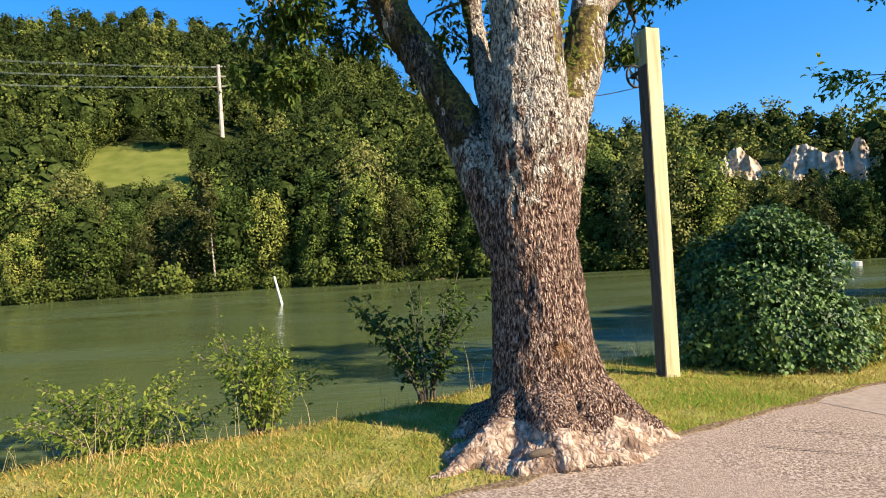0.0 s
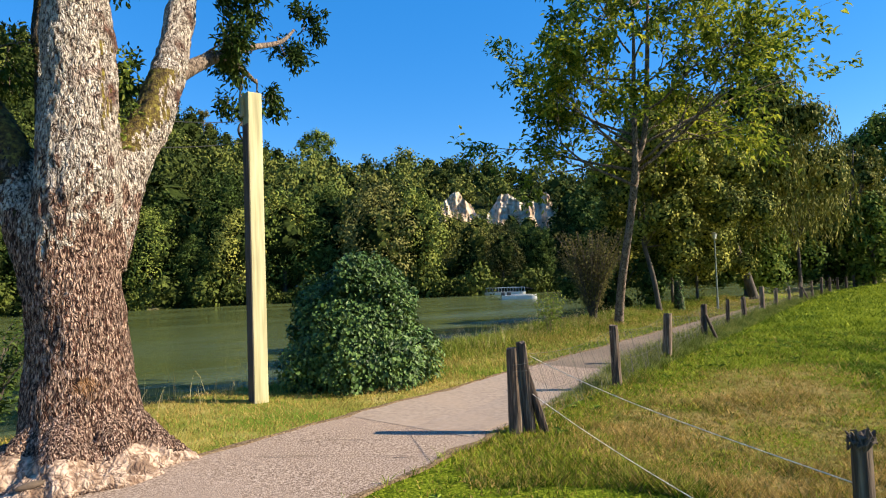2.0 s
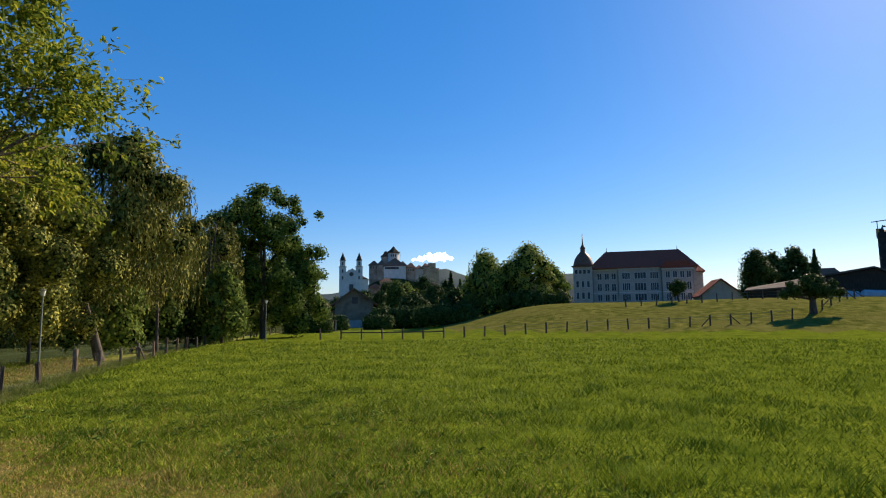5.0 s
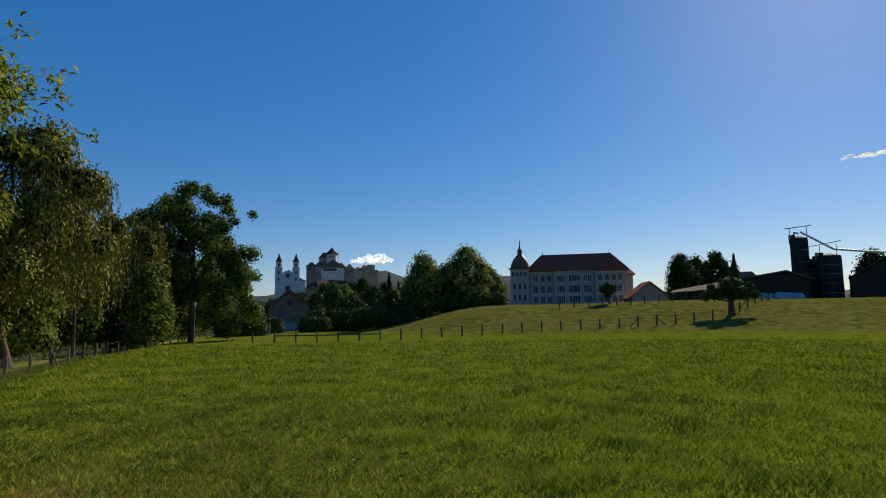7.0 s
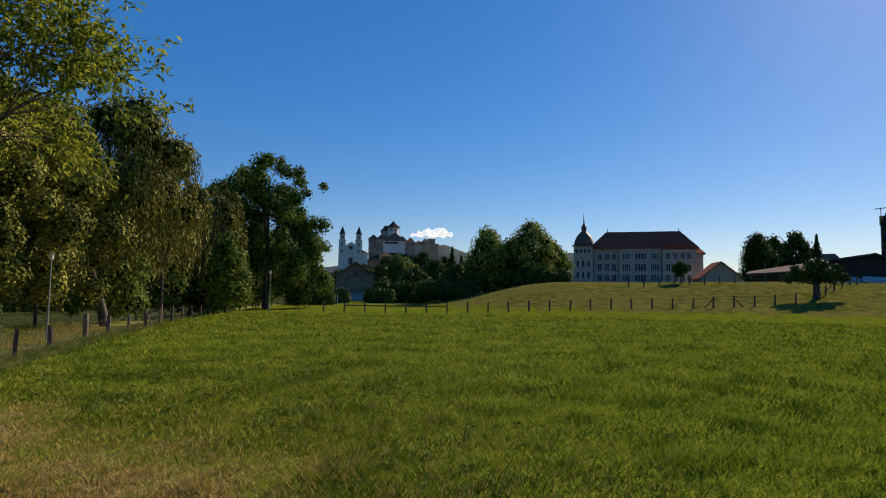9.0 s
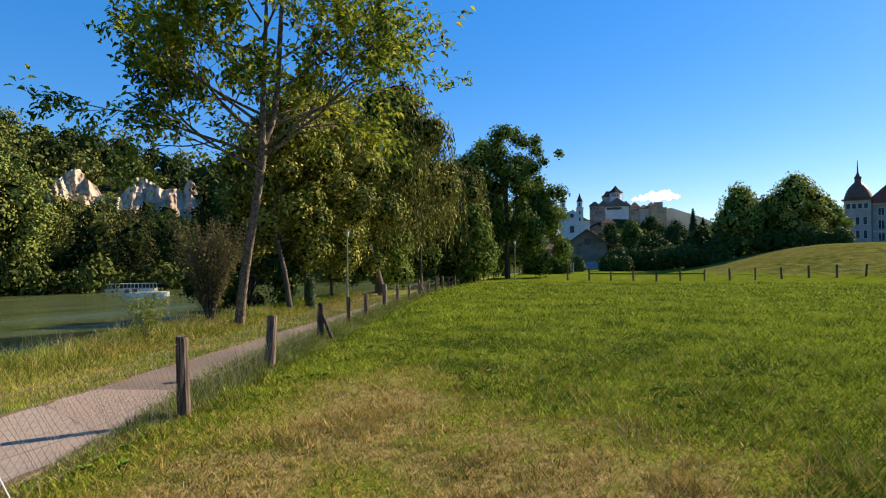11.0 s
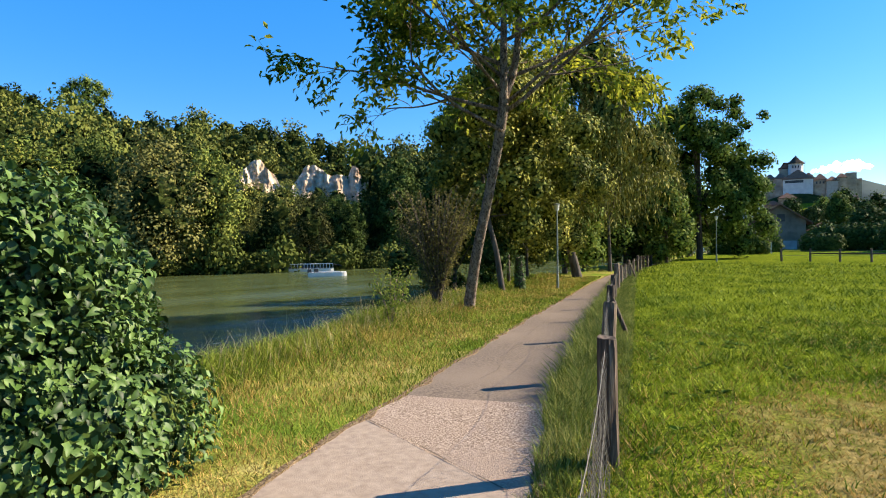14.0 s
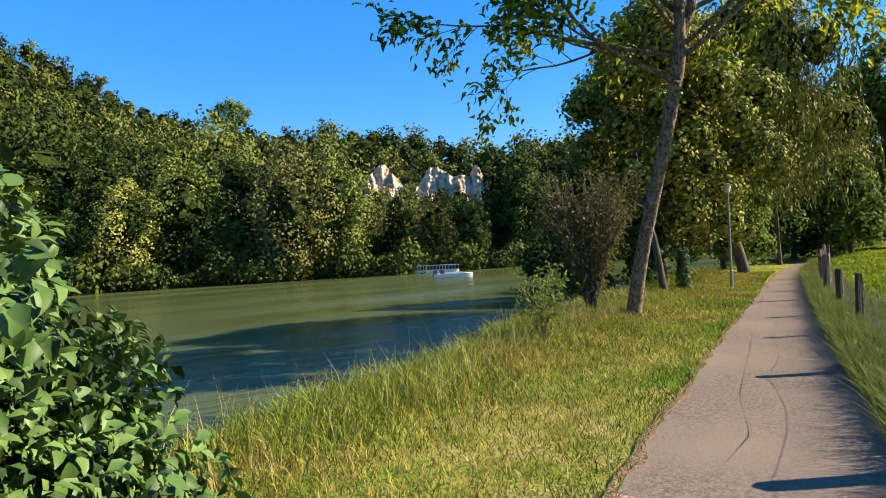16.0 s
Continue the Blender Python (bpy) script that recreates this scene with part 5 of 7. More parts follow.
for (ax, ay), (tx, ty), th, q in (((0.15, -0.07), (0.085, -0.035), 0.95, 0.074), ((0.29, -0.14), (0.13, -0.05), 0.66, 0.062)):
    V, F = post_shape(r4, th + 0.05, q, True)
    V[:, 0] += x0 + ax + (tx - ax) * V[:, 2] / th
    V[:, 1] += y0 + ay + (ty - ay) * V[:, 2] / th
    V[:, 2] += z0 - 0.03
    part("leaning_post", (V, F), M_POSTWOOD, FENCE)
part("binding_wire", tube([(x0 + 0.07 + math.cos(t) * 0.13, y0 - 0.02 + math.sin(t) * 0.1, z0 + 0.62 + 0.012 * t) for t in np.linspace(0, 14, 60)], 0.003, 4), M_WIRE, FENCE)
for q in (3, 9):
    s1, n1, x1, y1, z1, h1 = post_at[q]
    a = np.array(xy(s1, n1 - 0.04) + (z1 + 0.72,))
    bx, by = xy(s1 + 0.1, n1 - 0.32)
    part("brace", tube([(bx, by, float(ground(bx, by)) - 0.1), a], [0.04, 0.035], 7), M_POSTWOOD, FENCE)


def netting(a, b, z0, z1, cell, rad):
    """Hexagonal netting between two points, sagging a little."""
    a, b = np.array(a), np.array(b)
    span = np.linalg.norm(b - a)
    nx = int(span / cell)
    nz = max(2, int((z1 - z0) / (cell * 0.8)))
    segs = []
    for i in range(nx + 1):
        for j in range(nz + 1):
            u = (i + 0.5 * (j % 2)) / nx
            if u > 1:
                continue
            for du in (-0.5, 0.5):
                v = u + du / nx
                if j < nz and 0 <= v <= 1:
                    segs.append((u, j / nz, v, (j + 1) / nz))
    sg = np.array(segs)

    def place(u, v):
        p = a[None, :] + (b - a)[None, :] * u[:, None]
        sag = 0.10 * np.sin(u * math.pi) * v
        off = 0.03 * np.sin(u * 23) * (1 - v) + 0.02 * np.sin(u * 61 + v * 9)
        p[:, 2] += z0 + (z1 - z0) * v - sag + 0.012 * np.sin(u * 41 + v * 13)
        p[:, 0] += W[0] * off
        p[:, 1] += W[1] * off
        return p

    A, B = place(sg[:, 0], sg[:, 1]), place(sg[:, 2], sg[:, 3])
    d = unit(B - A)
    e = unit(np.cross(d, np.array([W[0], W[1], 0.2])))
    f = np.cross(d, e)
    ring = [e * rad, (-0.5 * e + 0.87 * f) * rad, (-0.5 * e - 0.87 * f) * rad]
    V = np.stack([A + ring[0], A + ring[1], A + ring[2], B + ring[0], B + ring[1], B + ring[2]], 1).reshape(-1, 3)
    o = (np.arange(len(sg)) * 6)[:, None]
    return V, np.concatenate([o + np.array([[0, 1, 4, 3]]), o + np.array([[1, 2, 5, 4]]), o + np.array([[2, 0, 3, 5]])])


for q in range(len(post_at) - 1):
    p, t = post_at[q], post_at[q + 1]
    cell = 0.065 if q < 4 else 0.15
    if q < 10:
        part("netting", netting((p[2], p[3], p[4]), (t[2], t[3], t[4]), 0.03, 0.82, cell, 0.0012 if q < 4 else 0.0018), M_WIRE, FENCE)
    for h in (0.84, 0.4, 0.03):
        u = np.linspace(0, 1, 8)[:, None]
        line = np.array([p[2], p[3], p[4] + h]) * (1 - u) + np.array([t[2], t[3], t[4] + h]) * u
        line[:, 2] -= 0.10 * np.sin(u[:, 0] * math.pi) * (h > 0.1)
        part("wire", tube(line, 0.0025, 4), M_WIRE, FENCE)
# the white cord to the stake
STAKE = (4.15, 0.17)
sz = float(ground(*STAKE))
ST = thing("fence_stake", "weathered wooden stake with a frayed top and tied cord", "stake", (*STAKE, sz))
part("stake", post_shape(r4, 1.06, 0.036), M_POSTWOOD, ST)
fray = []
for c in range(26):
    a = c * 2.4
    fray.append(tube([(math.cos(a) * 0.02, math.sin(a) * 0.02, 1.0 + 0.05 * r4.random()), (math.cos(a) * 0.045, math.sin(a) * 0.045, 1.05 + 0.02 * r4.normal()), (math.cos(a + 0.4) * 0.05, math.sin(a + 0.4) * 0.05, 1.03 + 0.04 * r4.random())], [0.01, 0.007, 0.003], 5))
part("knot", merge(fray), M_FARPOST, ST, "frayed dark rope knot")
for h0_, h1_ in ((0.82, 0.86), (0.42, 0.42)):
    u = np.linspace(0, 1, 20)[:, None]
    line = np.array([x0 + 0.15, y0 - 0.08, z0 + h0_]) * (1 - u) + np.array([STAKE[0], STAKE[1], sz + h1_]) * u
    line[:, 2] -= 0.05 * np.sin(u[:, 0] * math.pi)
    part("cord", tube(line - np.array([*STAKE, sz]), 0.0032, 5), M_TAPE, ST, "white electric-fence cord")


# ---- trees along the near bank ----
r5 = np.random.default_rng(77)


def on_ground(x, y, sink=0.05):
    return (x, y, float(ground(x, y)) - sink)


A0 = on_ground(15.5, 14.55, 0.1)
YOUNG = thing("young_ash", "slender leaning tree with airy yellow-green leaves on the bank", "tree", A0)
fork = np.array([14.76, 12.64, 4.44]) - np.array(A0)
line = smooth_line([(0, 0, -0.2, 0.26), (0.0, -0.05, 0.3, 0.2), (fork[0] * 0.35, fork[1] * 0.3, 1.6, 0.17), (fork[0] * 0.75, fork[1] * 0.72, 3.4, 0.15), (*fork, 0.155), (fork[0] - 0.1, fork[1] - 0.15, 5.6, 0.12), (fork[0], fork[1] - 0.1, 7.4, 0.09), (fork[0] + 0.1, fork[1] - 0.1, 9.6, 0.055), (fork[0] + 0.05, fork[1], 11.5, 0.02)], 44)
young_wood = [tube(line[:, :3], line[:, 3] * 0.8, 10)]
side = np.array([0.72, -0.69, 0.0])
back = np.array([0.69, 0.72, 0.0])
tips = []
young_wood.append(limb([(*(fork + (0, 0, 0.3)), 0.1), (*(fork + side * 0.35 + (0, 0, 1.4)), 0.085), (*(fork + side * 0.5 + (0, 0, 3.4)), 0.07), (*(fork + side * 0.6 + (0, 0, 5.6)), 0.04), (*(fork + side * 0.5 + (0, 0, 7.2)), 0.015)], 24, 8))
for h, w, b, l, q in ((0.1, 1.0, -0.1, 3.0, 0.06), (0.2, -1.0, 0.1, 2.9, 0.055), (-0.3, -0.9, -0.2, 2.6, 0.05), (0.5, 0.3, 0.9, 2.4, 0.05), (0.6, -0.3, -0.9, 2.3, 0.05), (0.9, 1.0, 0.3, 3.0, 0.055), (1.3, -1.0, 0.3, 2.7, 0.05), (1.8, 0.8, -0.6, 2.6, 0.045), (2.1, -0.7, -0.6, 2.5, 0.045), (2.6, 0.9, 0.5, 2.5, 0.045), (3.0, -0.9, 0.4, 2.4, 0.04), (3.4, 0.5, -0.8, 2.3, 0.04), (3.9, -0.5, -0.7, 2.1, 0.035), (4.4, 0.9, 0.1, 2.0, 0.035), (4.8, -0.8, 0.3, 1.9, 0.03), (5.4, 0.3, 0.8, 1.7, 0.03), (5.8, -0.2, -0.8, 1.5, 0.025), (6.4, 0.7, 0.2, 1.4, 0.02), (6.7, -0.6, 0.2, 1.2, 0.02), (0.3, 0.75, -0.65, 2.6, 0.05), (1.0, -0.7, -0.7, 2.5, 0.045)):
    way = side * w + back * b + np.array([0, 0, 0.42])
    sh, t = wood(r5, fork + np.array([0, 0, h]), way, l * 1.1, q, 3, spread=0.62, up=0.12, forks=3, bend=0.1, sides=6, shrink=0.6, start=0.35)
    young_wood += sh
    tips.append(t)
part("trunk", merge(young_wood), M_BARK2, YOUNG, smooth=True)
tp, td = np.concatenate([t[0] for t in tips]), np.concatenate([t[1] for t in tips])
pick = r5.random(len(tp)) < 0.46
part("foliage", leaflets(tp[pick], td[pick], r5, 9, 0.13, 0.2, 0.35, 0.46), M_YOUNG, YOUNG)["kind"] = "stuff"


def dark_fill(r, lobes, per=30):
    """Sprays within the lobes of a crown, coloured dark as if shaded."""
    L = np.repeat(np.asarray(lobes, dtype=float), per, 0)
    d = unit(r.normal(size=(len(L), 3)))
    P = L[:, :3] + d * (L[:, 3] * (0.15 + 0.6 * r.random(len(L))))[:, None]
    return cards(P, d, L[:, 3] * 0.62, r, 0.9)


def leafy_tree(name, label, at, height, lobes, count, size, mat, bark, trunk, core=0.7, group="", lean=(0, 0)):
    """A tree with a forked trunk and a crown of leaf sprays over lobes."""
    t = thing(name, label, "tree", at, 0, group)
    sh = [limb([(0, 0, -0.2, trunk * 1.25), (lean[0] * 0.3, lean[1] * 0.3, height * 0.18, trunk), (lean[0] * 0.8, lean[1] * 0.8, height * 0.4, trunk * 0.8), (lean[0], lean[1], height * 0.75, trunk * 0.35)], 18, 9)]
    for x, y, z, q in lobes[::max(2, len(lobes) // 6)]:
        part("limb", tube(np.array([(lean[0] * 0.7, lean[1] * 0.7, height * 0.33), (x * 0.6, y * 0.6, z - q * 0.5), (x, y, z)]), [trunk * 0.4, trunk * 0.25, trunk * 0.1], 6), bark, t, smooth=True)
    part("trunk", merge(sh), bark, t, smooth=True)
    part("crown", crown(r5, lobes, count, size, 0), mat, t)
    part("inner_foliage", dark_fill(r5, lobes, int(45 * core)), M_INNERSHADE, t)
    return t


def ring_lobes(r, height, low, width, k, q):
    out = []
    for c in range(k):
        f = (c + 0.5) / k
        w = width * 0.5 * math.sin(math.pi * min(0.97, 0.2 + 0.75 * f)) ** 0.8
        a = c * 2.4 + r.random()
        d = max(0.0, w - q * 0.7) * (0.55 + 0.45 * r.random())
        out.append((math.cos(a) * d, math.sin(a) * d, low + (height - low - q) * f + q * 0.4, q * (0.8 + 0.5 * r.random())))
    return out


# slim ivy-grown trees behind the young ash
for (x, y), h, low, w, k, q, cnt, mat, tr, ln in (((20.3, 17.4), 8.6, 3.0, 5.4, 14, 0.85, 20000, M_OLIVE, 0.1, (-0.5, 0.6)), ((23.6, 19.9), 10.6, 1.5, 8.2, 22, 1.0, 46000, M_OLIVE, 0.07, (0.1, 0.2)), ((27.8, 22.2), 11.2, 1.2, 8.6, 22, 1.15, 44000, M_OLIVE, 0.07, (0, 0)), ((21.0, 20.6), 6.5, 1.2, 6.0, 14, 0.9, 9000, M_DARKLEAF, 0.08, (0, 0)), ((36.5, 25.9), 6.5, 0.6, 7.0, 14, 1.2, 9000, M_SHORE, 0.16, (0, 0)), ((43.0, 28.6), 7.5, 0.6, 8.0, 14, 1.4, 9000, M_SHORE, 0.18, (0, 0)), ((50.0, 29.0), 8.0, 0.5, 8.0, 14, 1.4, 8000, M_SHORE, 0.18, (0, 0)), ((57.0, 30.0), 10.0, 0.5, 8.5, 14, 1.5, 7000, M_SHORE, 0.2, (0, 0)), ((66.0, 30.5), 9.0, 0.4, 8.0, 12, 1.5, 6000, M_SHORE, 0.2, (0, 0)), ((48.0, 24.4), 6.5, 0.4, 5.0, 10, 1.1, 6000, M_SHORE, 0.12, (0, 0))):
    leafy_tree("bank_tree", "dark green broadleaf tree crowding the river bank", on_ground(x, y), h, ring_lobes(r5, h, low, w, k * 2, q * 0.72), cnt, 0.15 if x < 30 else 0.26, mat, M_BARK3, tr, 0.66, "trees along the near bank", ln)


def willow(at, height, width, count, strands, lean=(0, 0), tr=1.0):
    t = thing("weeping_willow", "weeping willow with long hanging olive-green strands", "tree", at, 0, "willows on the bank")
    lob = []
    for c in range(24):
        f = (c + 0.5) / 24
        a = c * 2.4 + r5.random() * 1.5
        d = width * 0.5 * math.sin(math.pi * (0.3 + 0.62 * f)) * (0.35 + 0.6 * r5.random())
        lob.append((math.cos(a) * d, math.sin(a) * d, height * (0.42 + 0.52 * f + 0.1 * (r5.random() - 0.5)), width * (0.07 + 0.06 * r5.random())))
    sh = [limb([(0, 0, -0.2, 0.3 * tr), (lean[0] * 0.4, lean[1] * 0.4, height * 0.12, 0.23 * tr), (lean[0], lean[1], height * 0.3, 0.19 * tr), (lean[0] * 1.1, lean[1] * 1.1, height * 0.6, 0.13)], 20, 12)]
    for x, y, z, q in lob:
        part("limb", tube(np.array([(lean[0], lean[1], height * 0.3), (x * 0.5, y * 0.5, z * 0.85), (x, y, z)]), [0.13, 0.08, 0.03], 6), M_BARK3, t, smooth=True)
    part("trunk", merge(sh), M_BARK3, t, smooth=True)
    part("crown", crown(r5, lob, count // 2, 0.26, 0), M_WILLOW, t)
    part("inner_foliage", dark_fill(r5, lob, 50), M_INNERSHADE, t)
    L = np.array(lob)
    P, A = [], []
    for _ in range(strands):
        x, y, z, q = L[r5.integers(0, len(L))]
        d = unit(r5.normal(size=3) + np.array([0, 0, 0.3]))
        p = np.array([x, y, z]) + d * q * 1.05
        drop = (p[2] - 1.5) * (0.15 + 0.65 * r5.random() ** 1.5)
        n = int(drop / 0.16)
        k = np.arange(n)
        P.append(np.stack([p[0] + d[0] * 0.5 * (1 - np.exp(-k * 0.1)) + 0.04 * r5.normal(size=n), p[1] + d[1] * 0.5 * (1 - np.exp(-k * 0.1)) + 0.04 * r5.normal(size=n), p[2] - k * 0.16], 1))
    P = np.concatenate(P)
    A = np.array([0, 0, -1.0]) + r5.normal(size=P.shape) * 0.35
    N = r5.normal(size=P.shape)
    N[:, 2] *= 0.3
    A = unit(A)
    N = unit(np.cross(A, N))
    B = np.cross(A, N)
    s = (0.26 * (0.7 + 0.6 * r5.random(len(P))))[:, None]
    V = np.stack([P, P + A * s * 0.5 + B * s * 0.14, P + A * s, P + A * s * 0.5 - B * s * 0.14], 1).reshape(-1, 3)
    part("hanging_foliage", (V, np.arange(len(V)).reshape(-1, 4)), M_WILLOW, t)
    return t


willow(on_ground(32.3, 22.1), 13.0, 12.5, 17000, 1200, (-1.0, 0.5))
willow(on_ground(41.0, 25.2), 13.0, 8.5, 9000, 620, (0.2, 0.2), 0.5)
willow(on_ground(49.0, 26.2), 11.6, 6.5, 6000, 300, (0, 0), 0.5)
r8 = np.random.default_rng(8)
wal = []
for l, z, q in ((0, 14.6, 1.2), (-2.2, 13.4, 1.4), (1.8, 13.2, 1.2), (3.6, 12.2, 0.9), (1.6, 8.0, 1.5), (-1.4, 7.6, 1.5), (0.2, 5.2, 1.4), (-1.8, 4.6, 1.4), (1.8, 10.6, 1.3), (-1.0, 11.8, 1.5), (1.0, 11.2, 1.3), (-3.2, 11.4, 1.4), (-4.0, 9.4, 1.5), (2.4, 9.4, 1.4), (0.2, 9.2, 1.6), (4.2, 8.4, 1.3), (5.0, 6.8, 1.3), (3.0, 6.8, 1.6), (4.9, 4.8, 1.4), (3.2, 4.4, 1.6), (1.6, 6.4, 1.4), (4.9, 2.6, 1.2), (3.2, 2.2, 1.4), (-4.0, 7.0, 1.3), (-4.6, 4.2, 1.4), (-3.2, 2.2, 1.3), (1.2, 2.6, 1.3), (-2.4, 9.8, 1.3)):
    for _ in range(4):
        b, c = 1.6 * r8.normal(), l + 0.7 * r8.normal()
        wal.append((0.466 * c + 0.885 * b, -0.885 * c + 0.466 * b, z + 0.6 * r8.normal(), q * (0.5 + 0.5 * r8.random())))
leafy_tree("tall_walnut_tree", "tall spreading green tree with an uneven two-part crown", on_ground(57.0, 25.6), 14.5, wal, 40000, 0.27, M_SHORE, M_BARK3, 0.24, 0.5)

# shrubs on the bank
def stem_shrub(name, label, at, height, width, stems, leaves_per, size, mat, bark, arch=0.3, q=0.012):
    t = thing(name, label, "shrub", at)
    sh, P, A = [], [], []
    for _ in range(stems):
        a = r5.random() * 6.28
        d = np.array([math.cos(a), math.sin(a), 0])
        w = width * 0.5 * math.sqrt(r5.random())
        h = height * (0.6 + 0.4 * r5.random())
        k = np.linspace(0, 1, 9)
        pts = d * (0.08 * r5.random() + w * k[:, None] ** (1.4)) + np.array([0, 0, 1.0]) * (h * (k - arch * k ** 3))[:, None] + r5.normal(size=(9, 3)) * 0.02 * k[:, None]
        pts[0, 2] = -0.1
        sh.append(tube(pts, np.linspace(q, q * 0.3, 9), 5))
        m = leaves_per
        u = 0.25 + 0.75 * r5.random(m)
        p = np.stack([np.interp(u, k, pts[:, c]) for c in range(3)], 1) + r5.normal(size=(m, 3)) * 0.07
        P.append(p)
        A.append(d + r5.normal(size=(m, 3)) * 0.8)
    for st in sh:
        part("stem", st, bark, t)
    P, A = np.concatenate(P), np.concatenate(A)
    part("foliage", leaves(P, A, np.array([0, 0, 1.0]) + r5.normal(size=P.shape) * 0.5, np.full(len(P), size), r5), mat, t)["kind"] = "stuff"
    return t


stem_shrub("hazel_shrub", "tall multi-stemmed shrub with sparse brownish leaves", on_ground(15.1, 15.35), 3.9, 2.5, 105, 62, 0.095, M_BROWNLEAF, M_BARK3, 0.12, 0.02)
stem_shrub("bank_sapling", "small yellow-green sapling at the water's edge", on_ground(11.75, 13.2), 1.55, 1.2, 10, 60, 0.085, M_ROSE, M_BARK2, 0.1, 0.01)
stem_shrub("wild_rose", "straggly wild rose bush with arching yellow-green shoots", on_ground(-3.5, 6.15), 2.0, 2.2, 26, 120, 0.062, M_ROSE, M_BARK2, 0.35)
stem_shrub("wild_rose", "upright wild rose bush with pale straw-coloured stems", on_ground(-2.12, 6.2), 1.75, 1.5, 20, 120, 0.062, M_ROSE, M_BARK2, 0.3)
stem_shrub("wild_rose", "low wild rose bush with arching shoots", on_ground(-5.0, 6.2), 1.9, 2.2, 20, 120, 0.062, M_ROSE, M_BARK2, 0.35)
stem_shrub("alder_sapling", "young dark green alder sapling on the bank edge", on_ground(-0.33, 6.85), 1.7, 1.5, 15, 75, 0.085, M_DARKLEAF, M_BARK3, 0.08, 0.014)

STUMP = thing("ivy_stump", "short tree stump overgrown with pale-veined ivy", "stump", on_ground(22.0, 18.0))
part("stump", limb([(0, 0, -0.1, 0.2), (0.02, 0, 0.6, 0.16), (-0.06, 0.02, 1.35, 0.12)], 10, 9), M_BARK3, STUMP, smooth=True)
a = r5.random(900) * 6.28
u = r5.random(900)
sp = np.stack([np.cos(a) * (0.2 - 0.07 * u), np.sin(a) * (0.2 - 0.07 * u), 1.45 * u], 1)
part("ivy", leaves(sp, np.stack([np.cos(a), np.sin(a), 0 * a - 0.6], 1) + 0.5 * r5.normal(size=sp.shape), np.stack([np.cos(a), np.sin(a), 0 * a + 0.5], 1), np.full(900, 0.08), r5, 0.8), M_DOGWOOD, STUMP)["kind"] = "stuff"

# ---- lamps, poles, boats ----
def street_lamp(x, y, h, head=True):
    t = thing("street_lamp", "slim grey-green footpath lamp with a pale lantern", "street lamp", on_ground(x, y))
    part("pole", tube([(0, 0, -0.2), (0, 0, 0.6), (0, 0, 0.62), (0, 0, h)], [0.055, 0.055, 0.04, 0.032], 10), M_STEEL, t)
    part("lantern", tube([(0, 0, h), (0, 0, h + 0.03), (0, 0, h + 0.2), (0, 0, h + 0.24)], [0.04, 0.07, 0.1, 0.1], 12), M_LAMPHEAD, t, "pale glass lantern")
    part("cap", tube([(0, 0, h + 0.24), (0, 0, h + 0.26), (0, 0, h + 0.31)], [0.13, 0.13, 0.03], 12), M_STEEL, t)
    return t


street_lamp(23.7, 17.42, 3.2)
street_lamp(49.0, 21.0, 3.2)
POLE = thing("wooden_pole", "plain weathered wooden pole standing by the fence", "pole", on_ground(56.2, 25.2))
part("pole", tube([(0, 0, -0.3), (0, 0, 2.0), (0, 0, 4.1)], [0.1, 0.09, 0.08], 9), M_POSTWOOD, POLE)


def hull(length, width, height, n=16):
    """An open pontoon hull with raked ends."""
    V, F = [], []
    xs = np.linspace(-0.5, 0.5, n)
    for x in xs:
        e = 1 - (abs(x) * 2) ** 6 * 0.35
        k = 0.12 * max(0, abs(x) * 2 - 0.7) / 0.3
        V += [(x * length, -width / 2 * e * 0.85, k * height), (x * length, -width / 2 * e, height), (x * length, width / 2 * e, height), (x * length, width / 2 * e * 0.85, k * height)]
    for i in range(n - 1):
        o = 4 * i
        for a, b in ((0, 1), (1, 2), (2, 3), (3, 0)):
            F.append((o + a, o + 4 + a, o + 4 + b, o + b))
    F += [(0, 1, 2, 3), (4 * n - 1, 4 * n - 2, 4 * n - 3, 4 * n - 4)]
    return np.array(V, dtype=float), [np.array(F)]


def boat_place(az, el, cx=4.04, cy=3.51, cz=1.515):
    d = (cz - WATER_Z) / -math.tan(radians(el))
    return cx + d * math.cos(radians(az)), cy + d * math.sin(radians(az))


bx, by = boat_place(59.2, -2.66)
BOAT = thing("ferry_boat", "long white flat passenger boat with a slatted railing, moored", "boat", (bx, by, WATER_Z - 0.1), -30)
part("hull", hull(6.1, 1.8, 0.5), M_WHITE, BOAT)
part("deck", box(-2.9, 2.9, -0.75, 0.75, 0.502, 0.54, 0.01), M_BOATDARK, BOAT)
for k in range(15):
    part("railing_post", box(-2.9 + k * 0.414, -2.84 + k * 0.414, -0.86, -0.80, 0.5, 1.08), M_WHITE, BOAT)
part("handrail", box(-2.95, 2.95, -0.88, -0.78, 1.08, 1.17, 0.01), M_WHITE, BOAT)
part("rear_rail", box(-2.95, 2.95, 0.78, 0.86, 0.52, 0.95, 0.01), M_BOATDARK, BOAT)
part("gangway", moved(box(-0.9, 0.9, -0.35, 0.35, -0.04, 0.04, 0.01), pose(3.2, 0, 1.0, 0, 12, 0)), M_BOATDARK, BOAT)
bx, by = boat_place(57.6, -3.15)
SKIFF = thing("work_boat", "white flat-bottomed work boat with a dark engine", "boat", (bx, by, WATER_Z - 0.1), -30)
part("hull", hull(4.3, 1.4, 0.55), M_WHITE, SKIFF)
part("bench", box(-1.0, 1.4, -0.5, 0.5, 0.55, 0.62, 0.01), M_TARP, SKIFF)
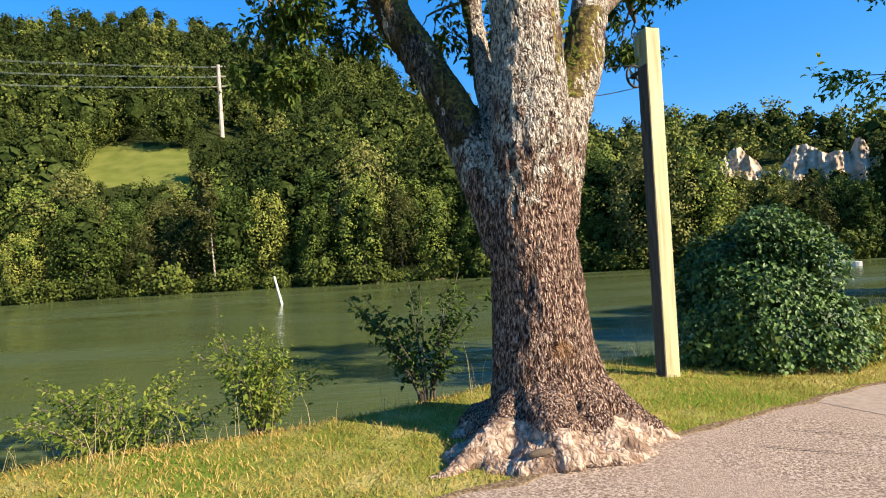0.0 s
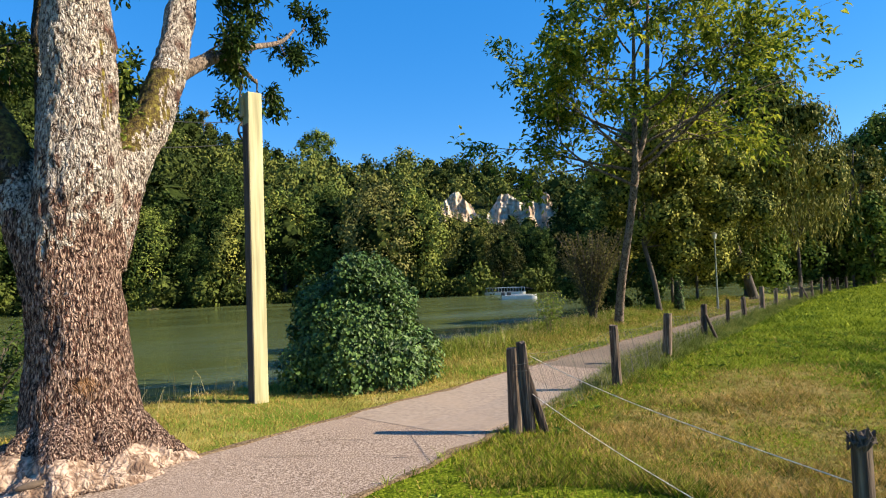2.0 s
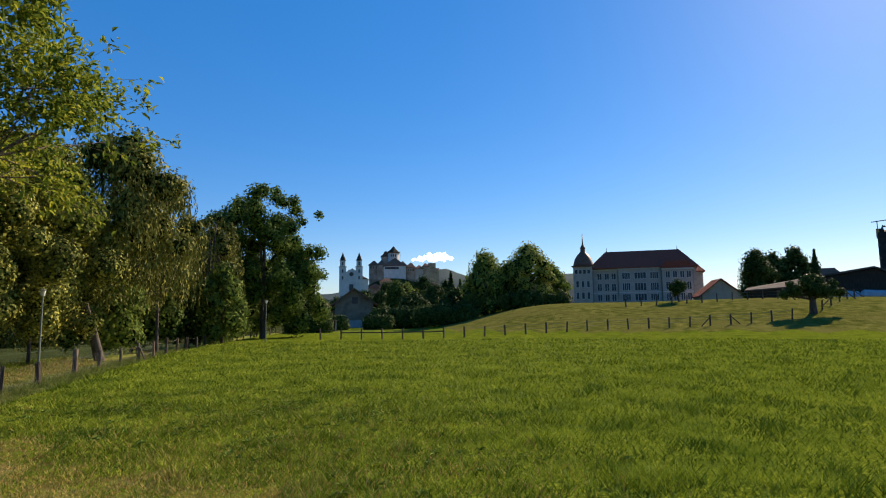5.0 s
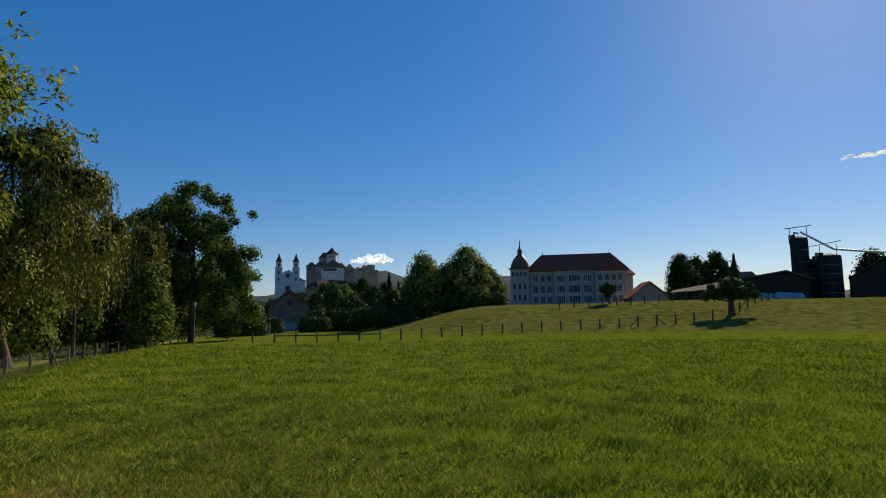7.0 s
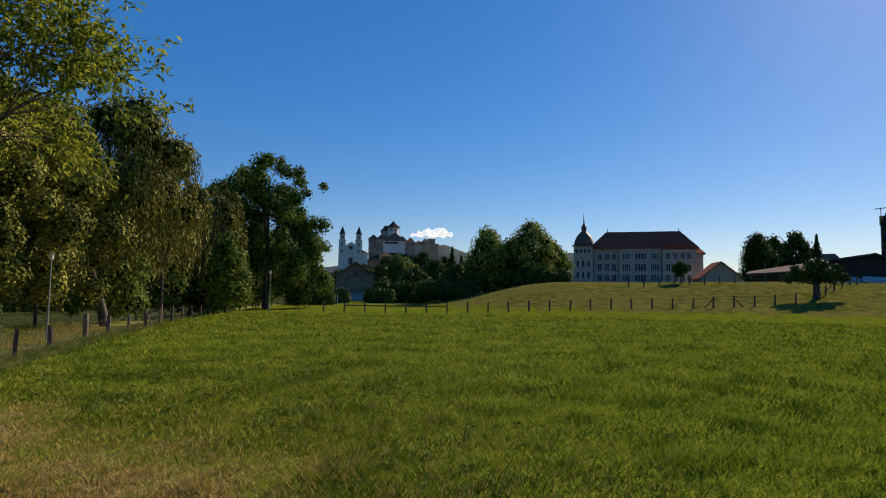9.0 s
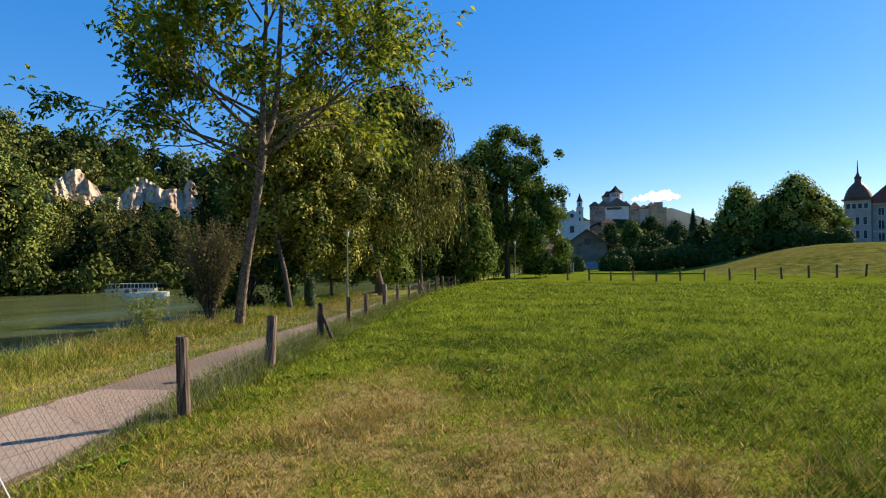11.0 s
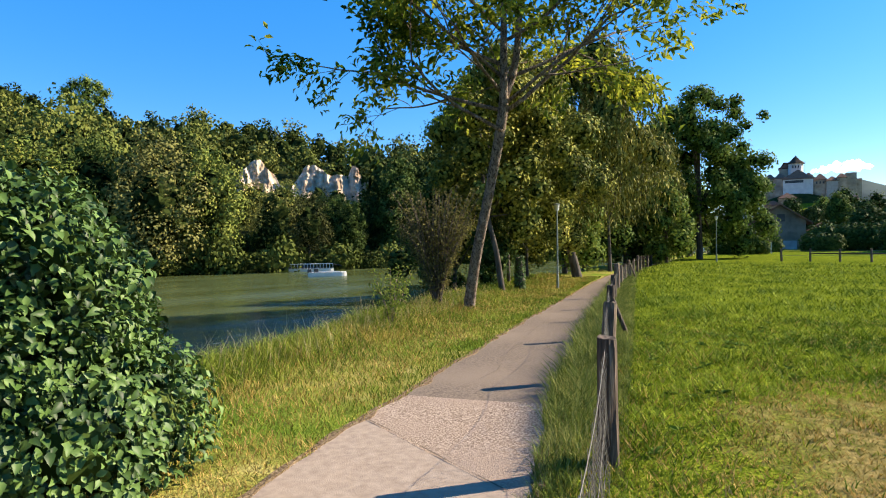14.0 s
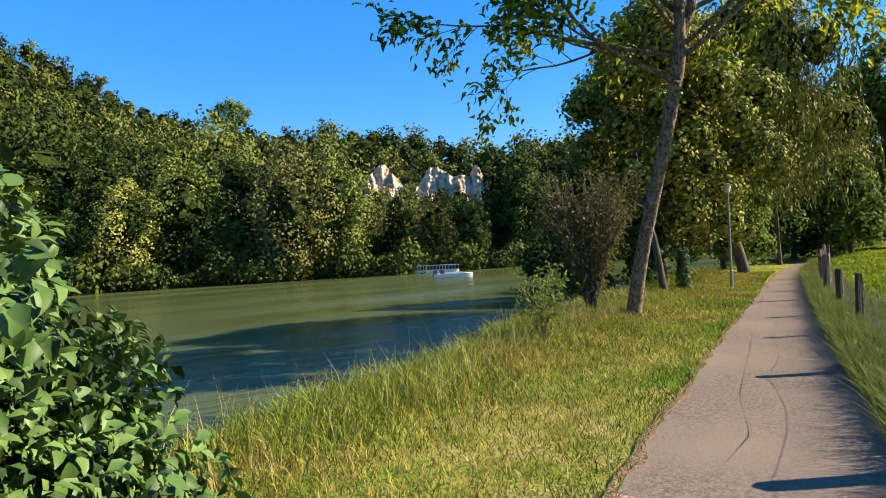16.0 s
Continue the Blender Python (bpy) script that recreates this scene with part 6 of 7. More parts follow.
part("engine", box(-2.2, -1.75, -0.25, 0.25, 0.2, 0.95, 0.06), M_BOATDARK, SKIFF)
part("crate", box(-1.5, -1.0, -0.3, 0.3, 0.55, 0.95, 0.03), M_BOATDARK, SKIFF)
d = (1.7 - WATER_Z) / math.tan(radians(4.0))
mx, my = d * math.cos(radians(105.8)), d * math.sin(radians(105.8))
MARK = thing("mooring_pole", "leaning white mooring pole standing in the river", "pole", (mx, my, WATER_Z))
part("pole", tube([(0.1, 0, -1.2), (-0.75, 0, 2.6)], [0.12, 0.09], 10), M_WHITE, MARK)

# ---- power line on the hill ----
PAZ, PD = 110.4, 200.0
qx, qy = PD * math.cos(radians(PAZ)), PD * math.sin(radians(PAZ))
top = 1.7 + PD * math.tan(radians(17.9))
PYLON = thing("power_pole", "tall pale power pole carrying lines across the hillside", "power pole", (qx, qy, float(ground(qx, qy))))
gz = float(ground(qx, qy))
part("mast", tube([(0, 0, -0.5), (0, 0, top - gz)], [0.75, 0.55], 8), M_RENDER, PYLON)
for k in range(3):
    zz = top - gz - 0.8 - k * 3.2
    part("crossarm", box(-2.2, 2.2, -0.25, 0.25, zz, zz + 0.35, 0.02), M_RENDER, PYLON)
    for sx in (-2.0, 2.0):
        for e, ed, el2 in ((150.0, 210.0, 15.0 - k * 0.85), (80.0, 330.0, 15.5)):
            b = np.array([ed * math.cos(radians(e)) - qx, ed * math.sin(radians(e)) - qy, 1.7 + ed * math.tan(radians(el2)) - gz])
            if e < 100:
                continue
            u = np.linspace(0, 1, 14)[:, None]
            lin = np.array([sx, 0, zz]) * (1 - u) + b * u
            lin[:, 2] -= 3.0 * np.sin(u[:, 0] * math.pi)
            part("power_line", tube(lin, 0.05, 4), M_STEEL, PYLON)


# ---- beyond the field ----
def fld(az, d, sink=0.0):
    """A place d metres from the field's look-out, at a bearing, on the ground."""
    x, y = FX + d * math.cos(radians(az)), FY + d * math.sin(radians(az))
    return (x, y, float(ground(x, y)) - sink)


def dl(d, l):
    """A place by depth and side across the field."""
    x = FX + d * math.cos(FA) + l * math.sin(FA)
    y = FY + d * math.sin(FA) - l * math.cos(FA)
    return x, y, float(ground(x, y))


r6 = np.random.default_rng(91)
far_posts = [mesh_data("post", *post_shape(r6, 0.95, 0.075, sides=7), M_FARPOST) for _ in range(4)]


def post_row(fence, places):
    for x, y, z in places:
        p = new("post", far_posts[int(r6.integers(0, 4))])
        p.parent = fence
        p.matrix_basis = pose(x, y, z, 2.5 * r6.normal(), 2.5 * r6.normal(), r6.random() * 360)


def brace(fence, place, dx, dy):
    x, y, z = place
    part("brace", tube([(x + dx, y + dy, float(ground(x + dx, y + dy)) - 0.1), (x, y, z + 0.75)], [0.05, 0.045], 6), M_FARPOST, fence)


def wires(fence, places, heights):
    for h in heights:
        part("wire", tube([(x, y, z + h) for x, y, z in places], 0.008, 4), M_STEEL, fence)


MID = thing("field_fence", "row of dark wooden posts with wire across the field", "fence")
row = [dl(52, -10.5 + 1.82 * k) for k in range(24)]
post_row(MID, row)
wires(MID, row, (0.8, 0.45))
brace(MID, row[19], -0.9 * math.sin(FA), 0.9 * math.cos(FA))
brace(MID, row[20], 0.9 * math.sin(FA), -0.9 * math.cos(FA))
part("rail", tube([(x, y, z + 0.6) for x, y, z in row[1:7]], 0.06, 6), M_FARPOST, MID)
UPPER = thing("upper_fence", "row of dark wooden posts along the top of the rise", "fence")
row = [dl(66, 21 + 1.72 * k) for k in range(16)]
post_row(UPPER, row)
wires(UPPER, row, (0.8, 0.45))
row2 = [dl(66 - 2.6 * k, 46.8 - 2.6 * k) for k in range(1, 5)]
post_row(UPPER, row2)
brace(UPPER, row2[0], 1.0 * math.sin(FA), -1.0 * math.cos(FA))
brace(UPPER, row[-1], 1.2 * math.sin(FA), -1.2 * math.cos(FA))
brace(UPPER, row2[2], -1.0 * math.sin(FA), 1.0 * math.cos(FA))

# apple tree and small orchard trees on the rise
apple = [(0.0, 0.0, 2.3, 0.9), (0.2, 1.5, 2.2, 0.8), (0.1, -1.6, 2.2, 0.8), (-0.6, 0.7, 3.0, 0.75), (0.5, -0.8, 3.1, 0.75), (0.3, -0.1, 3.5, 0.6), (0.0, 2.6, 1.9, 0.55), (0.2, -2.7, 2.0, 0.55), (-1.0, -0.6, 2.2, 0.8), (0.0, -2.0, 2.9, 0.5), (0.2, 1.9, 2.9, 0.45)]
leafy_tree("apple_tree", "low spreading apple tree with a dark trunk on the grassy rise", fld(-21.6, 64), 3.8, [(x, y * 0.9, z * 0.92, q * 0.85) for x, y, z, q in apple], 4200, 0.24, M_DARKLEAF, M_BARK3, 0.3, 0.7)
for az, d, h in ((-11.2, 74, 2.5),):
    leafy_tree("orchard_tree", "small round orchard tree behind the fence", fld(az, d), h, ring_lobes(r5, h, h * 0.35, h * 0.8, 7, h * 0.2), 1500, 0.25, M_DARKLEAF, M_BARK3, 0.1, 0.7, "orchard trees")


# ---- buildings ----
def building(name, label, az, d, base, turn=0.0, category="building"):
    """An Empty whose x runs to the viewer's right and whose y runs away from the field."""
    x, y = FX + d * math.cos(radians(az)), FY + d * math.sin(radians(az))
    return thing(name, label, category, (x, y, base), az - 90 + turn)


def window(parent, x, z, w, h, y=0.0, glass=M_GLASS, cross=True):
    wf = part("window", merge([box(x - w / 2 - 0.1, x - w / 2, y - 0.06, y + 0.1, z - 0.1, z + h + 0.1), box(x + w / 2, x + w / 2 + 0.1, y - 0.06, y + 0.1, z - 0.1, z + h + 0.1), box(x - w / 2, x + w / 2, y - 0.06, y + 0.1, z + h, z + h + 0.1), box(x - w / 2, x + w / 2, y - 0.1, y + 0.1, z - 0.1, z)] + ([box(x - 0.05, x + 0.05, y - 0.04, y + 0.05, z, z + h)] if cross else [])), M_FRAMEPAINT, parent)
    part("pane", box(x - w / 2, x + w / 2, y - 0.02, y + 0.06, z, z + h), glass, wf)
    return wf


def hip_roof(x0, x1, y0, y1, z, h, inset, over=0.5):
    a, b, c, d = x0 - over, x1 + over, y0 - over, y1 + over
    ym = (c + d) / 2
    V = np.array([(a, c, z), (b, c, z), (b, d, z), (a, d, z), (a + inset, ym, z + h), (b - inset, ym, z + h), (a, c, z - 0.3), (b, c, z - 0.3), (b, d, z - 0.3), (a, d, z - 0.3)], dtype=float)
    return V, [np.array([(1, 2, 5), (3, 0, 4)]), np.array([(0, 1, 5, 4), (2, 3, 4, 5), (0, 6, 7, 1), (1, 7, 8, 2), (2, 8, 9, 3), (3, 9, 6, 0), (6, 9, 8, 7)])]


def gable_roof(x0, x1, y0, y1, z, h, over=0.4, thick=0.25):
    """A saddle roof whose ridge runs away from the field."""
    xm = (x0 + x1) / 2
    a, b = x0 - over, x1 + over
    dz = h * over / (xm - x0)
    top = [(a, z - dz), (xm, z + h), (b, z - dz), (b, z - dz + thick), (xm, z + h + thick), (a, z - dz + thick)]
    n = 6
    V = np.array([(x, y0 - over, q) for x, q in top] + [(x, y1 + over, q) for x, q in top], dtype=float)
    j = np.arange(n)
    k = (j + 1) % n
    caps = np.array([(0, 1, 4, 5), (1, 2, 3, 4), (6, 11, 10, 7), (7, 10, 9, 8)])
    return V, [np.concatenate([np.stack([j, j + n, k + n, k], 1), caps])]


# the school
D = 178.0
SCH = building("school_building", "large grey-white school with dark red hipped roof and domed corner tower", -7.4, D, 0.0)
W0, W1, EAVE = -12.6, 16.0, 14.5
part("wall", merge([box(W0, W1, 0, 11.5, -1, EAVE), box(-5.0, 6.9, -0.7, 0, -1, EAVE + 0.2), box(6.9, 15.0, -1.6, 0, -1, EAVE - 0.4)]), M_RENDER, SCH)
part("roof", hip_roof(W0 - 0.2, W1, -0.6, 11.5, EAVE + 0.25, 5.3, 4.6, 0.6), M_TILES, SCH, "dark red tiled hipped roof")
part("wing_roof", prism([(6.5, EAVE - 0.4), (15.6, EAVE - 0.4), (13.6, EAVE + 1.6), (8.0, EAVE + 1.6)], -2.2, 1.5), M_TILES, SCH)
part("end_roof", hip_roof(14.6, 18.2, 2, 11, EAVE - 1.2, 2.4, 1.7, 0.3), M_TILES, SCH)
part("end_bay", box(16.02, 17.9, 2.3, 10.7, -1, EAVE - 1.3), M_RENDER, SCH)
part("cornice", merge([box(W0 - 0.2, -5.05, -0.35, 0, EAVE - 0.5, EAVE - 0.1), box(-5.1, 6.85, -1.05, -0.7, EAVE - 0.3, EAVE + 0.1), box(6.8, 15.3, -2.0, -1.6, EAVE - 0.8, EAVE - 0.42)]), M_FRAMEPAINT, SCH)
part("string_course", merge([box(W0, -5.0, -0.12, 0, 7.35, 7.6), box(-5.0, 6.9, -0.82, -0.7, 7.35, 7.6), box(6.9, 15.0, -1.72, -1.6, 7.35, 7.6)]), M_FRAMEPAINT, SCH)
for zz, hh_ in ((11.4, 1.75), (8.05, 2.1), (5.1, 1.9), (1.6, 2.0)):
    for x in (-10.4, -8.3, -6.4):
        window(SCH, x, zz, 1.15, hh_, 0.0)
    for x, w in ((-2.9, 2.1), (1.0, 3.1), (4.8, 2.1)):
        window(SCH, x, zz, w, hh_, -0.7)
        for o in (-w / 4, w / 4):
            part("mullion", box(x + o - 0.06, x + o + 0.06, -0.76, -0.66, zz, zz + hh_), M_FRAMEPAINT, SCH)
    for x in (8.4, 10.3, 12.2, 13.9):
        window(SCH, x, zz, 1.05, hh_, -1.6)
for x, y in ((-5.2, -0.15), (6.7, -0.85), (-12.2, -0.15), (15.2, -0.15)):
    part("drainpipe", tube([(x, y, 0), (x, y, EAVE - 0.2)], 0.09, 6), M_STEEL, SCH)
for x in (-8.4, 11.6):
    part("roof_finial", tube([(x, 5.45, 19.7), (x, 5.45, 20.3), (x, 5.45, 21.2)], [0.22, 0.12, 0.05], 6), M_COPPER, SCH)
TOW = part("tower", box(-17.8, -12.3, -1.8, 4, -1, 15.3), M_RENDER, SCH)
part("tower_eaves", box(-18.3, -11.9, -2.3, 4.5, 15.3, 15.6, 0.05), M_COPPER, TOW)
prof = [(3.1, 15.6), (2.95, 16.1), (2.75, 16.9), (2.4, 17.9), (1.85, 18.8), (1.2, 19.5), (0.72, 20.0), (0.7, 20.9), (0.85, 21.1), (0.5, 21.6), (0.2, 22.4), (0.07, 25.6)]
part("dome", tube([(-15.05, 1.1, z) for _, z in prof], [q for q, _ in prof], 16), M_COPPER, TOW, "rust-brown bell-shaped dome with spire", smooth=True)
for zz, hh_, xs in ((13.2, 1.2, (-16.9, -15.7, -14.5, -13.3)), (9.2, 1.8, (-16.6, -15.05, -13.5)), (5.8, 1.9, (-16.6, -15.05, -13.5)), (2.2, 1.9, (-16.6, -15.05, -13.5))):
    for x in xs:
        window(TOW, x, zz, 0.75, hh_, -1.8, cross=False)

# house behind the school's corner
HS = building("gabled_house", "small pale house with a brown tiled roof", -14.5, 165, -0.6, 14)
part("wall", merge([box(-5, 5, 0, 9, -1, 6.5), prism([(-5, 6.5), (5, 6.5), (0, 10.4)], 0, 9)]), M_RENDER, HS)
part("roof", gable_roof(-5, 5, 0, 9, 6.5, 4.0, 0.6), M_TILES, HS)

# the old gabled house at the field's edge
OH = building("old_gabled_house", "old brown-grey gabled house in shadow at the field's edge", 19.5, 103, -0.5)
part("wall", merge([box(-3.3, 3.3, 0, 9, -0.5, 4.4), prism([(-3.3, 4.4), (3.3, 4.4), (0, 6.7)], 0, 9)]), M_OLDHOUSE, OH)
part("roof", gable_roof(-3.3, 3.3, 0, 9, 4.4, 2.35, 0.8), M_BROWNTILES, OH)
part("window", box(-0.4, 0.6, -0.04, 0.05, 4.3, 5.4, 0.02), M_GLASS, OH)
part("garage_door", box(-0.9, 2.1, -0.05, 0.05, 0.0, 1.4, 0.02), M_TARP, OH)
part("lean_to", merge([box(-6.0, -3.35, 1, 8, -0.5, 2.2), prism([(-6.2, 2.2), (-3.31, 2.2), (-3.31, 3.3)], 0.8, 8.2)]), M_BROWNTILES, OH)
part("side_wing", merge([box(3.35, 9.5, 3, 9, -0.5, 2.6), prism([(3.32, 2.6), (9.8, 2.6), (6.5, 4.6)], 2.8, 9.2)]), M_BROWNTILES, OH)
YH = building("ochre_house", "distant ochre house beyond the trees", 22.6, 150, -1.0)
part("wall", box(-2.2, 2.2, 0, 6, 0, 4.6), M_YELLOWHOUSE, YH)
part("roof", hip_roof(-2.2, 2.2, 0, 6, 4.6, 1.5, 1.6, 0.4), M_BROWNTILES, YH)
for x in (-1.2, 1.0):
    for zz in (0.8, 2.8):
        window(YH, x, zz, 1.0, 1.4, 0.0)
SH = building("garden_shed", "low open garden shed with a pale sloping roof", 22.6, 80, -0.4)
part("roof", moved(box(-2.2, 2.2, -1.6, 1.6, -0.06, 0.06, 0.02), pose(0, 0, 1.8, 0, 10, 0)), M_SHEET, SH)
for x in (-2.0, 0, 2.0):
    part("post", box(x - 0.06, x + 0.06, -1.4, -1.28, -0.3, 1.8 - x * 0.17), M_FRAMEPAINT, SH)
part("back_wall", box(-2.1, 2.1, 1.3, 1.45, -0.3, 1.5), M_DARKWALL, SH)

# the church
D = 380.0
PXM = D / 1032.0 / 3
CH = building("church", "white baroque church with two pointed towers on the hill", 20.0, D, 10.0)


def cz(v):
    return (427 - v) * PXM + 1.7 - 10.0


part("nave_front", merge([box(-5.0, 5.0, 0.5, 24, -2, cz(215)), prism([(-5.0, cz(215)), (5.0, cz(215)), (1.8, cz(188)), (-1.8, cz(188))], 0.5, 2.5)]), M_CHURCH, CH)
part("nave_roof", gable_roof(-5.0, 6.0, 2.6, 24, cz(215), 4.0, 0.5), M_BROWNTILES, CH)
part("side_aisle", box(5.02, 11.0, 3, 24, -2, cz(238)), M_CHURCH, CH)
part("aisle_roof", prism([(5.03, cz(238)), (11.4, cz(238)), (5.03, cz(212))], 2.8, 24), M_BROWNTILES, CH)
for sx in (-5.6, 4.9):
    tw = part("tower", box(sx - 2.2, sx + 2.2, 0, 4.4, -2, cz(172)), M_CHURCH, CH)
    part("tower_top", box(sx - 1.7, sx + 1.7, 0.5, 3.9, cz(172) + 0.01, cz(140), 0.15), M_CHURCH, tw)
    part("cornice", box(sx - 2.5, sx + 2.5, -0.3, 4.7, cz(174), cz(171), 0.05), M_STONE, tw)
    part("spire", tube([(sx, 2.2, cz(140)), (sx, 2.2, cz(136)), (sx, 2.2, cz(112)), (sx, 2.2, cz(95))], [2.3, 1.9, 0.7, 0.05], 8), M_DARKWALL, tw, "dark pointed spire")
    for zz in (cz(240), cz(205), cz(165)):
        window(tw, sx, zz, 0.9, 2.2, -0.02 if zz < cz(172) else 0.48, cross=False)
part("rose_window", tube([(0, 0.45, cz(212)), (0, 0.2, cz(212))], 1.4, 16), M_GLASS, CH)
part("portal", box(-1.3, 1.3, 0.3, 0.52, cz(300), cz(265), 0.1), M_GLASS, CH)
for k in range(4):
    part("aisle_window", box(11.0, 11.06, 5 + k * 4.6, 6.6 + k * 4.6, cz(290), cz(258)), M_GLASS, CH)

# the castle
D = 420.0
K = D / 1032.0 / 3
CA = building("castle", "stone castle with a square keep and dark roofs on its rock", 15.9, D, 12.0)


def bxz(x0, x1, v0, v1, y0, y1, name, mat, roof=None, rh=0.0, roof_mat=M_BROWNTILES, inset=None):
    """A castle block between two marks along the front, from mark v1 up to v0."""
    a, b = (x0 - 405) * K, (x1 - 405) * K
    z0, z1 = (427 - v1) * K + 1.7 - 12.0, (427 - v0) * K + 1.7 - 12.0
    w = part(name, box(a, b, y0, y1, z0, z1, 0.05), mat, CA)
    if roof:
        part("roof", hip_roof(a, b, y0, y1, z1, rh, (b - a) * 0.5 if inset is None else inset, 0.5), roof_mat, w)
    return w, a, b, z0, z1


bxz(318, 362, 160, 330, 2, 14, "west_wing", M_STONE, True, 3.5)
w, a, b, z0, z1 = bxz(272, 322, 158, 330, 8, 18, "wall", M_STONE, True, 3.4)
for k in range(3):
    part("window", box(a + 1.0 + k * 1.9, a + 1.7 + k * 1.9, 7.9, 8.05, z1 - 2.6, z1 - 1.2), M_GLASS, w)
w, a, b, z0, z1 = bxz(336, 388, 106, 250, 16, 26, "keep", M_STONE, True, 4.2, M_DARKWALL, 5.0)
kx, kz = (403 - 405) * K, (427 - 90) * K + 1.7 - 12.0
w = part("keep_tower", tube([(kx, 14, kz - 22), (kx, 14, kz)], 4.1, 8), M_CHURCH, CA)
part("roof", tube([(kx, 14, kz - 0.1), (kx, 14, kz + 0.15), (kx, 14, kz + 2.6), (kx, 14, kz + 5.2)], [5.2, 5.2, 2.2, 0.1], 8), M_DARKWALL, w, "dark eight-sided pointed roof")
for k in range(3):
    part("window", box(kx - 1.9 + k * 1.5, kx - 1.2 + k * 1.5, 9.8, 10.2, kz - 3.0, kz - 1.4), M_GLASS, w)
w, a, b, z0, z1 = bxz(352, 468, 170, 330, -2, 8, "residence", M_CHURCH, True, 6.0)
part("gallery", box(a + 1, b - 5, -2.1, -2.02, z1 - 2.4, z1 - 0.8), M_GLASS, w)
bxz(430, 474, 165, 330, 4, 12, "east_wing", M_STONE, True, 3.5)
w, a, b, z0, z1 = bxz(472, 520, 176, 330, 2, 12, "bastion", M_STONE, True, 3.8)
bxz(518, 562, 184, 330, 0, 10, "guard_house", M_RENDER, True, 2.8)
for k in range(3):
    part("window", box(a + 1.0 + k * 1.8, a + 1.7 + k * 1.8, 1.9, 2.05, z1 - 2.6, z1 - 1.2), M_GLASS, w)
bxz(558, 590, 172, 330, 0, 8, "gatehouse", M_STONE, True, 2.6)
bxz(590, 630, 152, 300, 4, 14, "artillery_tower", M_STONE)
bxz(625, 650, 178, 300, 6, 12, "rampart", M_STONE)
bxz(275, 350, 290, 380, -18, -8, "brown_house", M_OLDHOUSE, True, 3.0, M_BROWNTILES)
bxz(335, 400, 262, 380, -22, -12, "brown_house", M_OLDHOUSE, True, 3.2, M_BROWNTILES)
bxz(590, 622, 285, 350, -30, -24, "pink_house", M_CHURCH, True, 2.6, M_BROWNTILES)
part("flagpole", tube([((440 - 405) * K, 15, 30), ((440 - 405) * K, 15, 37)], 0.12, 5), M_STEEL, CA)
CR = building("castle_rock", "wooded rock below the castle walls", 15.6, D - 6, 0.0, category="rock")
V, F = ball((0, 6, 4), 1.0, 12, 24)
V = (V - np.array([0, 6, 4])) * np.array([30, 16, 24]) + np.array([-2, 6, 4])
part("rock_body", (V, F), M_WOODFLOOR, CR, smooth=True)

# ---- the farm ----
D = 150.0
FARM = building("farm_shed", "long dark timber farm shed with a grey sheet roof", -19.1, 104, 1.5)
part("wall", box(-4.1, 4.2, 0, 8, -1, 3.7), M_DARKWALL, FARM)
roof = np.array([(-4.8, -0.9, 3.3), (4.6, -0.9, 3.9), (4.6, 8.5, 5.5), (-4.8, 8.5, 4.0)])
part("roof", (np.concatenate([roof, roof + np.array([0, 0, 0.22])]), np.array([(3, 2, 1, 0), (4, 5, 6, 7), (0, 1, 5, 4), (1, 2, 6, 5), (2, 3, 7, 6), (3, 0, 4, 7)])), M_SHEET, FARM)
BARN = building("silo_barn", "wide low barn with a brown roof beside the silos", -24.2, 140, 2.0)
part("wall", prism([(-14, -1), (7.5, -1), (7.5, 6.1), (3.4, 7.7), (-14, 5.0)], 0, 12), M_DARKWALL, BARN)
part("roof", merge([prism([(-14.6, 5.0), (3.4, 7.8), (3.4, 8.15), (-14.6, 5.35)], -0.6, 12.6), prism([(3.41, 7.8), (8.2, 5.9), (8.2, 6.25), (3.41, 8.15)], -0.6, 12.6)]), M_SHEET, BARN)
for x in (-1.5, 3.5):
    part("tarpaulin", moved(box(-2.6, 2.6, -1.6, 1.6, -0.9, 0.9, 0.5), pose(x, -5.0, 2.3, 14, 4, 0)), M_TARP, BARN, "grey tarpaulin cover")
BARN2 = building("big_barn", "large dark barn with a steep sheet roof", -33.2, 145, 2.0)
part("wall", merge([box(-8, 8, 0, 16, -1, 6.5), prism([(-8, 6.5), (8, 6.5), (1.2, 11.6)], 0, 16)]), M_DARKWALL, BARN2)
part("roof", gable_roof(-8, 10.4, 0, 16, 6.4, 5.6, 0.5), M_SHEET, BARN2)


def silo(az, r, top, d=150.0, panel=True):
    s = building("silo", "tall dark green cylindrical farm silo", az, d, 1.5, category="silo")
    part("shell", tube([(0, 0, -1), (0, 0, top - 0.5), (0, 0, top), (0, 0, top + 0.5)], [r, r, r * 0.97, r * 0.25], 20), M_SILO, s)
    for k in range(1, 6):
        part("hoop", tube([(math.cos(t) * (r + 0.03), math.sin(t) * (r + 0.03), top * k / 6) for t in np.linspace(0, 2 * math.pi, 25)], 0.07, 5, cap=False), M_STEEL, s)
    part("ladder_shaft", box(-r * 0.55 - 0.4, -r * 0.55 + 0.4, -r * 1.02, -r * 0.72, 0, top + 0.6, 0.05), M_SILO, s)
    if panel:
        part("hood", box(-r - 0.15, -r + 0.75, -0.5, 0.5, top - 1.2, top + 0.8, 0.05), M_RUSTY, s, "ochre hood panel")
    return s


S1 = silo(-26.65, 1.75, 16.1)
for k in (-1.6, 1.6):
    part("platform_leg", tube([(k, 0, 16.2), (k, 0, 18.6)], 0.08, 5), M_STEEL, S1)
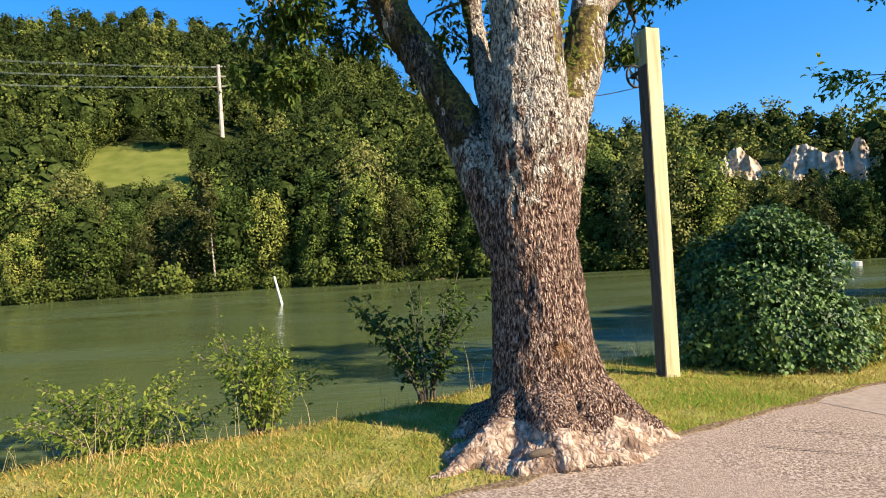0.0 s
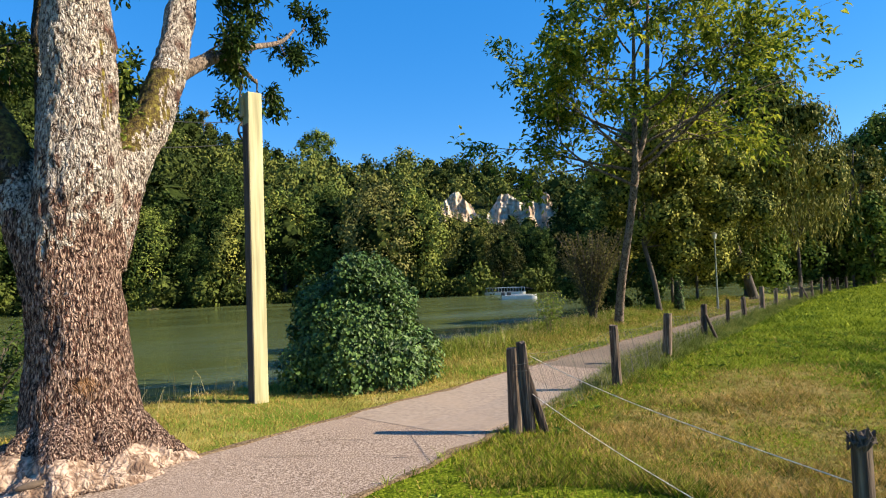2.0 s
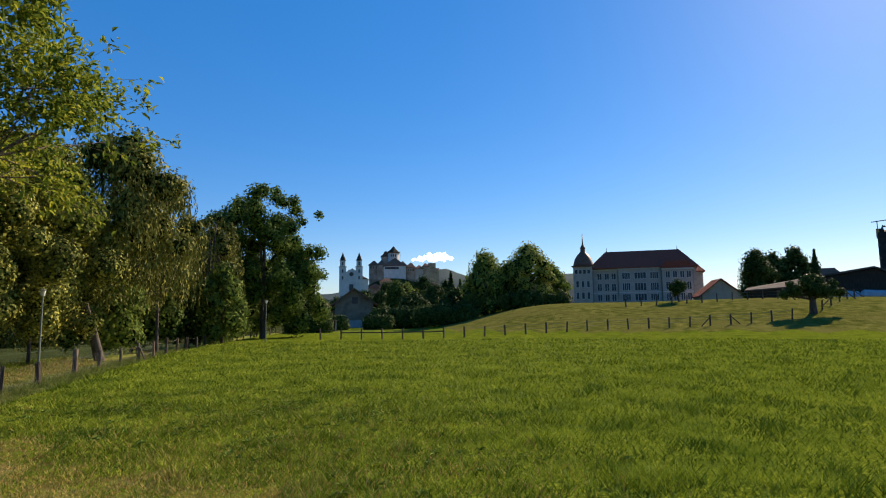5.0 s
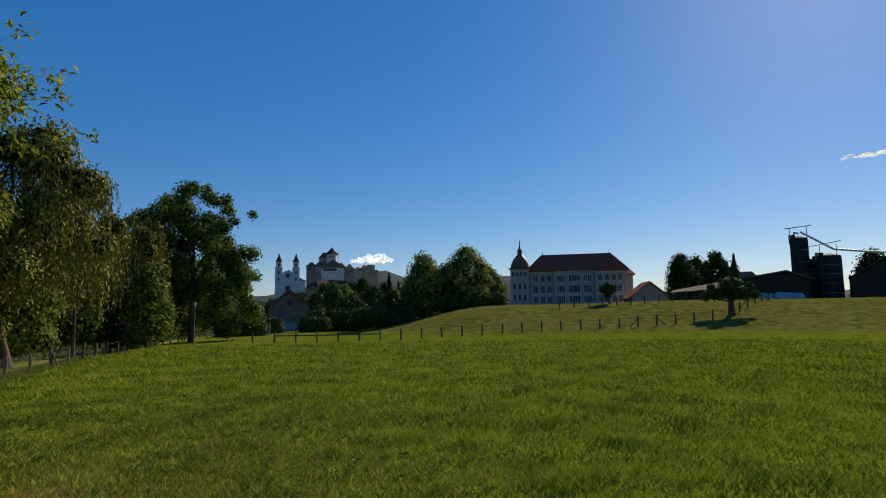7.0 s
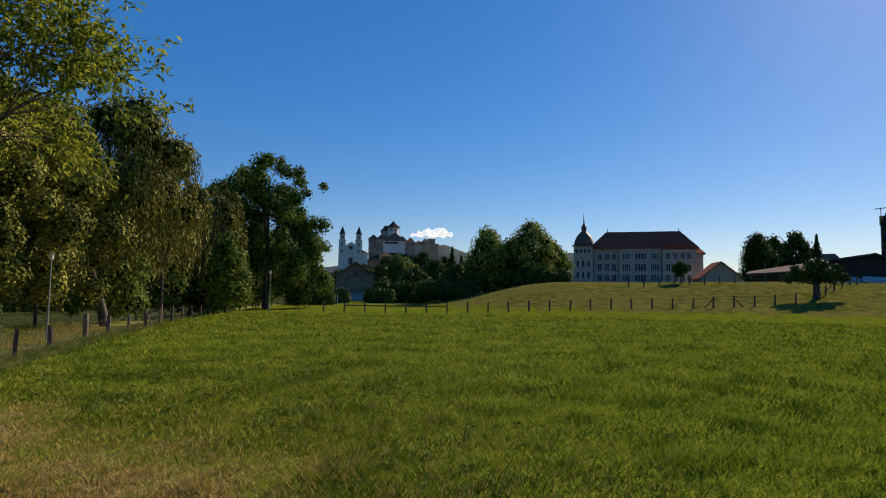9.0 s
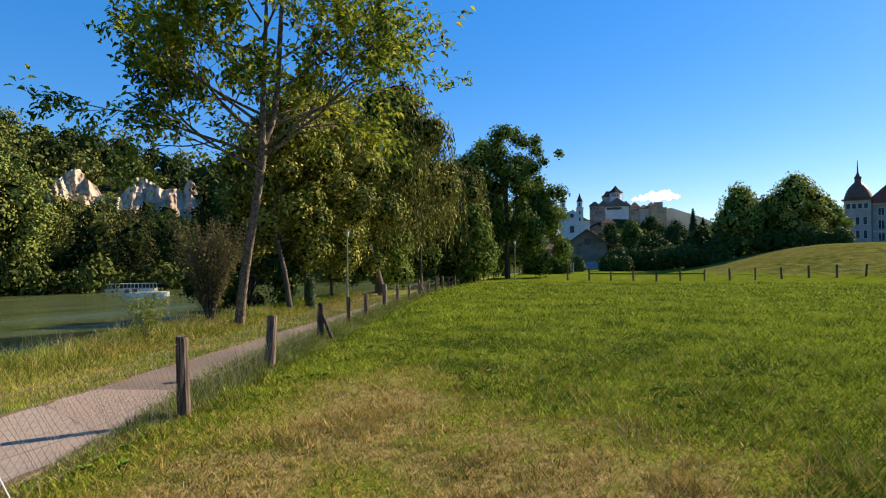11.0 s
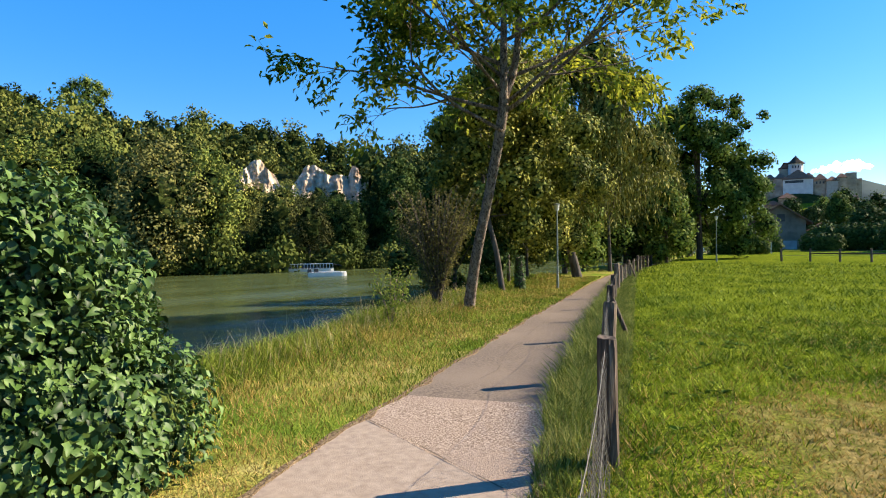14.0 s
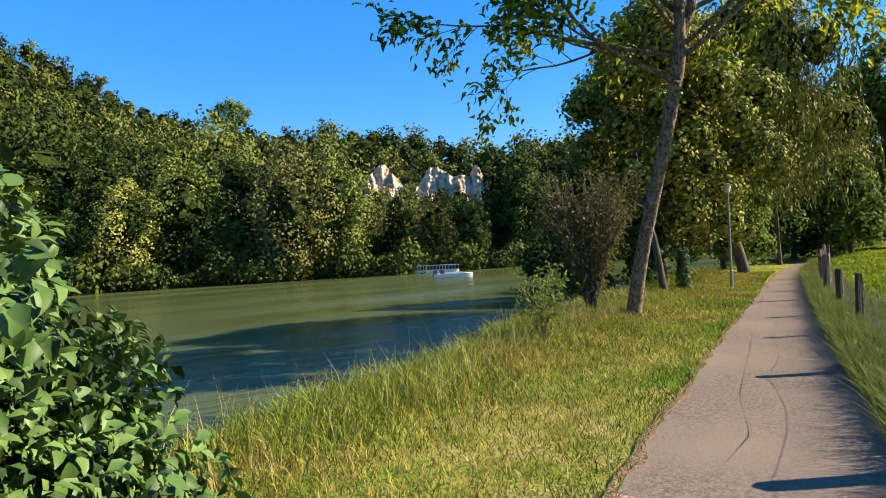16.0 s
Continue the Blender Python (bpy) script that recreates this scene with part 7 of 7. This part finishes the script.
part("platform_rail", tube([(-2.6, 0, 18.4), (2.6, 0, 18.8)], 0.1, 5), M_STEEL, S1)
part("blower_pipe", tube([(-0.9, -1.2, 12), (-0.9, -1.2, 16.6), (-0.7, -0.6, 17.4), (0, 0, 17.2)], 0.2, 8), M_STEEL, S1)
silo(-27.5, 1.1, 10.9, 151)
silo(-27.95, 1.1, 11.3, 152)
S3 = silo(-28.65, 2.3, 11.8, 149)
for k in (-4.5, -1.5, 1.5):
    part("platform_leg", tube([(k, 0, 11.6), (k, 0, 14.2)], 0.07, 5), M_STEEL, S3)
part("platform_rail", tube([(-6.0, 0, 13.6), (2.4, 0, 14.9)], 0.08, 5), M_STEEL, S3)
part("conveyor", tube([(-4.8, 0, 17.4), (1.0, 0, 13.2), (6.0, 0, 12.4), (16, 0, 11.0)], 0.22, 8), M_WHITE, S3, "long pale conveyor pipe")
part("vent_pole", tube([(3.4, -1, 0), (3.4, -1, 7.5)], 0.22, 6), M_FARPOST, S3)
HR = building("far_farmhouse", "distant farmhouse roof behind the shed", -22.4, 190, 2.0)
part("wall", box(-6, 6, 0, 10, 0, 6), M_RENDER, HR)
part("roof", hip_roof(-6, 6, 0, 10, 6, 5.5, 5.0, 0.8), M_BROWNTILES, HR)

# ---- trees round the buildings ----
def back_tree(az, d, h, w, mat, count=4200, size=0.5, low=0.3, label="dark leafy tree behind the field"):
    leafy_tree("field_tree", label, fld(az, d, 0.2), h, ring_lobes(r5, h, low, w, 30, w * 0.155), count, size * 0.85, mat, M_BARK3, 0.25, 0.6, "trees beyond the field")


for az, d, h, w, mat in ((6.6, 88, 9.6, 8, M_SHORE), (4.4, 92, 7.6, 8, M_SHORE), (2.4, 90, 9.8, 8.5, M_SHORE), (0.4, 94, 6.8, 6, M_SHORE), (9.4, 92, 5.4, 7, M_DARKLEAF), (11.6, 100, 7.0, 6, M_DARKLEAF), (13.8, 96, 5.8, 7, M_DARKLEAF), (15.4, 105, 8.0, 6, M_SHORE), (17.0, 112, 6.8, 6, M_DARKLEAF), (18.8, 135, 7.5, 8, M_DARKLEAF), (21.2, 130, 6.5, 7, M_DARKLEAF), (-17.4, 125, 10.6, 8, M_DARKLEAF), (-18.6, 150, 12.5, 9, M_DARKLEAF), (-20.2, 150, 13.8, 11, M_DARKLEAF), (-31.5, 175, 14, 12, M_DARKLEAF), (13.0, 300, 22, 18, M_DARKLEAF), (16.6, 330, 20, 18, M_DARKLEAF), (10.8, 320, 20, 18, M_DARKLEAF), (18.6, 260, 14, 14, M_DARKLEAF), (14.6, 250, 16, 14, M_SHORE), (8.6, 300, 17, 18, M_DARKLEAF), (20.8, 300, 14, 16, M_DARKLEAF), (22.4, 210, 10, 14, M_DARKLEAF), (12.2, 220, 13, 12, M_DARKLEAF)):
    back_tree(az, d, h, w, mat, 6500 if d < 140 else 2600, 0.46 if d < 140 else 0.9)


def conifer(az, d, h, w):
    t = thing("spruce_tree", "dark pointed spruce behind the field", "tree", fld(az, d, 0.2), 0, "conifers")
    part("trunk", tube([(0, 0, 0), (0, 0, h)], [0.2, 0.02], 6), M_BARK3, t)
    n = 3600
    u = r6.random(n) ** 0.6
    a = r6.random(n) * 6.28
    q = w * 0.5 * u * (0.7 + 0.3 * np.abs(np.sin(u * 26))) * (0.5 + 0.5 * r6.random(n))
    P = np.stack([np.cos(a) * q, np.sin(a) * q, h * (1 - u) - q * 0.25 + 0.3], 1)
    part("needles", cards(P, np.stack([np.cos(a) * 0.5, np.sin(a) * 0.5, 0 * a + 0.8], 1) + 0.4 * r6.normal(size=(n, 3)), np.full(n, 0.55), r6, 0.4), M_DARKLEAF, t)


for az, d, h, w in ((10.1, 110, 9.6, 4.5), (9.2, 118, 8.2, 4.0), (-21.7, 130, 10.4, 4.4), (-17.2, 128, 10.6, 4.5)):
    conifer(az, d, h, w)


def hedge(az0, az1, d, h, mat, label):
    t = thing("hedge", label, "hedge", fld((az0 + az1) / 2, d, 0.1))
    n = 9
    half = d * math.radians(az1 - az0) / 2
    a = radians((az0 + az1) / 2)
    lob = []
    for k in range(n):
        o = (k / (n - 1) - 0.5) * 2 * half
        q = h * (0.32 + 0.12 * r6.random())
        lob += [(-math.sin(a) * o, math.cos(a) * o, h * 0.35, q * 1.1), (-math.sin(a) * o * 0.95, math.cos(a) * o * 0.95, h * (0.55 + 0.15 * r6.random()), q)]
    part("foliage", crown(r6, lob, 5000, 0.4, 0.75), mat, t)


hedge(12.3, 17.5, 92, 3.6, M_DARKLEAF, "broad dark clipped hedge at the field's edge")
hedge(16.2, 18.2, 88, 2.2, M_DARKLEAF, "loose green garden hedge")
hedge(20.5, 22.2, 86, 2.2, M_DARKLEAF, "loose garden shrubs by the old house")
hedge(8.0, 13.0, 84, 3.2, M_DARKLEAF, "dark hedge along the foot of the rise")
hedge(-0.9, 8.5, 86, 2.6, M_DARKLEAF, "low dark hedge under the trees")
hedge(22.0, 25.5, 76, 2.4, M_DARKLEAF, "dark shrubs at the end of the footpath")

# hilltop house, lone tree and dead pine on the ridge
hx, hy = 236 * math.cos(radians(62.3)), 236 * math.sin(radians(62.3))
HH = thing("hilltop_house", "gabled house roof showing above the wooded ridge", "house", (hx, hy, 1.7 + 236 * math.tan(radians(8.7))), -27)
part("wall", merge([box(-5, 5, 0, 8, -8, 4), prism([(-5, 4), (5, 4), (0, 7.0)], 0, 8)]), M_CHURCH, HH)
part("roof", gable_roof(-5, 5, 0, 8, 4, 3.2, 0.8), M_BROWNTILES, HH)
lx, ly = 255 * math.cos(radians(76.9)), 255 * math.sin(radians(76.9))
leafy_tree("ridge_tree", "tall lone tree standing out above the ridge", (lx, ly, float(ground(lx, ly))), 23, [(0, 0, 19.8, 2.8), (3.6, -1.2, 18.8, 2.5), (-3.4, 1.2, 18.6, 2.4), (6.0, -2.0, 16.4, 2.3), (-5.6, 2.0, 16.0, 2.5), (0.5, 0, 16.0, 3.6), (4, -1, 13.5, 3.0), (-3.6, 1, 13.0, 3.2), (0, 0, 10.5, 4), (1, 0, 7, 4)], 4200, 0.7, M_SHORE, M_BARK3, 0.4, 0.7)
dx, dy = 318 * math.cos(radians(87.1)), 318 * math.sin(radians(87.1))
PINE = thing("bare_pine", "thin half-bare pine on the ridge", "tree", (dx, dy, float(ground(dx, dy))))
pine_shapes, (tp, td) = wood(r6, (0, 0, 0), (0, 0, 1), 13, 0.3, 2, spread=0.8, up=0.1, forks=7, sides=5, start=0.4, shrink=0.26)
part("trunk", merge(pine_shapes), M_BARK2, PINE)
part("needles", cards(np.repeat(tp, 4, 0) + r6.normal(size=(len(tp) * 4, 3)) * 0.5, r6.normal(size=(len(tp) * 4, 3)), np.full(len(tp) * 4, 0.9), r6), M_BROWNLEAF, PINE)

# ---- far hills and clouds ----
def far_ridge(name, pts, d, label):
    az = np.linspace(pts[0][0], pts[-1][0], 90)
    el = np.interp(az, [p[0] for p in pts], [p[1] for p in pts]) + 0.06 * np.sin(az * 3.1) + 0.03 * np.sin(az * 9.7)
    V, F = [], []
    for k, (dd, f) in enumerate(((d * 0.8, 0.0), (d * 0.9, 0.6), (d, 1.0), (d * 1.1, 0.4))):
        for a, e in zip(az, el):
            V.append((FX + dd * math.cos(radians(a)), FY + dd * math.sin(radians(a)), (d * math.tan(radians(max(e, 0.02)))) * f - 4 * (k == 0)))
    n = len(az)
    for k in range(3):
        for i in range(n - 1):
            F.append((k * n + i, k * n + i + 1, (k + 1) * n + i + 1, (k + 1) * n + i))
    tagged(part(name, (np.array(V), np.array(F)), M_FARHILL, smooth=True), label, "hills", kind="structure")


far_ridge("backdrop_hills", [(-60, 1.2), (-30, 1.6), (-14, 2.0), (-5, 2.9), (-1, 3.9), (2, 3.4), (5, 2.6), (8, 3.3), (10, 4.3), (11.5, 4.6), (14, 3.4), (17, 2.5), (24, 2.0), (40, 1.5)], 1900, "distant wooded hills on the horizon")


def cloud(name, az, el, w, h, d, seed, label, flat=1.0):
    r = np.random.default_rng(seed)
    sh = []
    for k in range(64):
        o = r.random() - 0.5
        swell = math.sin(math.pi * min(0.98, max(0.02, 0.5 + o))) ** 0.6 * (0.42 + 0.75 * (0.5 + o))
        q = h * (0.1 + 0.13 * r.random()) * (0.35 + swell)
        sh.append(ball((o * w, r.normal() * h * 0.3, h * (0.62 * r.random() * swell - 0.18 - 0.12 * o)), q, 8, 12, 0.75))
    V, F = merge(sh)
    V = V + np.stack([np.sin(V[:, 2] * 0.13 + V[:, 1] * 0.2), np.sin(V[:, 0] * 0.11), np.sin(V[:, 0] * 0.17 + V[:, 1] * 0.09)], 1) * h * 0.06
    V[:, 2] *= flat
    a = radians(az)
    R = np.array([[math.sin(a), math.cos(a), 0], [-math.cos(a), math.sin(a), 0], [0, 0, 1]])
    c = np.array([FX + d * math.cos(a), FY + d * math.sin(a), d * math.tan(radians(el))])
    tagged(part(name, (V @ R.T + c, F), M_CLOUD, smooth=True), label, "cloud", kind="structure")


cloud("cloud_bank", 12.1, 5.5, 205, 62, 2800, 3, "small white cumulus cloud above the hills")
cloud("cloud_wisp", -31.8, 12.2, 190, 62, 2800, 5, "thin white wisp of cloud", 0.12)

# ---- grass ----
r7 = np.random.default_rng(51)


def sow(n, s0, s1, m0, m1, keep):
    s, m = s0 + (s1 - s0) * r7.random(n), m0 + (m1 - m0) * r7.random(n)
    k = keep(s, m) > r7.random(n)
    s, m = s[k], m[k]
    x, y = xy(s, m + bend(s))
    return np.stack([x, y, ground(x, y) - 0.01], 1), s, m


def dry_at(s, m):
    x, y = xy(s, m)
    near = np.hypot((s - 7.7) / 1.5, (m - 0.1) / 0.95)
    return np.minimum(near, np.minimum(np.hypot((s - 6.5) / 3.2, (m + 2.4) / 1.9), np.hypot((s - 9.6) / 2.4, (m + 0.6) / 1.2))) + 0.25 * ripple(x, y, 1.7)


def mixed(s, m):
    """Share of straw among the green blades, most near the fence corner."""
    return 0.42 * np.clip((15 - s) / 7, 0, 1) * np.clip((m + 9) / 6, 0, 1)


def field_keep(s, m):
    d = np.hypot(s - 3.0, m + 2.0)
    return np.clip(20.0 / np.maximum(d, 1) ** 1.75, 0, 1) * np.where(dry_at(s, m) < 1, 0.55, 1.0)


P, s, m = sow(520000, -1, 60, -40, 1.75, lambda s, m: field_keep(s, m) * (m < path_right(s)))
d = np.hypot(s - 3.0, m + 2.0)
clump = np.array([0.35 + 1.1 * noise.noise(Vector((x * 1.7, y * 1.7, 0))) + 0.8 * noise.noise(Vector((x * 5, y * 5, 3))) for x, y in P[:, :2]])
h = (0.025 + 0.035 * r7.random(len(P)) + 0.075 * np.clip(clump, 0, 1) ** 2 * r7.random(len(P))) * np.where(dry_at(s, m) < 1, 0.6, 1.0)
isdry = ((dry_at(s, m) < 1.0) & (r7.random(len(P)) < 0.68)) | (r7.random(len(P)) < mixed(s, m))
w = 0.0045 + 0.0006 * np.minimum(d, np.hypot(s - 10, m))
for name, sel, mat, label in (("field_blades", ~isdry, M_BLADE, "short fresh green meadow grass"), ("dry_blades", isdry, M_DRYBLADE, "dry yellowed grass patches in the field")):
    tagged(part(name, blades(P[sel], h[sel], w[sel], r7, 1.0), mat), label, "grass", kind="stuff")


def spikes(P, h, w, r, lean):
    """Single pointed blades, for the wide field."""
    n = len(P)
    a, b = r.random(n) * 2 * math.pi, r.random(n) * 2 * math.pi
    k = np.stack([np.cos(b), np.sin(b), 0 * b], 1) * (w / 2)[:, None]
    tip = np.stack([np.cos(a) * lean * h, np.sin(a) * lean * h, h], 1)
    return np.stack([P - k, P + k, P + tip], 1).reshape(-1, 3), np.arange(3 * n).reshape(n, 3)


def wide_field(count, reach):
    """Blades spread round the field's near corner, ever wider apart."""
    d = 2.5 * (reach / 2.5) ** r7.random(count)
    a = -1.75 + 2.55 * r7.random(count)
    s, m = 3.0 + d * np.cos(a), -1.0 + d * np.sin(a)
    k = (m < path_right(s) - 0.05) & (s > -3)
    s, m, d = s[k], m[k], d[k]
    x, y = xy(s, m + bend(s))
    return np.stack([x, y, ground(x, y) - 0.005], 1), s, m, d


P, s, m, d = wide_field(300000, 48.0)
isdry = ((dry_at(s, m) < 1.05) & (r7.random(len(P)) < 0.86)) | (r7.random(len(P)) < mixed(s, m))
clump = np.array([noise.noise(Vector((x * 0.9, y * 0.9, 5))) + 0.7 * noise.noise(Vector((x * 2.6, y * 2.6, 7))) for x, y in P[:, :2]])
h = (0.03 + 0.045 * r7.random(len(P)) + 0.2 * np.clip(clump - 0.12, 0, 0.7)) * np.where(dry_at(s, m) < 1, 0.6, 1.0) * (1 + 0.01 * d)
w = 0.005 + 0.0011 * d
for name, sel, mat, label in (("meadow_grass", ~isdry, M_BLADE, "short green grass all over the field"), ("parched_grass", isdry, M_DRYBLADE, "parched straw-coloured grass in the field")):
    tagged(part(name, spikes(P[sel], h[sel], w[sel], r7, 0.9), mat), label, "grass", kind="stuff")


def tufts(count, s0, s1, m0, m1, keep, per, tall, wide):
    """Clumps of blades that spread from one root."""
    C, s, m = sow(count, s0, s1, m0, m1, keep)
    big = 0.45 + 0.9 * r7.random(len(C)) ** 2
    n = len(C) * per
    P = np.repeat(C, per, 0)
    g = np.repeat(big, per)
    P[:, :2] += r7.normal(size=(n, 2)) * (0.035 * g)[:, None]
    h = tall * g * (0.5 + 0.7 * r7.random(n))
    return P, h, wide * (0.7 + 0.6 * r7.random(n)), np.repeat(dry_at(s, m), per)


def near_field(s, m):
    return np.clip(1.5 - np.hypot(np.clip(s - 13, 0, None), np.clip(-m - 2, 0, None)) / 4.6, 0, 1) * (m < path_right(s)) * np.where(dry_at(s, m) < 0.9, 0.7, 1.0)


P, h, w, q = tufts(12500, 0, 20, -10, 1.7, near_field, 12, 0.09, 0.008)
old = r7.random(len(P)) < np.where(q < 1.0, 0.7, 0.3)
tagged(part("grass_tufts", blades(P[~old], h[~old], w[~old], r7, 1.0), M_BLADE), "clumps of fresh green meadow grass", "grass", kind="stuff")
tagged(part("dry_tufts", blades(P[old], h[old] * 0.7, w[old], r7, 1.2), M_DRYBLADE), "clumps of dry straw-coloured grass", "grass", kind="stuff")
# flat rosettes of broad-leaved weeds
C, s, m = sow(650, 0, 18, -9, 1.5, lambda s, m: near_field(s, m) * (dry_at(s, m) > 1.1))
P = np.repeat(C, 9, 0) + np.array([0, 0, 0.03])
a = r7.random(len(P)) * 6.28
A = np.stack([np.cos(a), np.sin(a), 0.15 + 0.5 * r7.random(len(P))], 1)
tagged(part("meadow_weeds", leaves(P, A, np.array([0, 0, 1.0]) + 0.3 * r7.normal(size=P.shape), np.full(len(P), 0.085), r7, 0.36), M_WEED), "flat rosettes of broad-leaved meadow weeds", "weeds", kind="stuff")


def off_path(s, m):
    return ((m > path_left(s) - 0.03 * r7.random(len(s))) | (m < path_right(s) - 0.02)).astype(float)


P, s, m = sow(170000, -6, 40, 3.4, 7.6, lambda s, m: off_path(s, m) * np.clip(1.15 - np.abs(s - 8) / 34, 0.12, 1))
edge = smooth(m, 4.9, 6.6) * smooth(s, 8, 11)
h = 0.025 + 0.05 * r7.random(len(P)) + (0.05 + 0.26 * r7.random(len(P))) * edge + 0.04 * r7.random(len(P)) * smooth(s, 7, 10)
w = 0.004 + 0.0007 * np.hypot(s - 6, m - 2)
green = r7.random(len(P)) < np.clip(0.58 + 0.3 * edge + 0.3 * (np.abs(m - path_left(s)) < 0.45) * (s > 9.5) - 0.52 * (s < 9.5) + 0.28 * ripple(P[:, 0], P[:, 1], 0.9), 0.04, 1)
for name, sel, mat, label in (("verge_green_blades", green, M_VERGEBLADE, "green grass on the river verge"), ("verge_dry_blades", ~green, M_DRYBLADE, "dry yellowish grass on the river verge")):
    tagged(part(name, blades(P[sel], h[sel], w[sel], r7, 1.0), mat), label, "grass", kind="stuff")
# tall grass between path and fence
P, s, m = sow(105000, 6.6, 46, 1.3, 2.2, lambda s, m: (m < path_right(s) + 0.03) * np.clip(1.2 - np.abs(s - 10) / 30, 0.15, 1))
h = (0.1 + 0.3 * r7.random(len(P))) * np.clip((s - 7.2) / 4.5, 0.12, 1) * (0.35 + 0.65 * smooth(m, 1.45, 1.75))
tagged(part("fence_grass", blades(P, h, 0.0045 + 0.0003 * s, r7, 0.75), M_LONGGRASS), "long green grass along the foot of the fence", "grass", kind="stuff")
# seed stalks on the bank
P, s, m = sow(5200, -7, 24, 5.7, 7.3, lambda s, m: 0.22 + 0.35 * (s > 9))
tagged(part("seed_stalks", blades(P, 0.2 + 0.5 * r7.random(len(P)) ** 2, np.full(len(P), 0.006), r7, 0.4), M_STRAW), "dry seed stalks along the bank edge", "grass", kind="stuff")
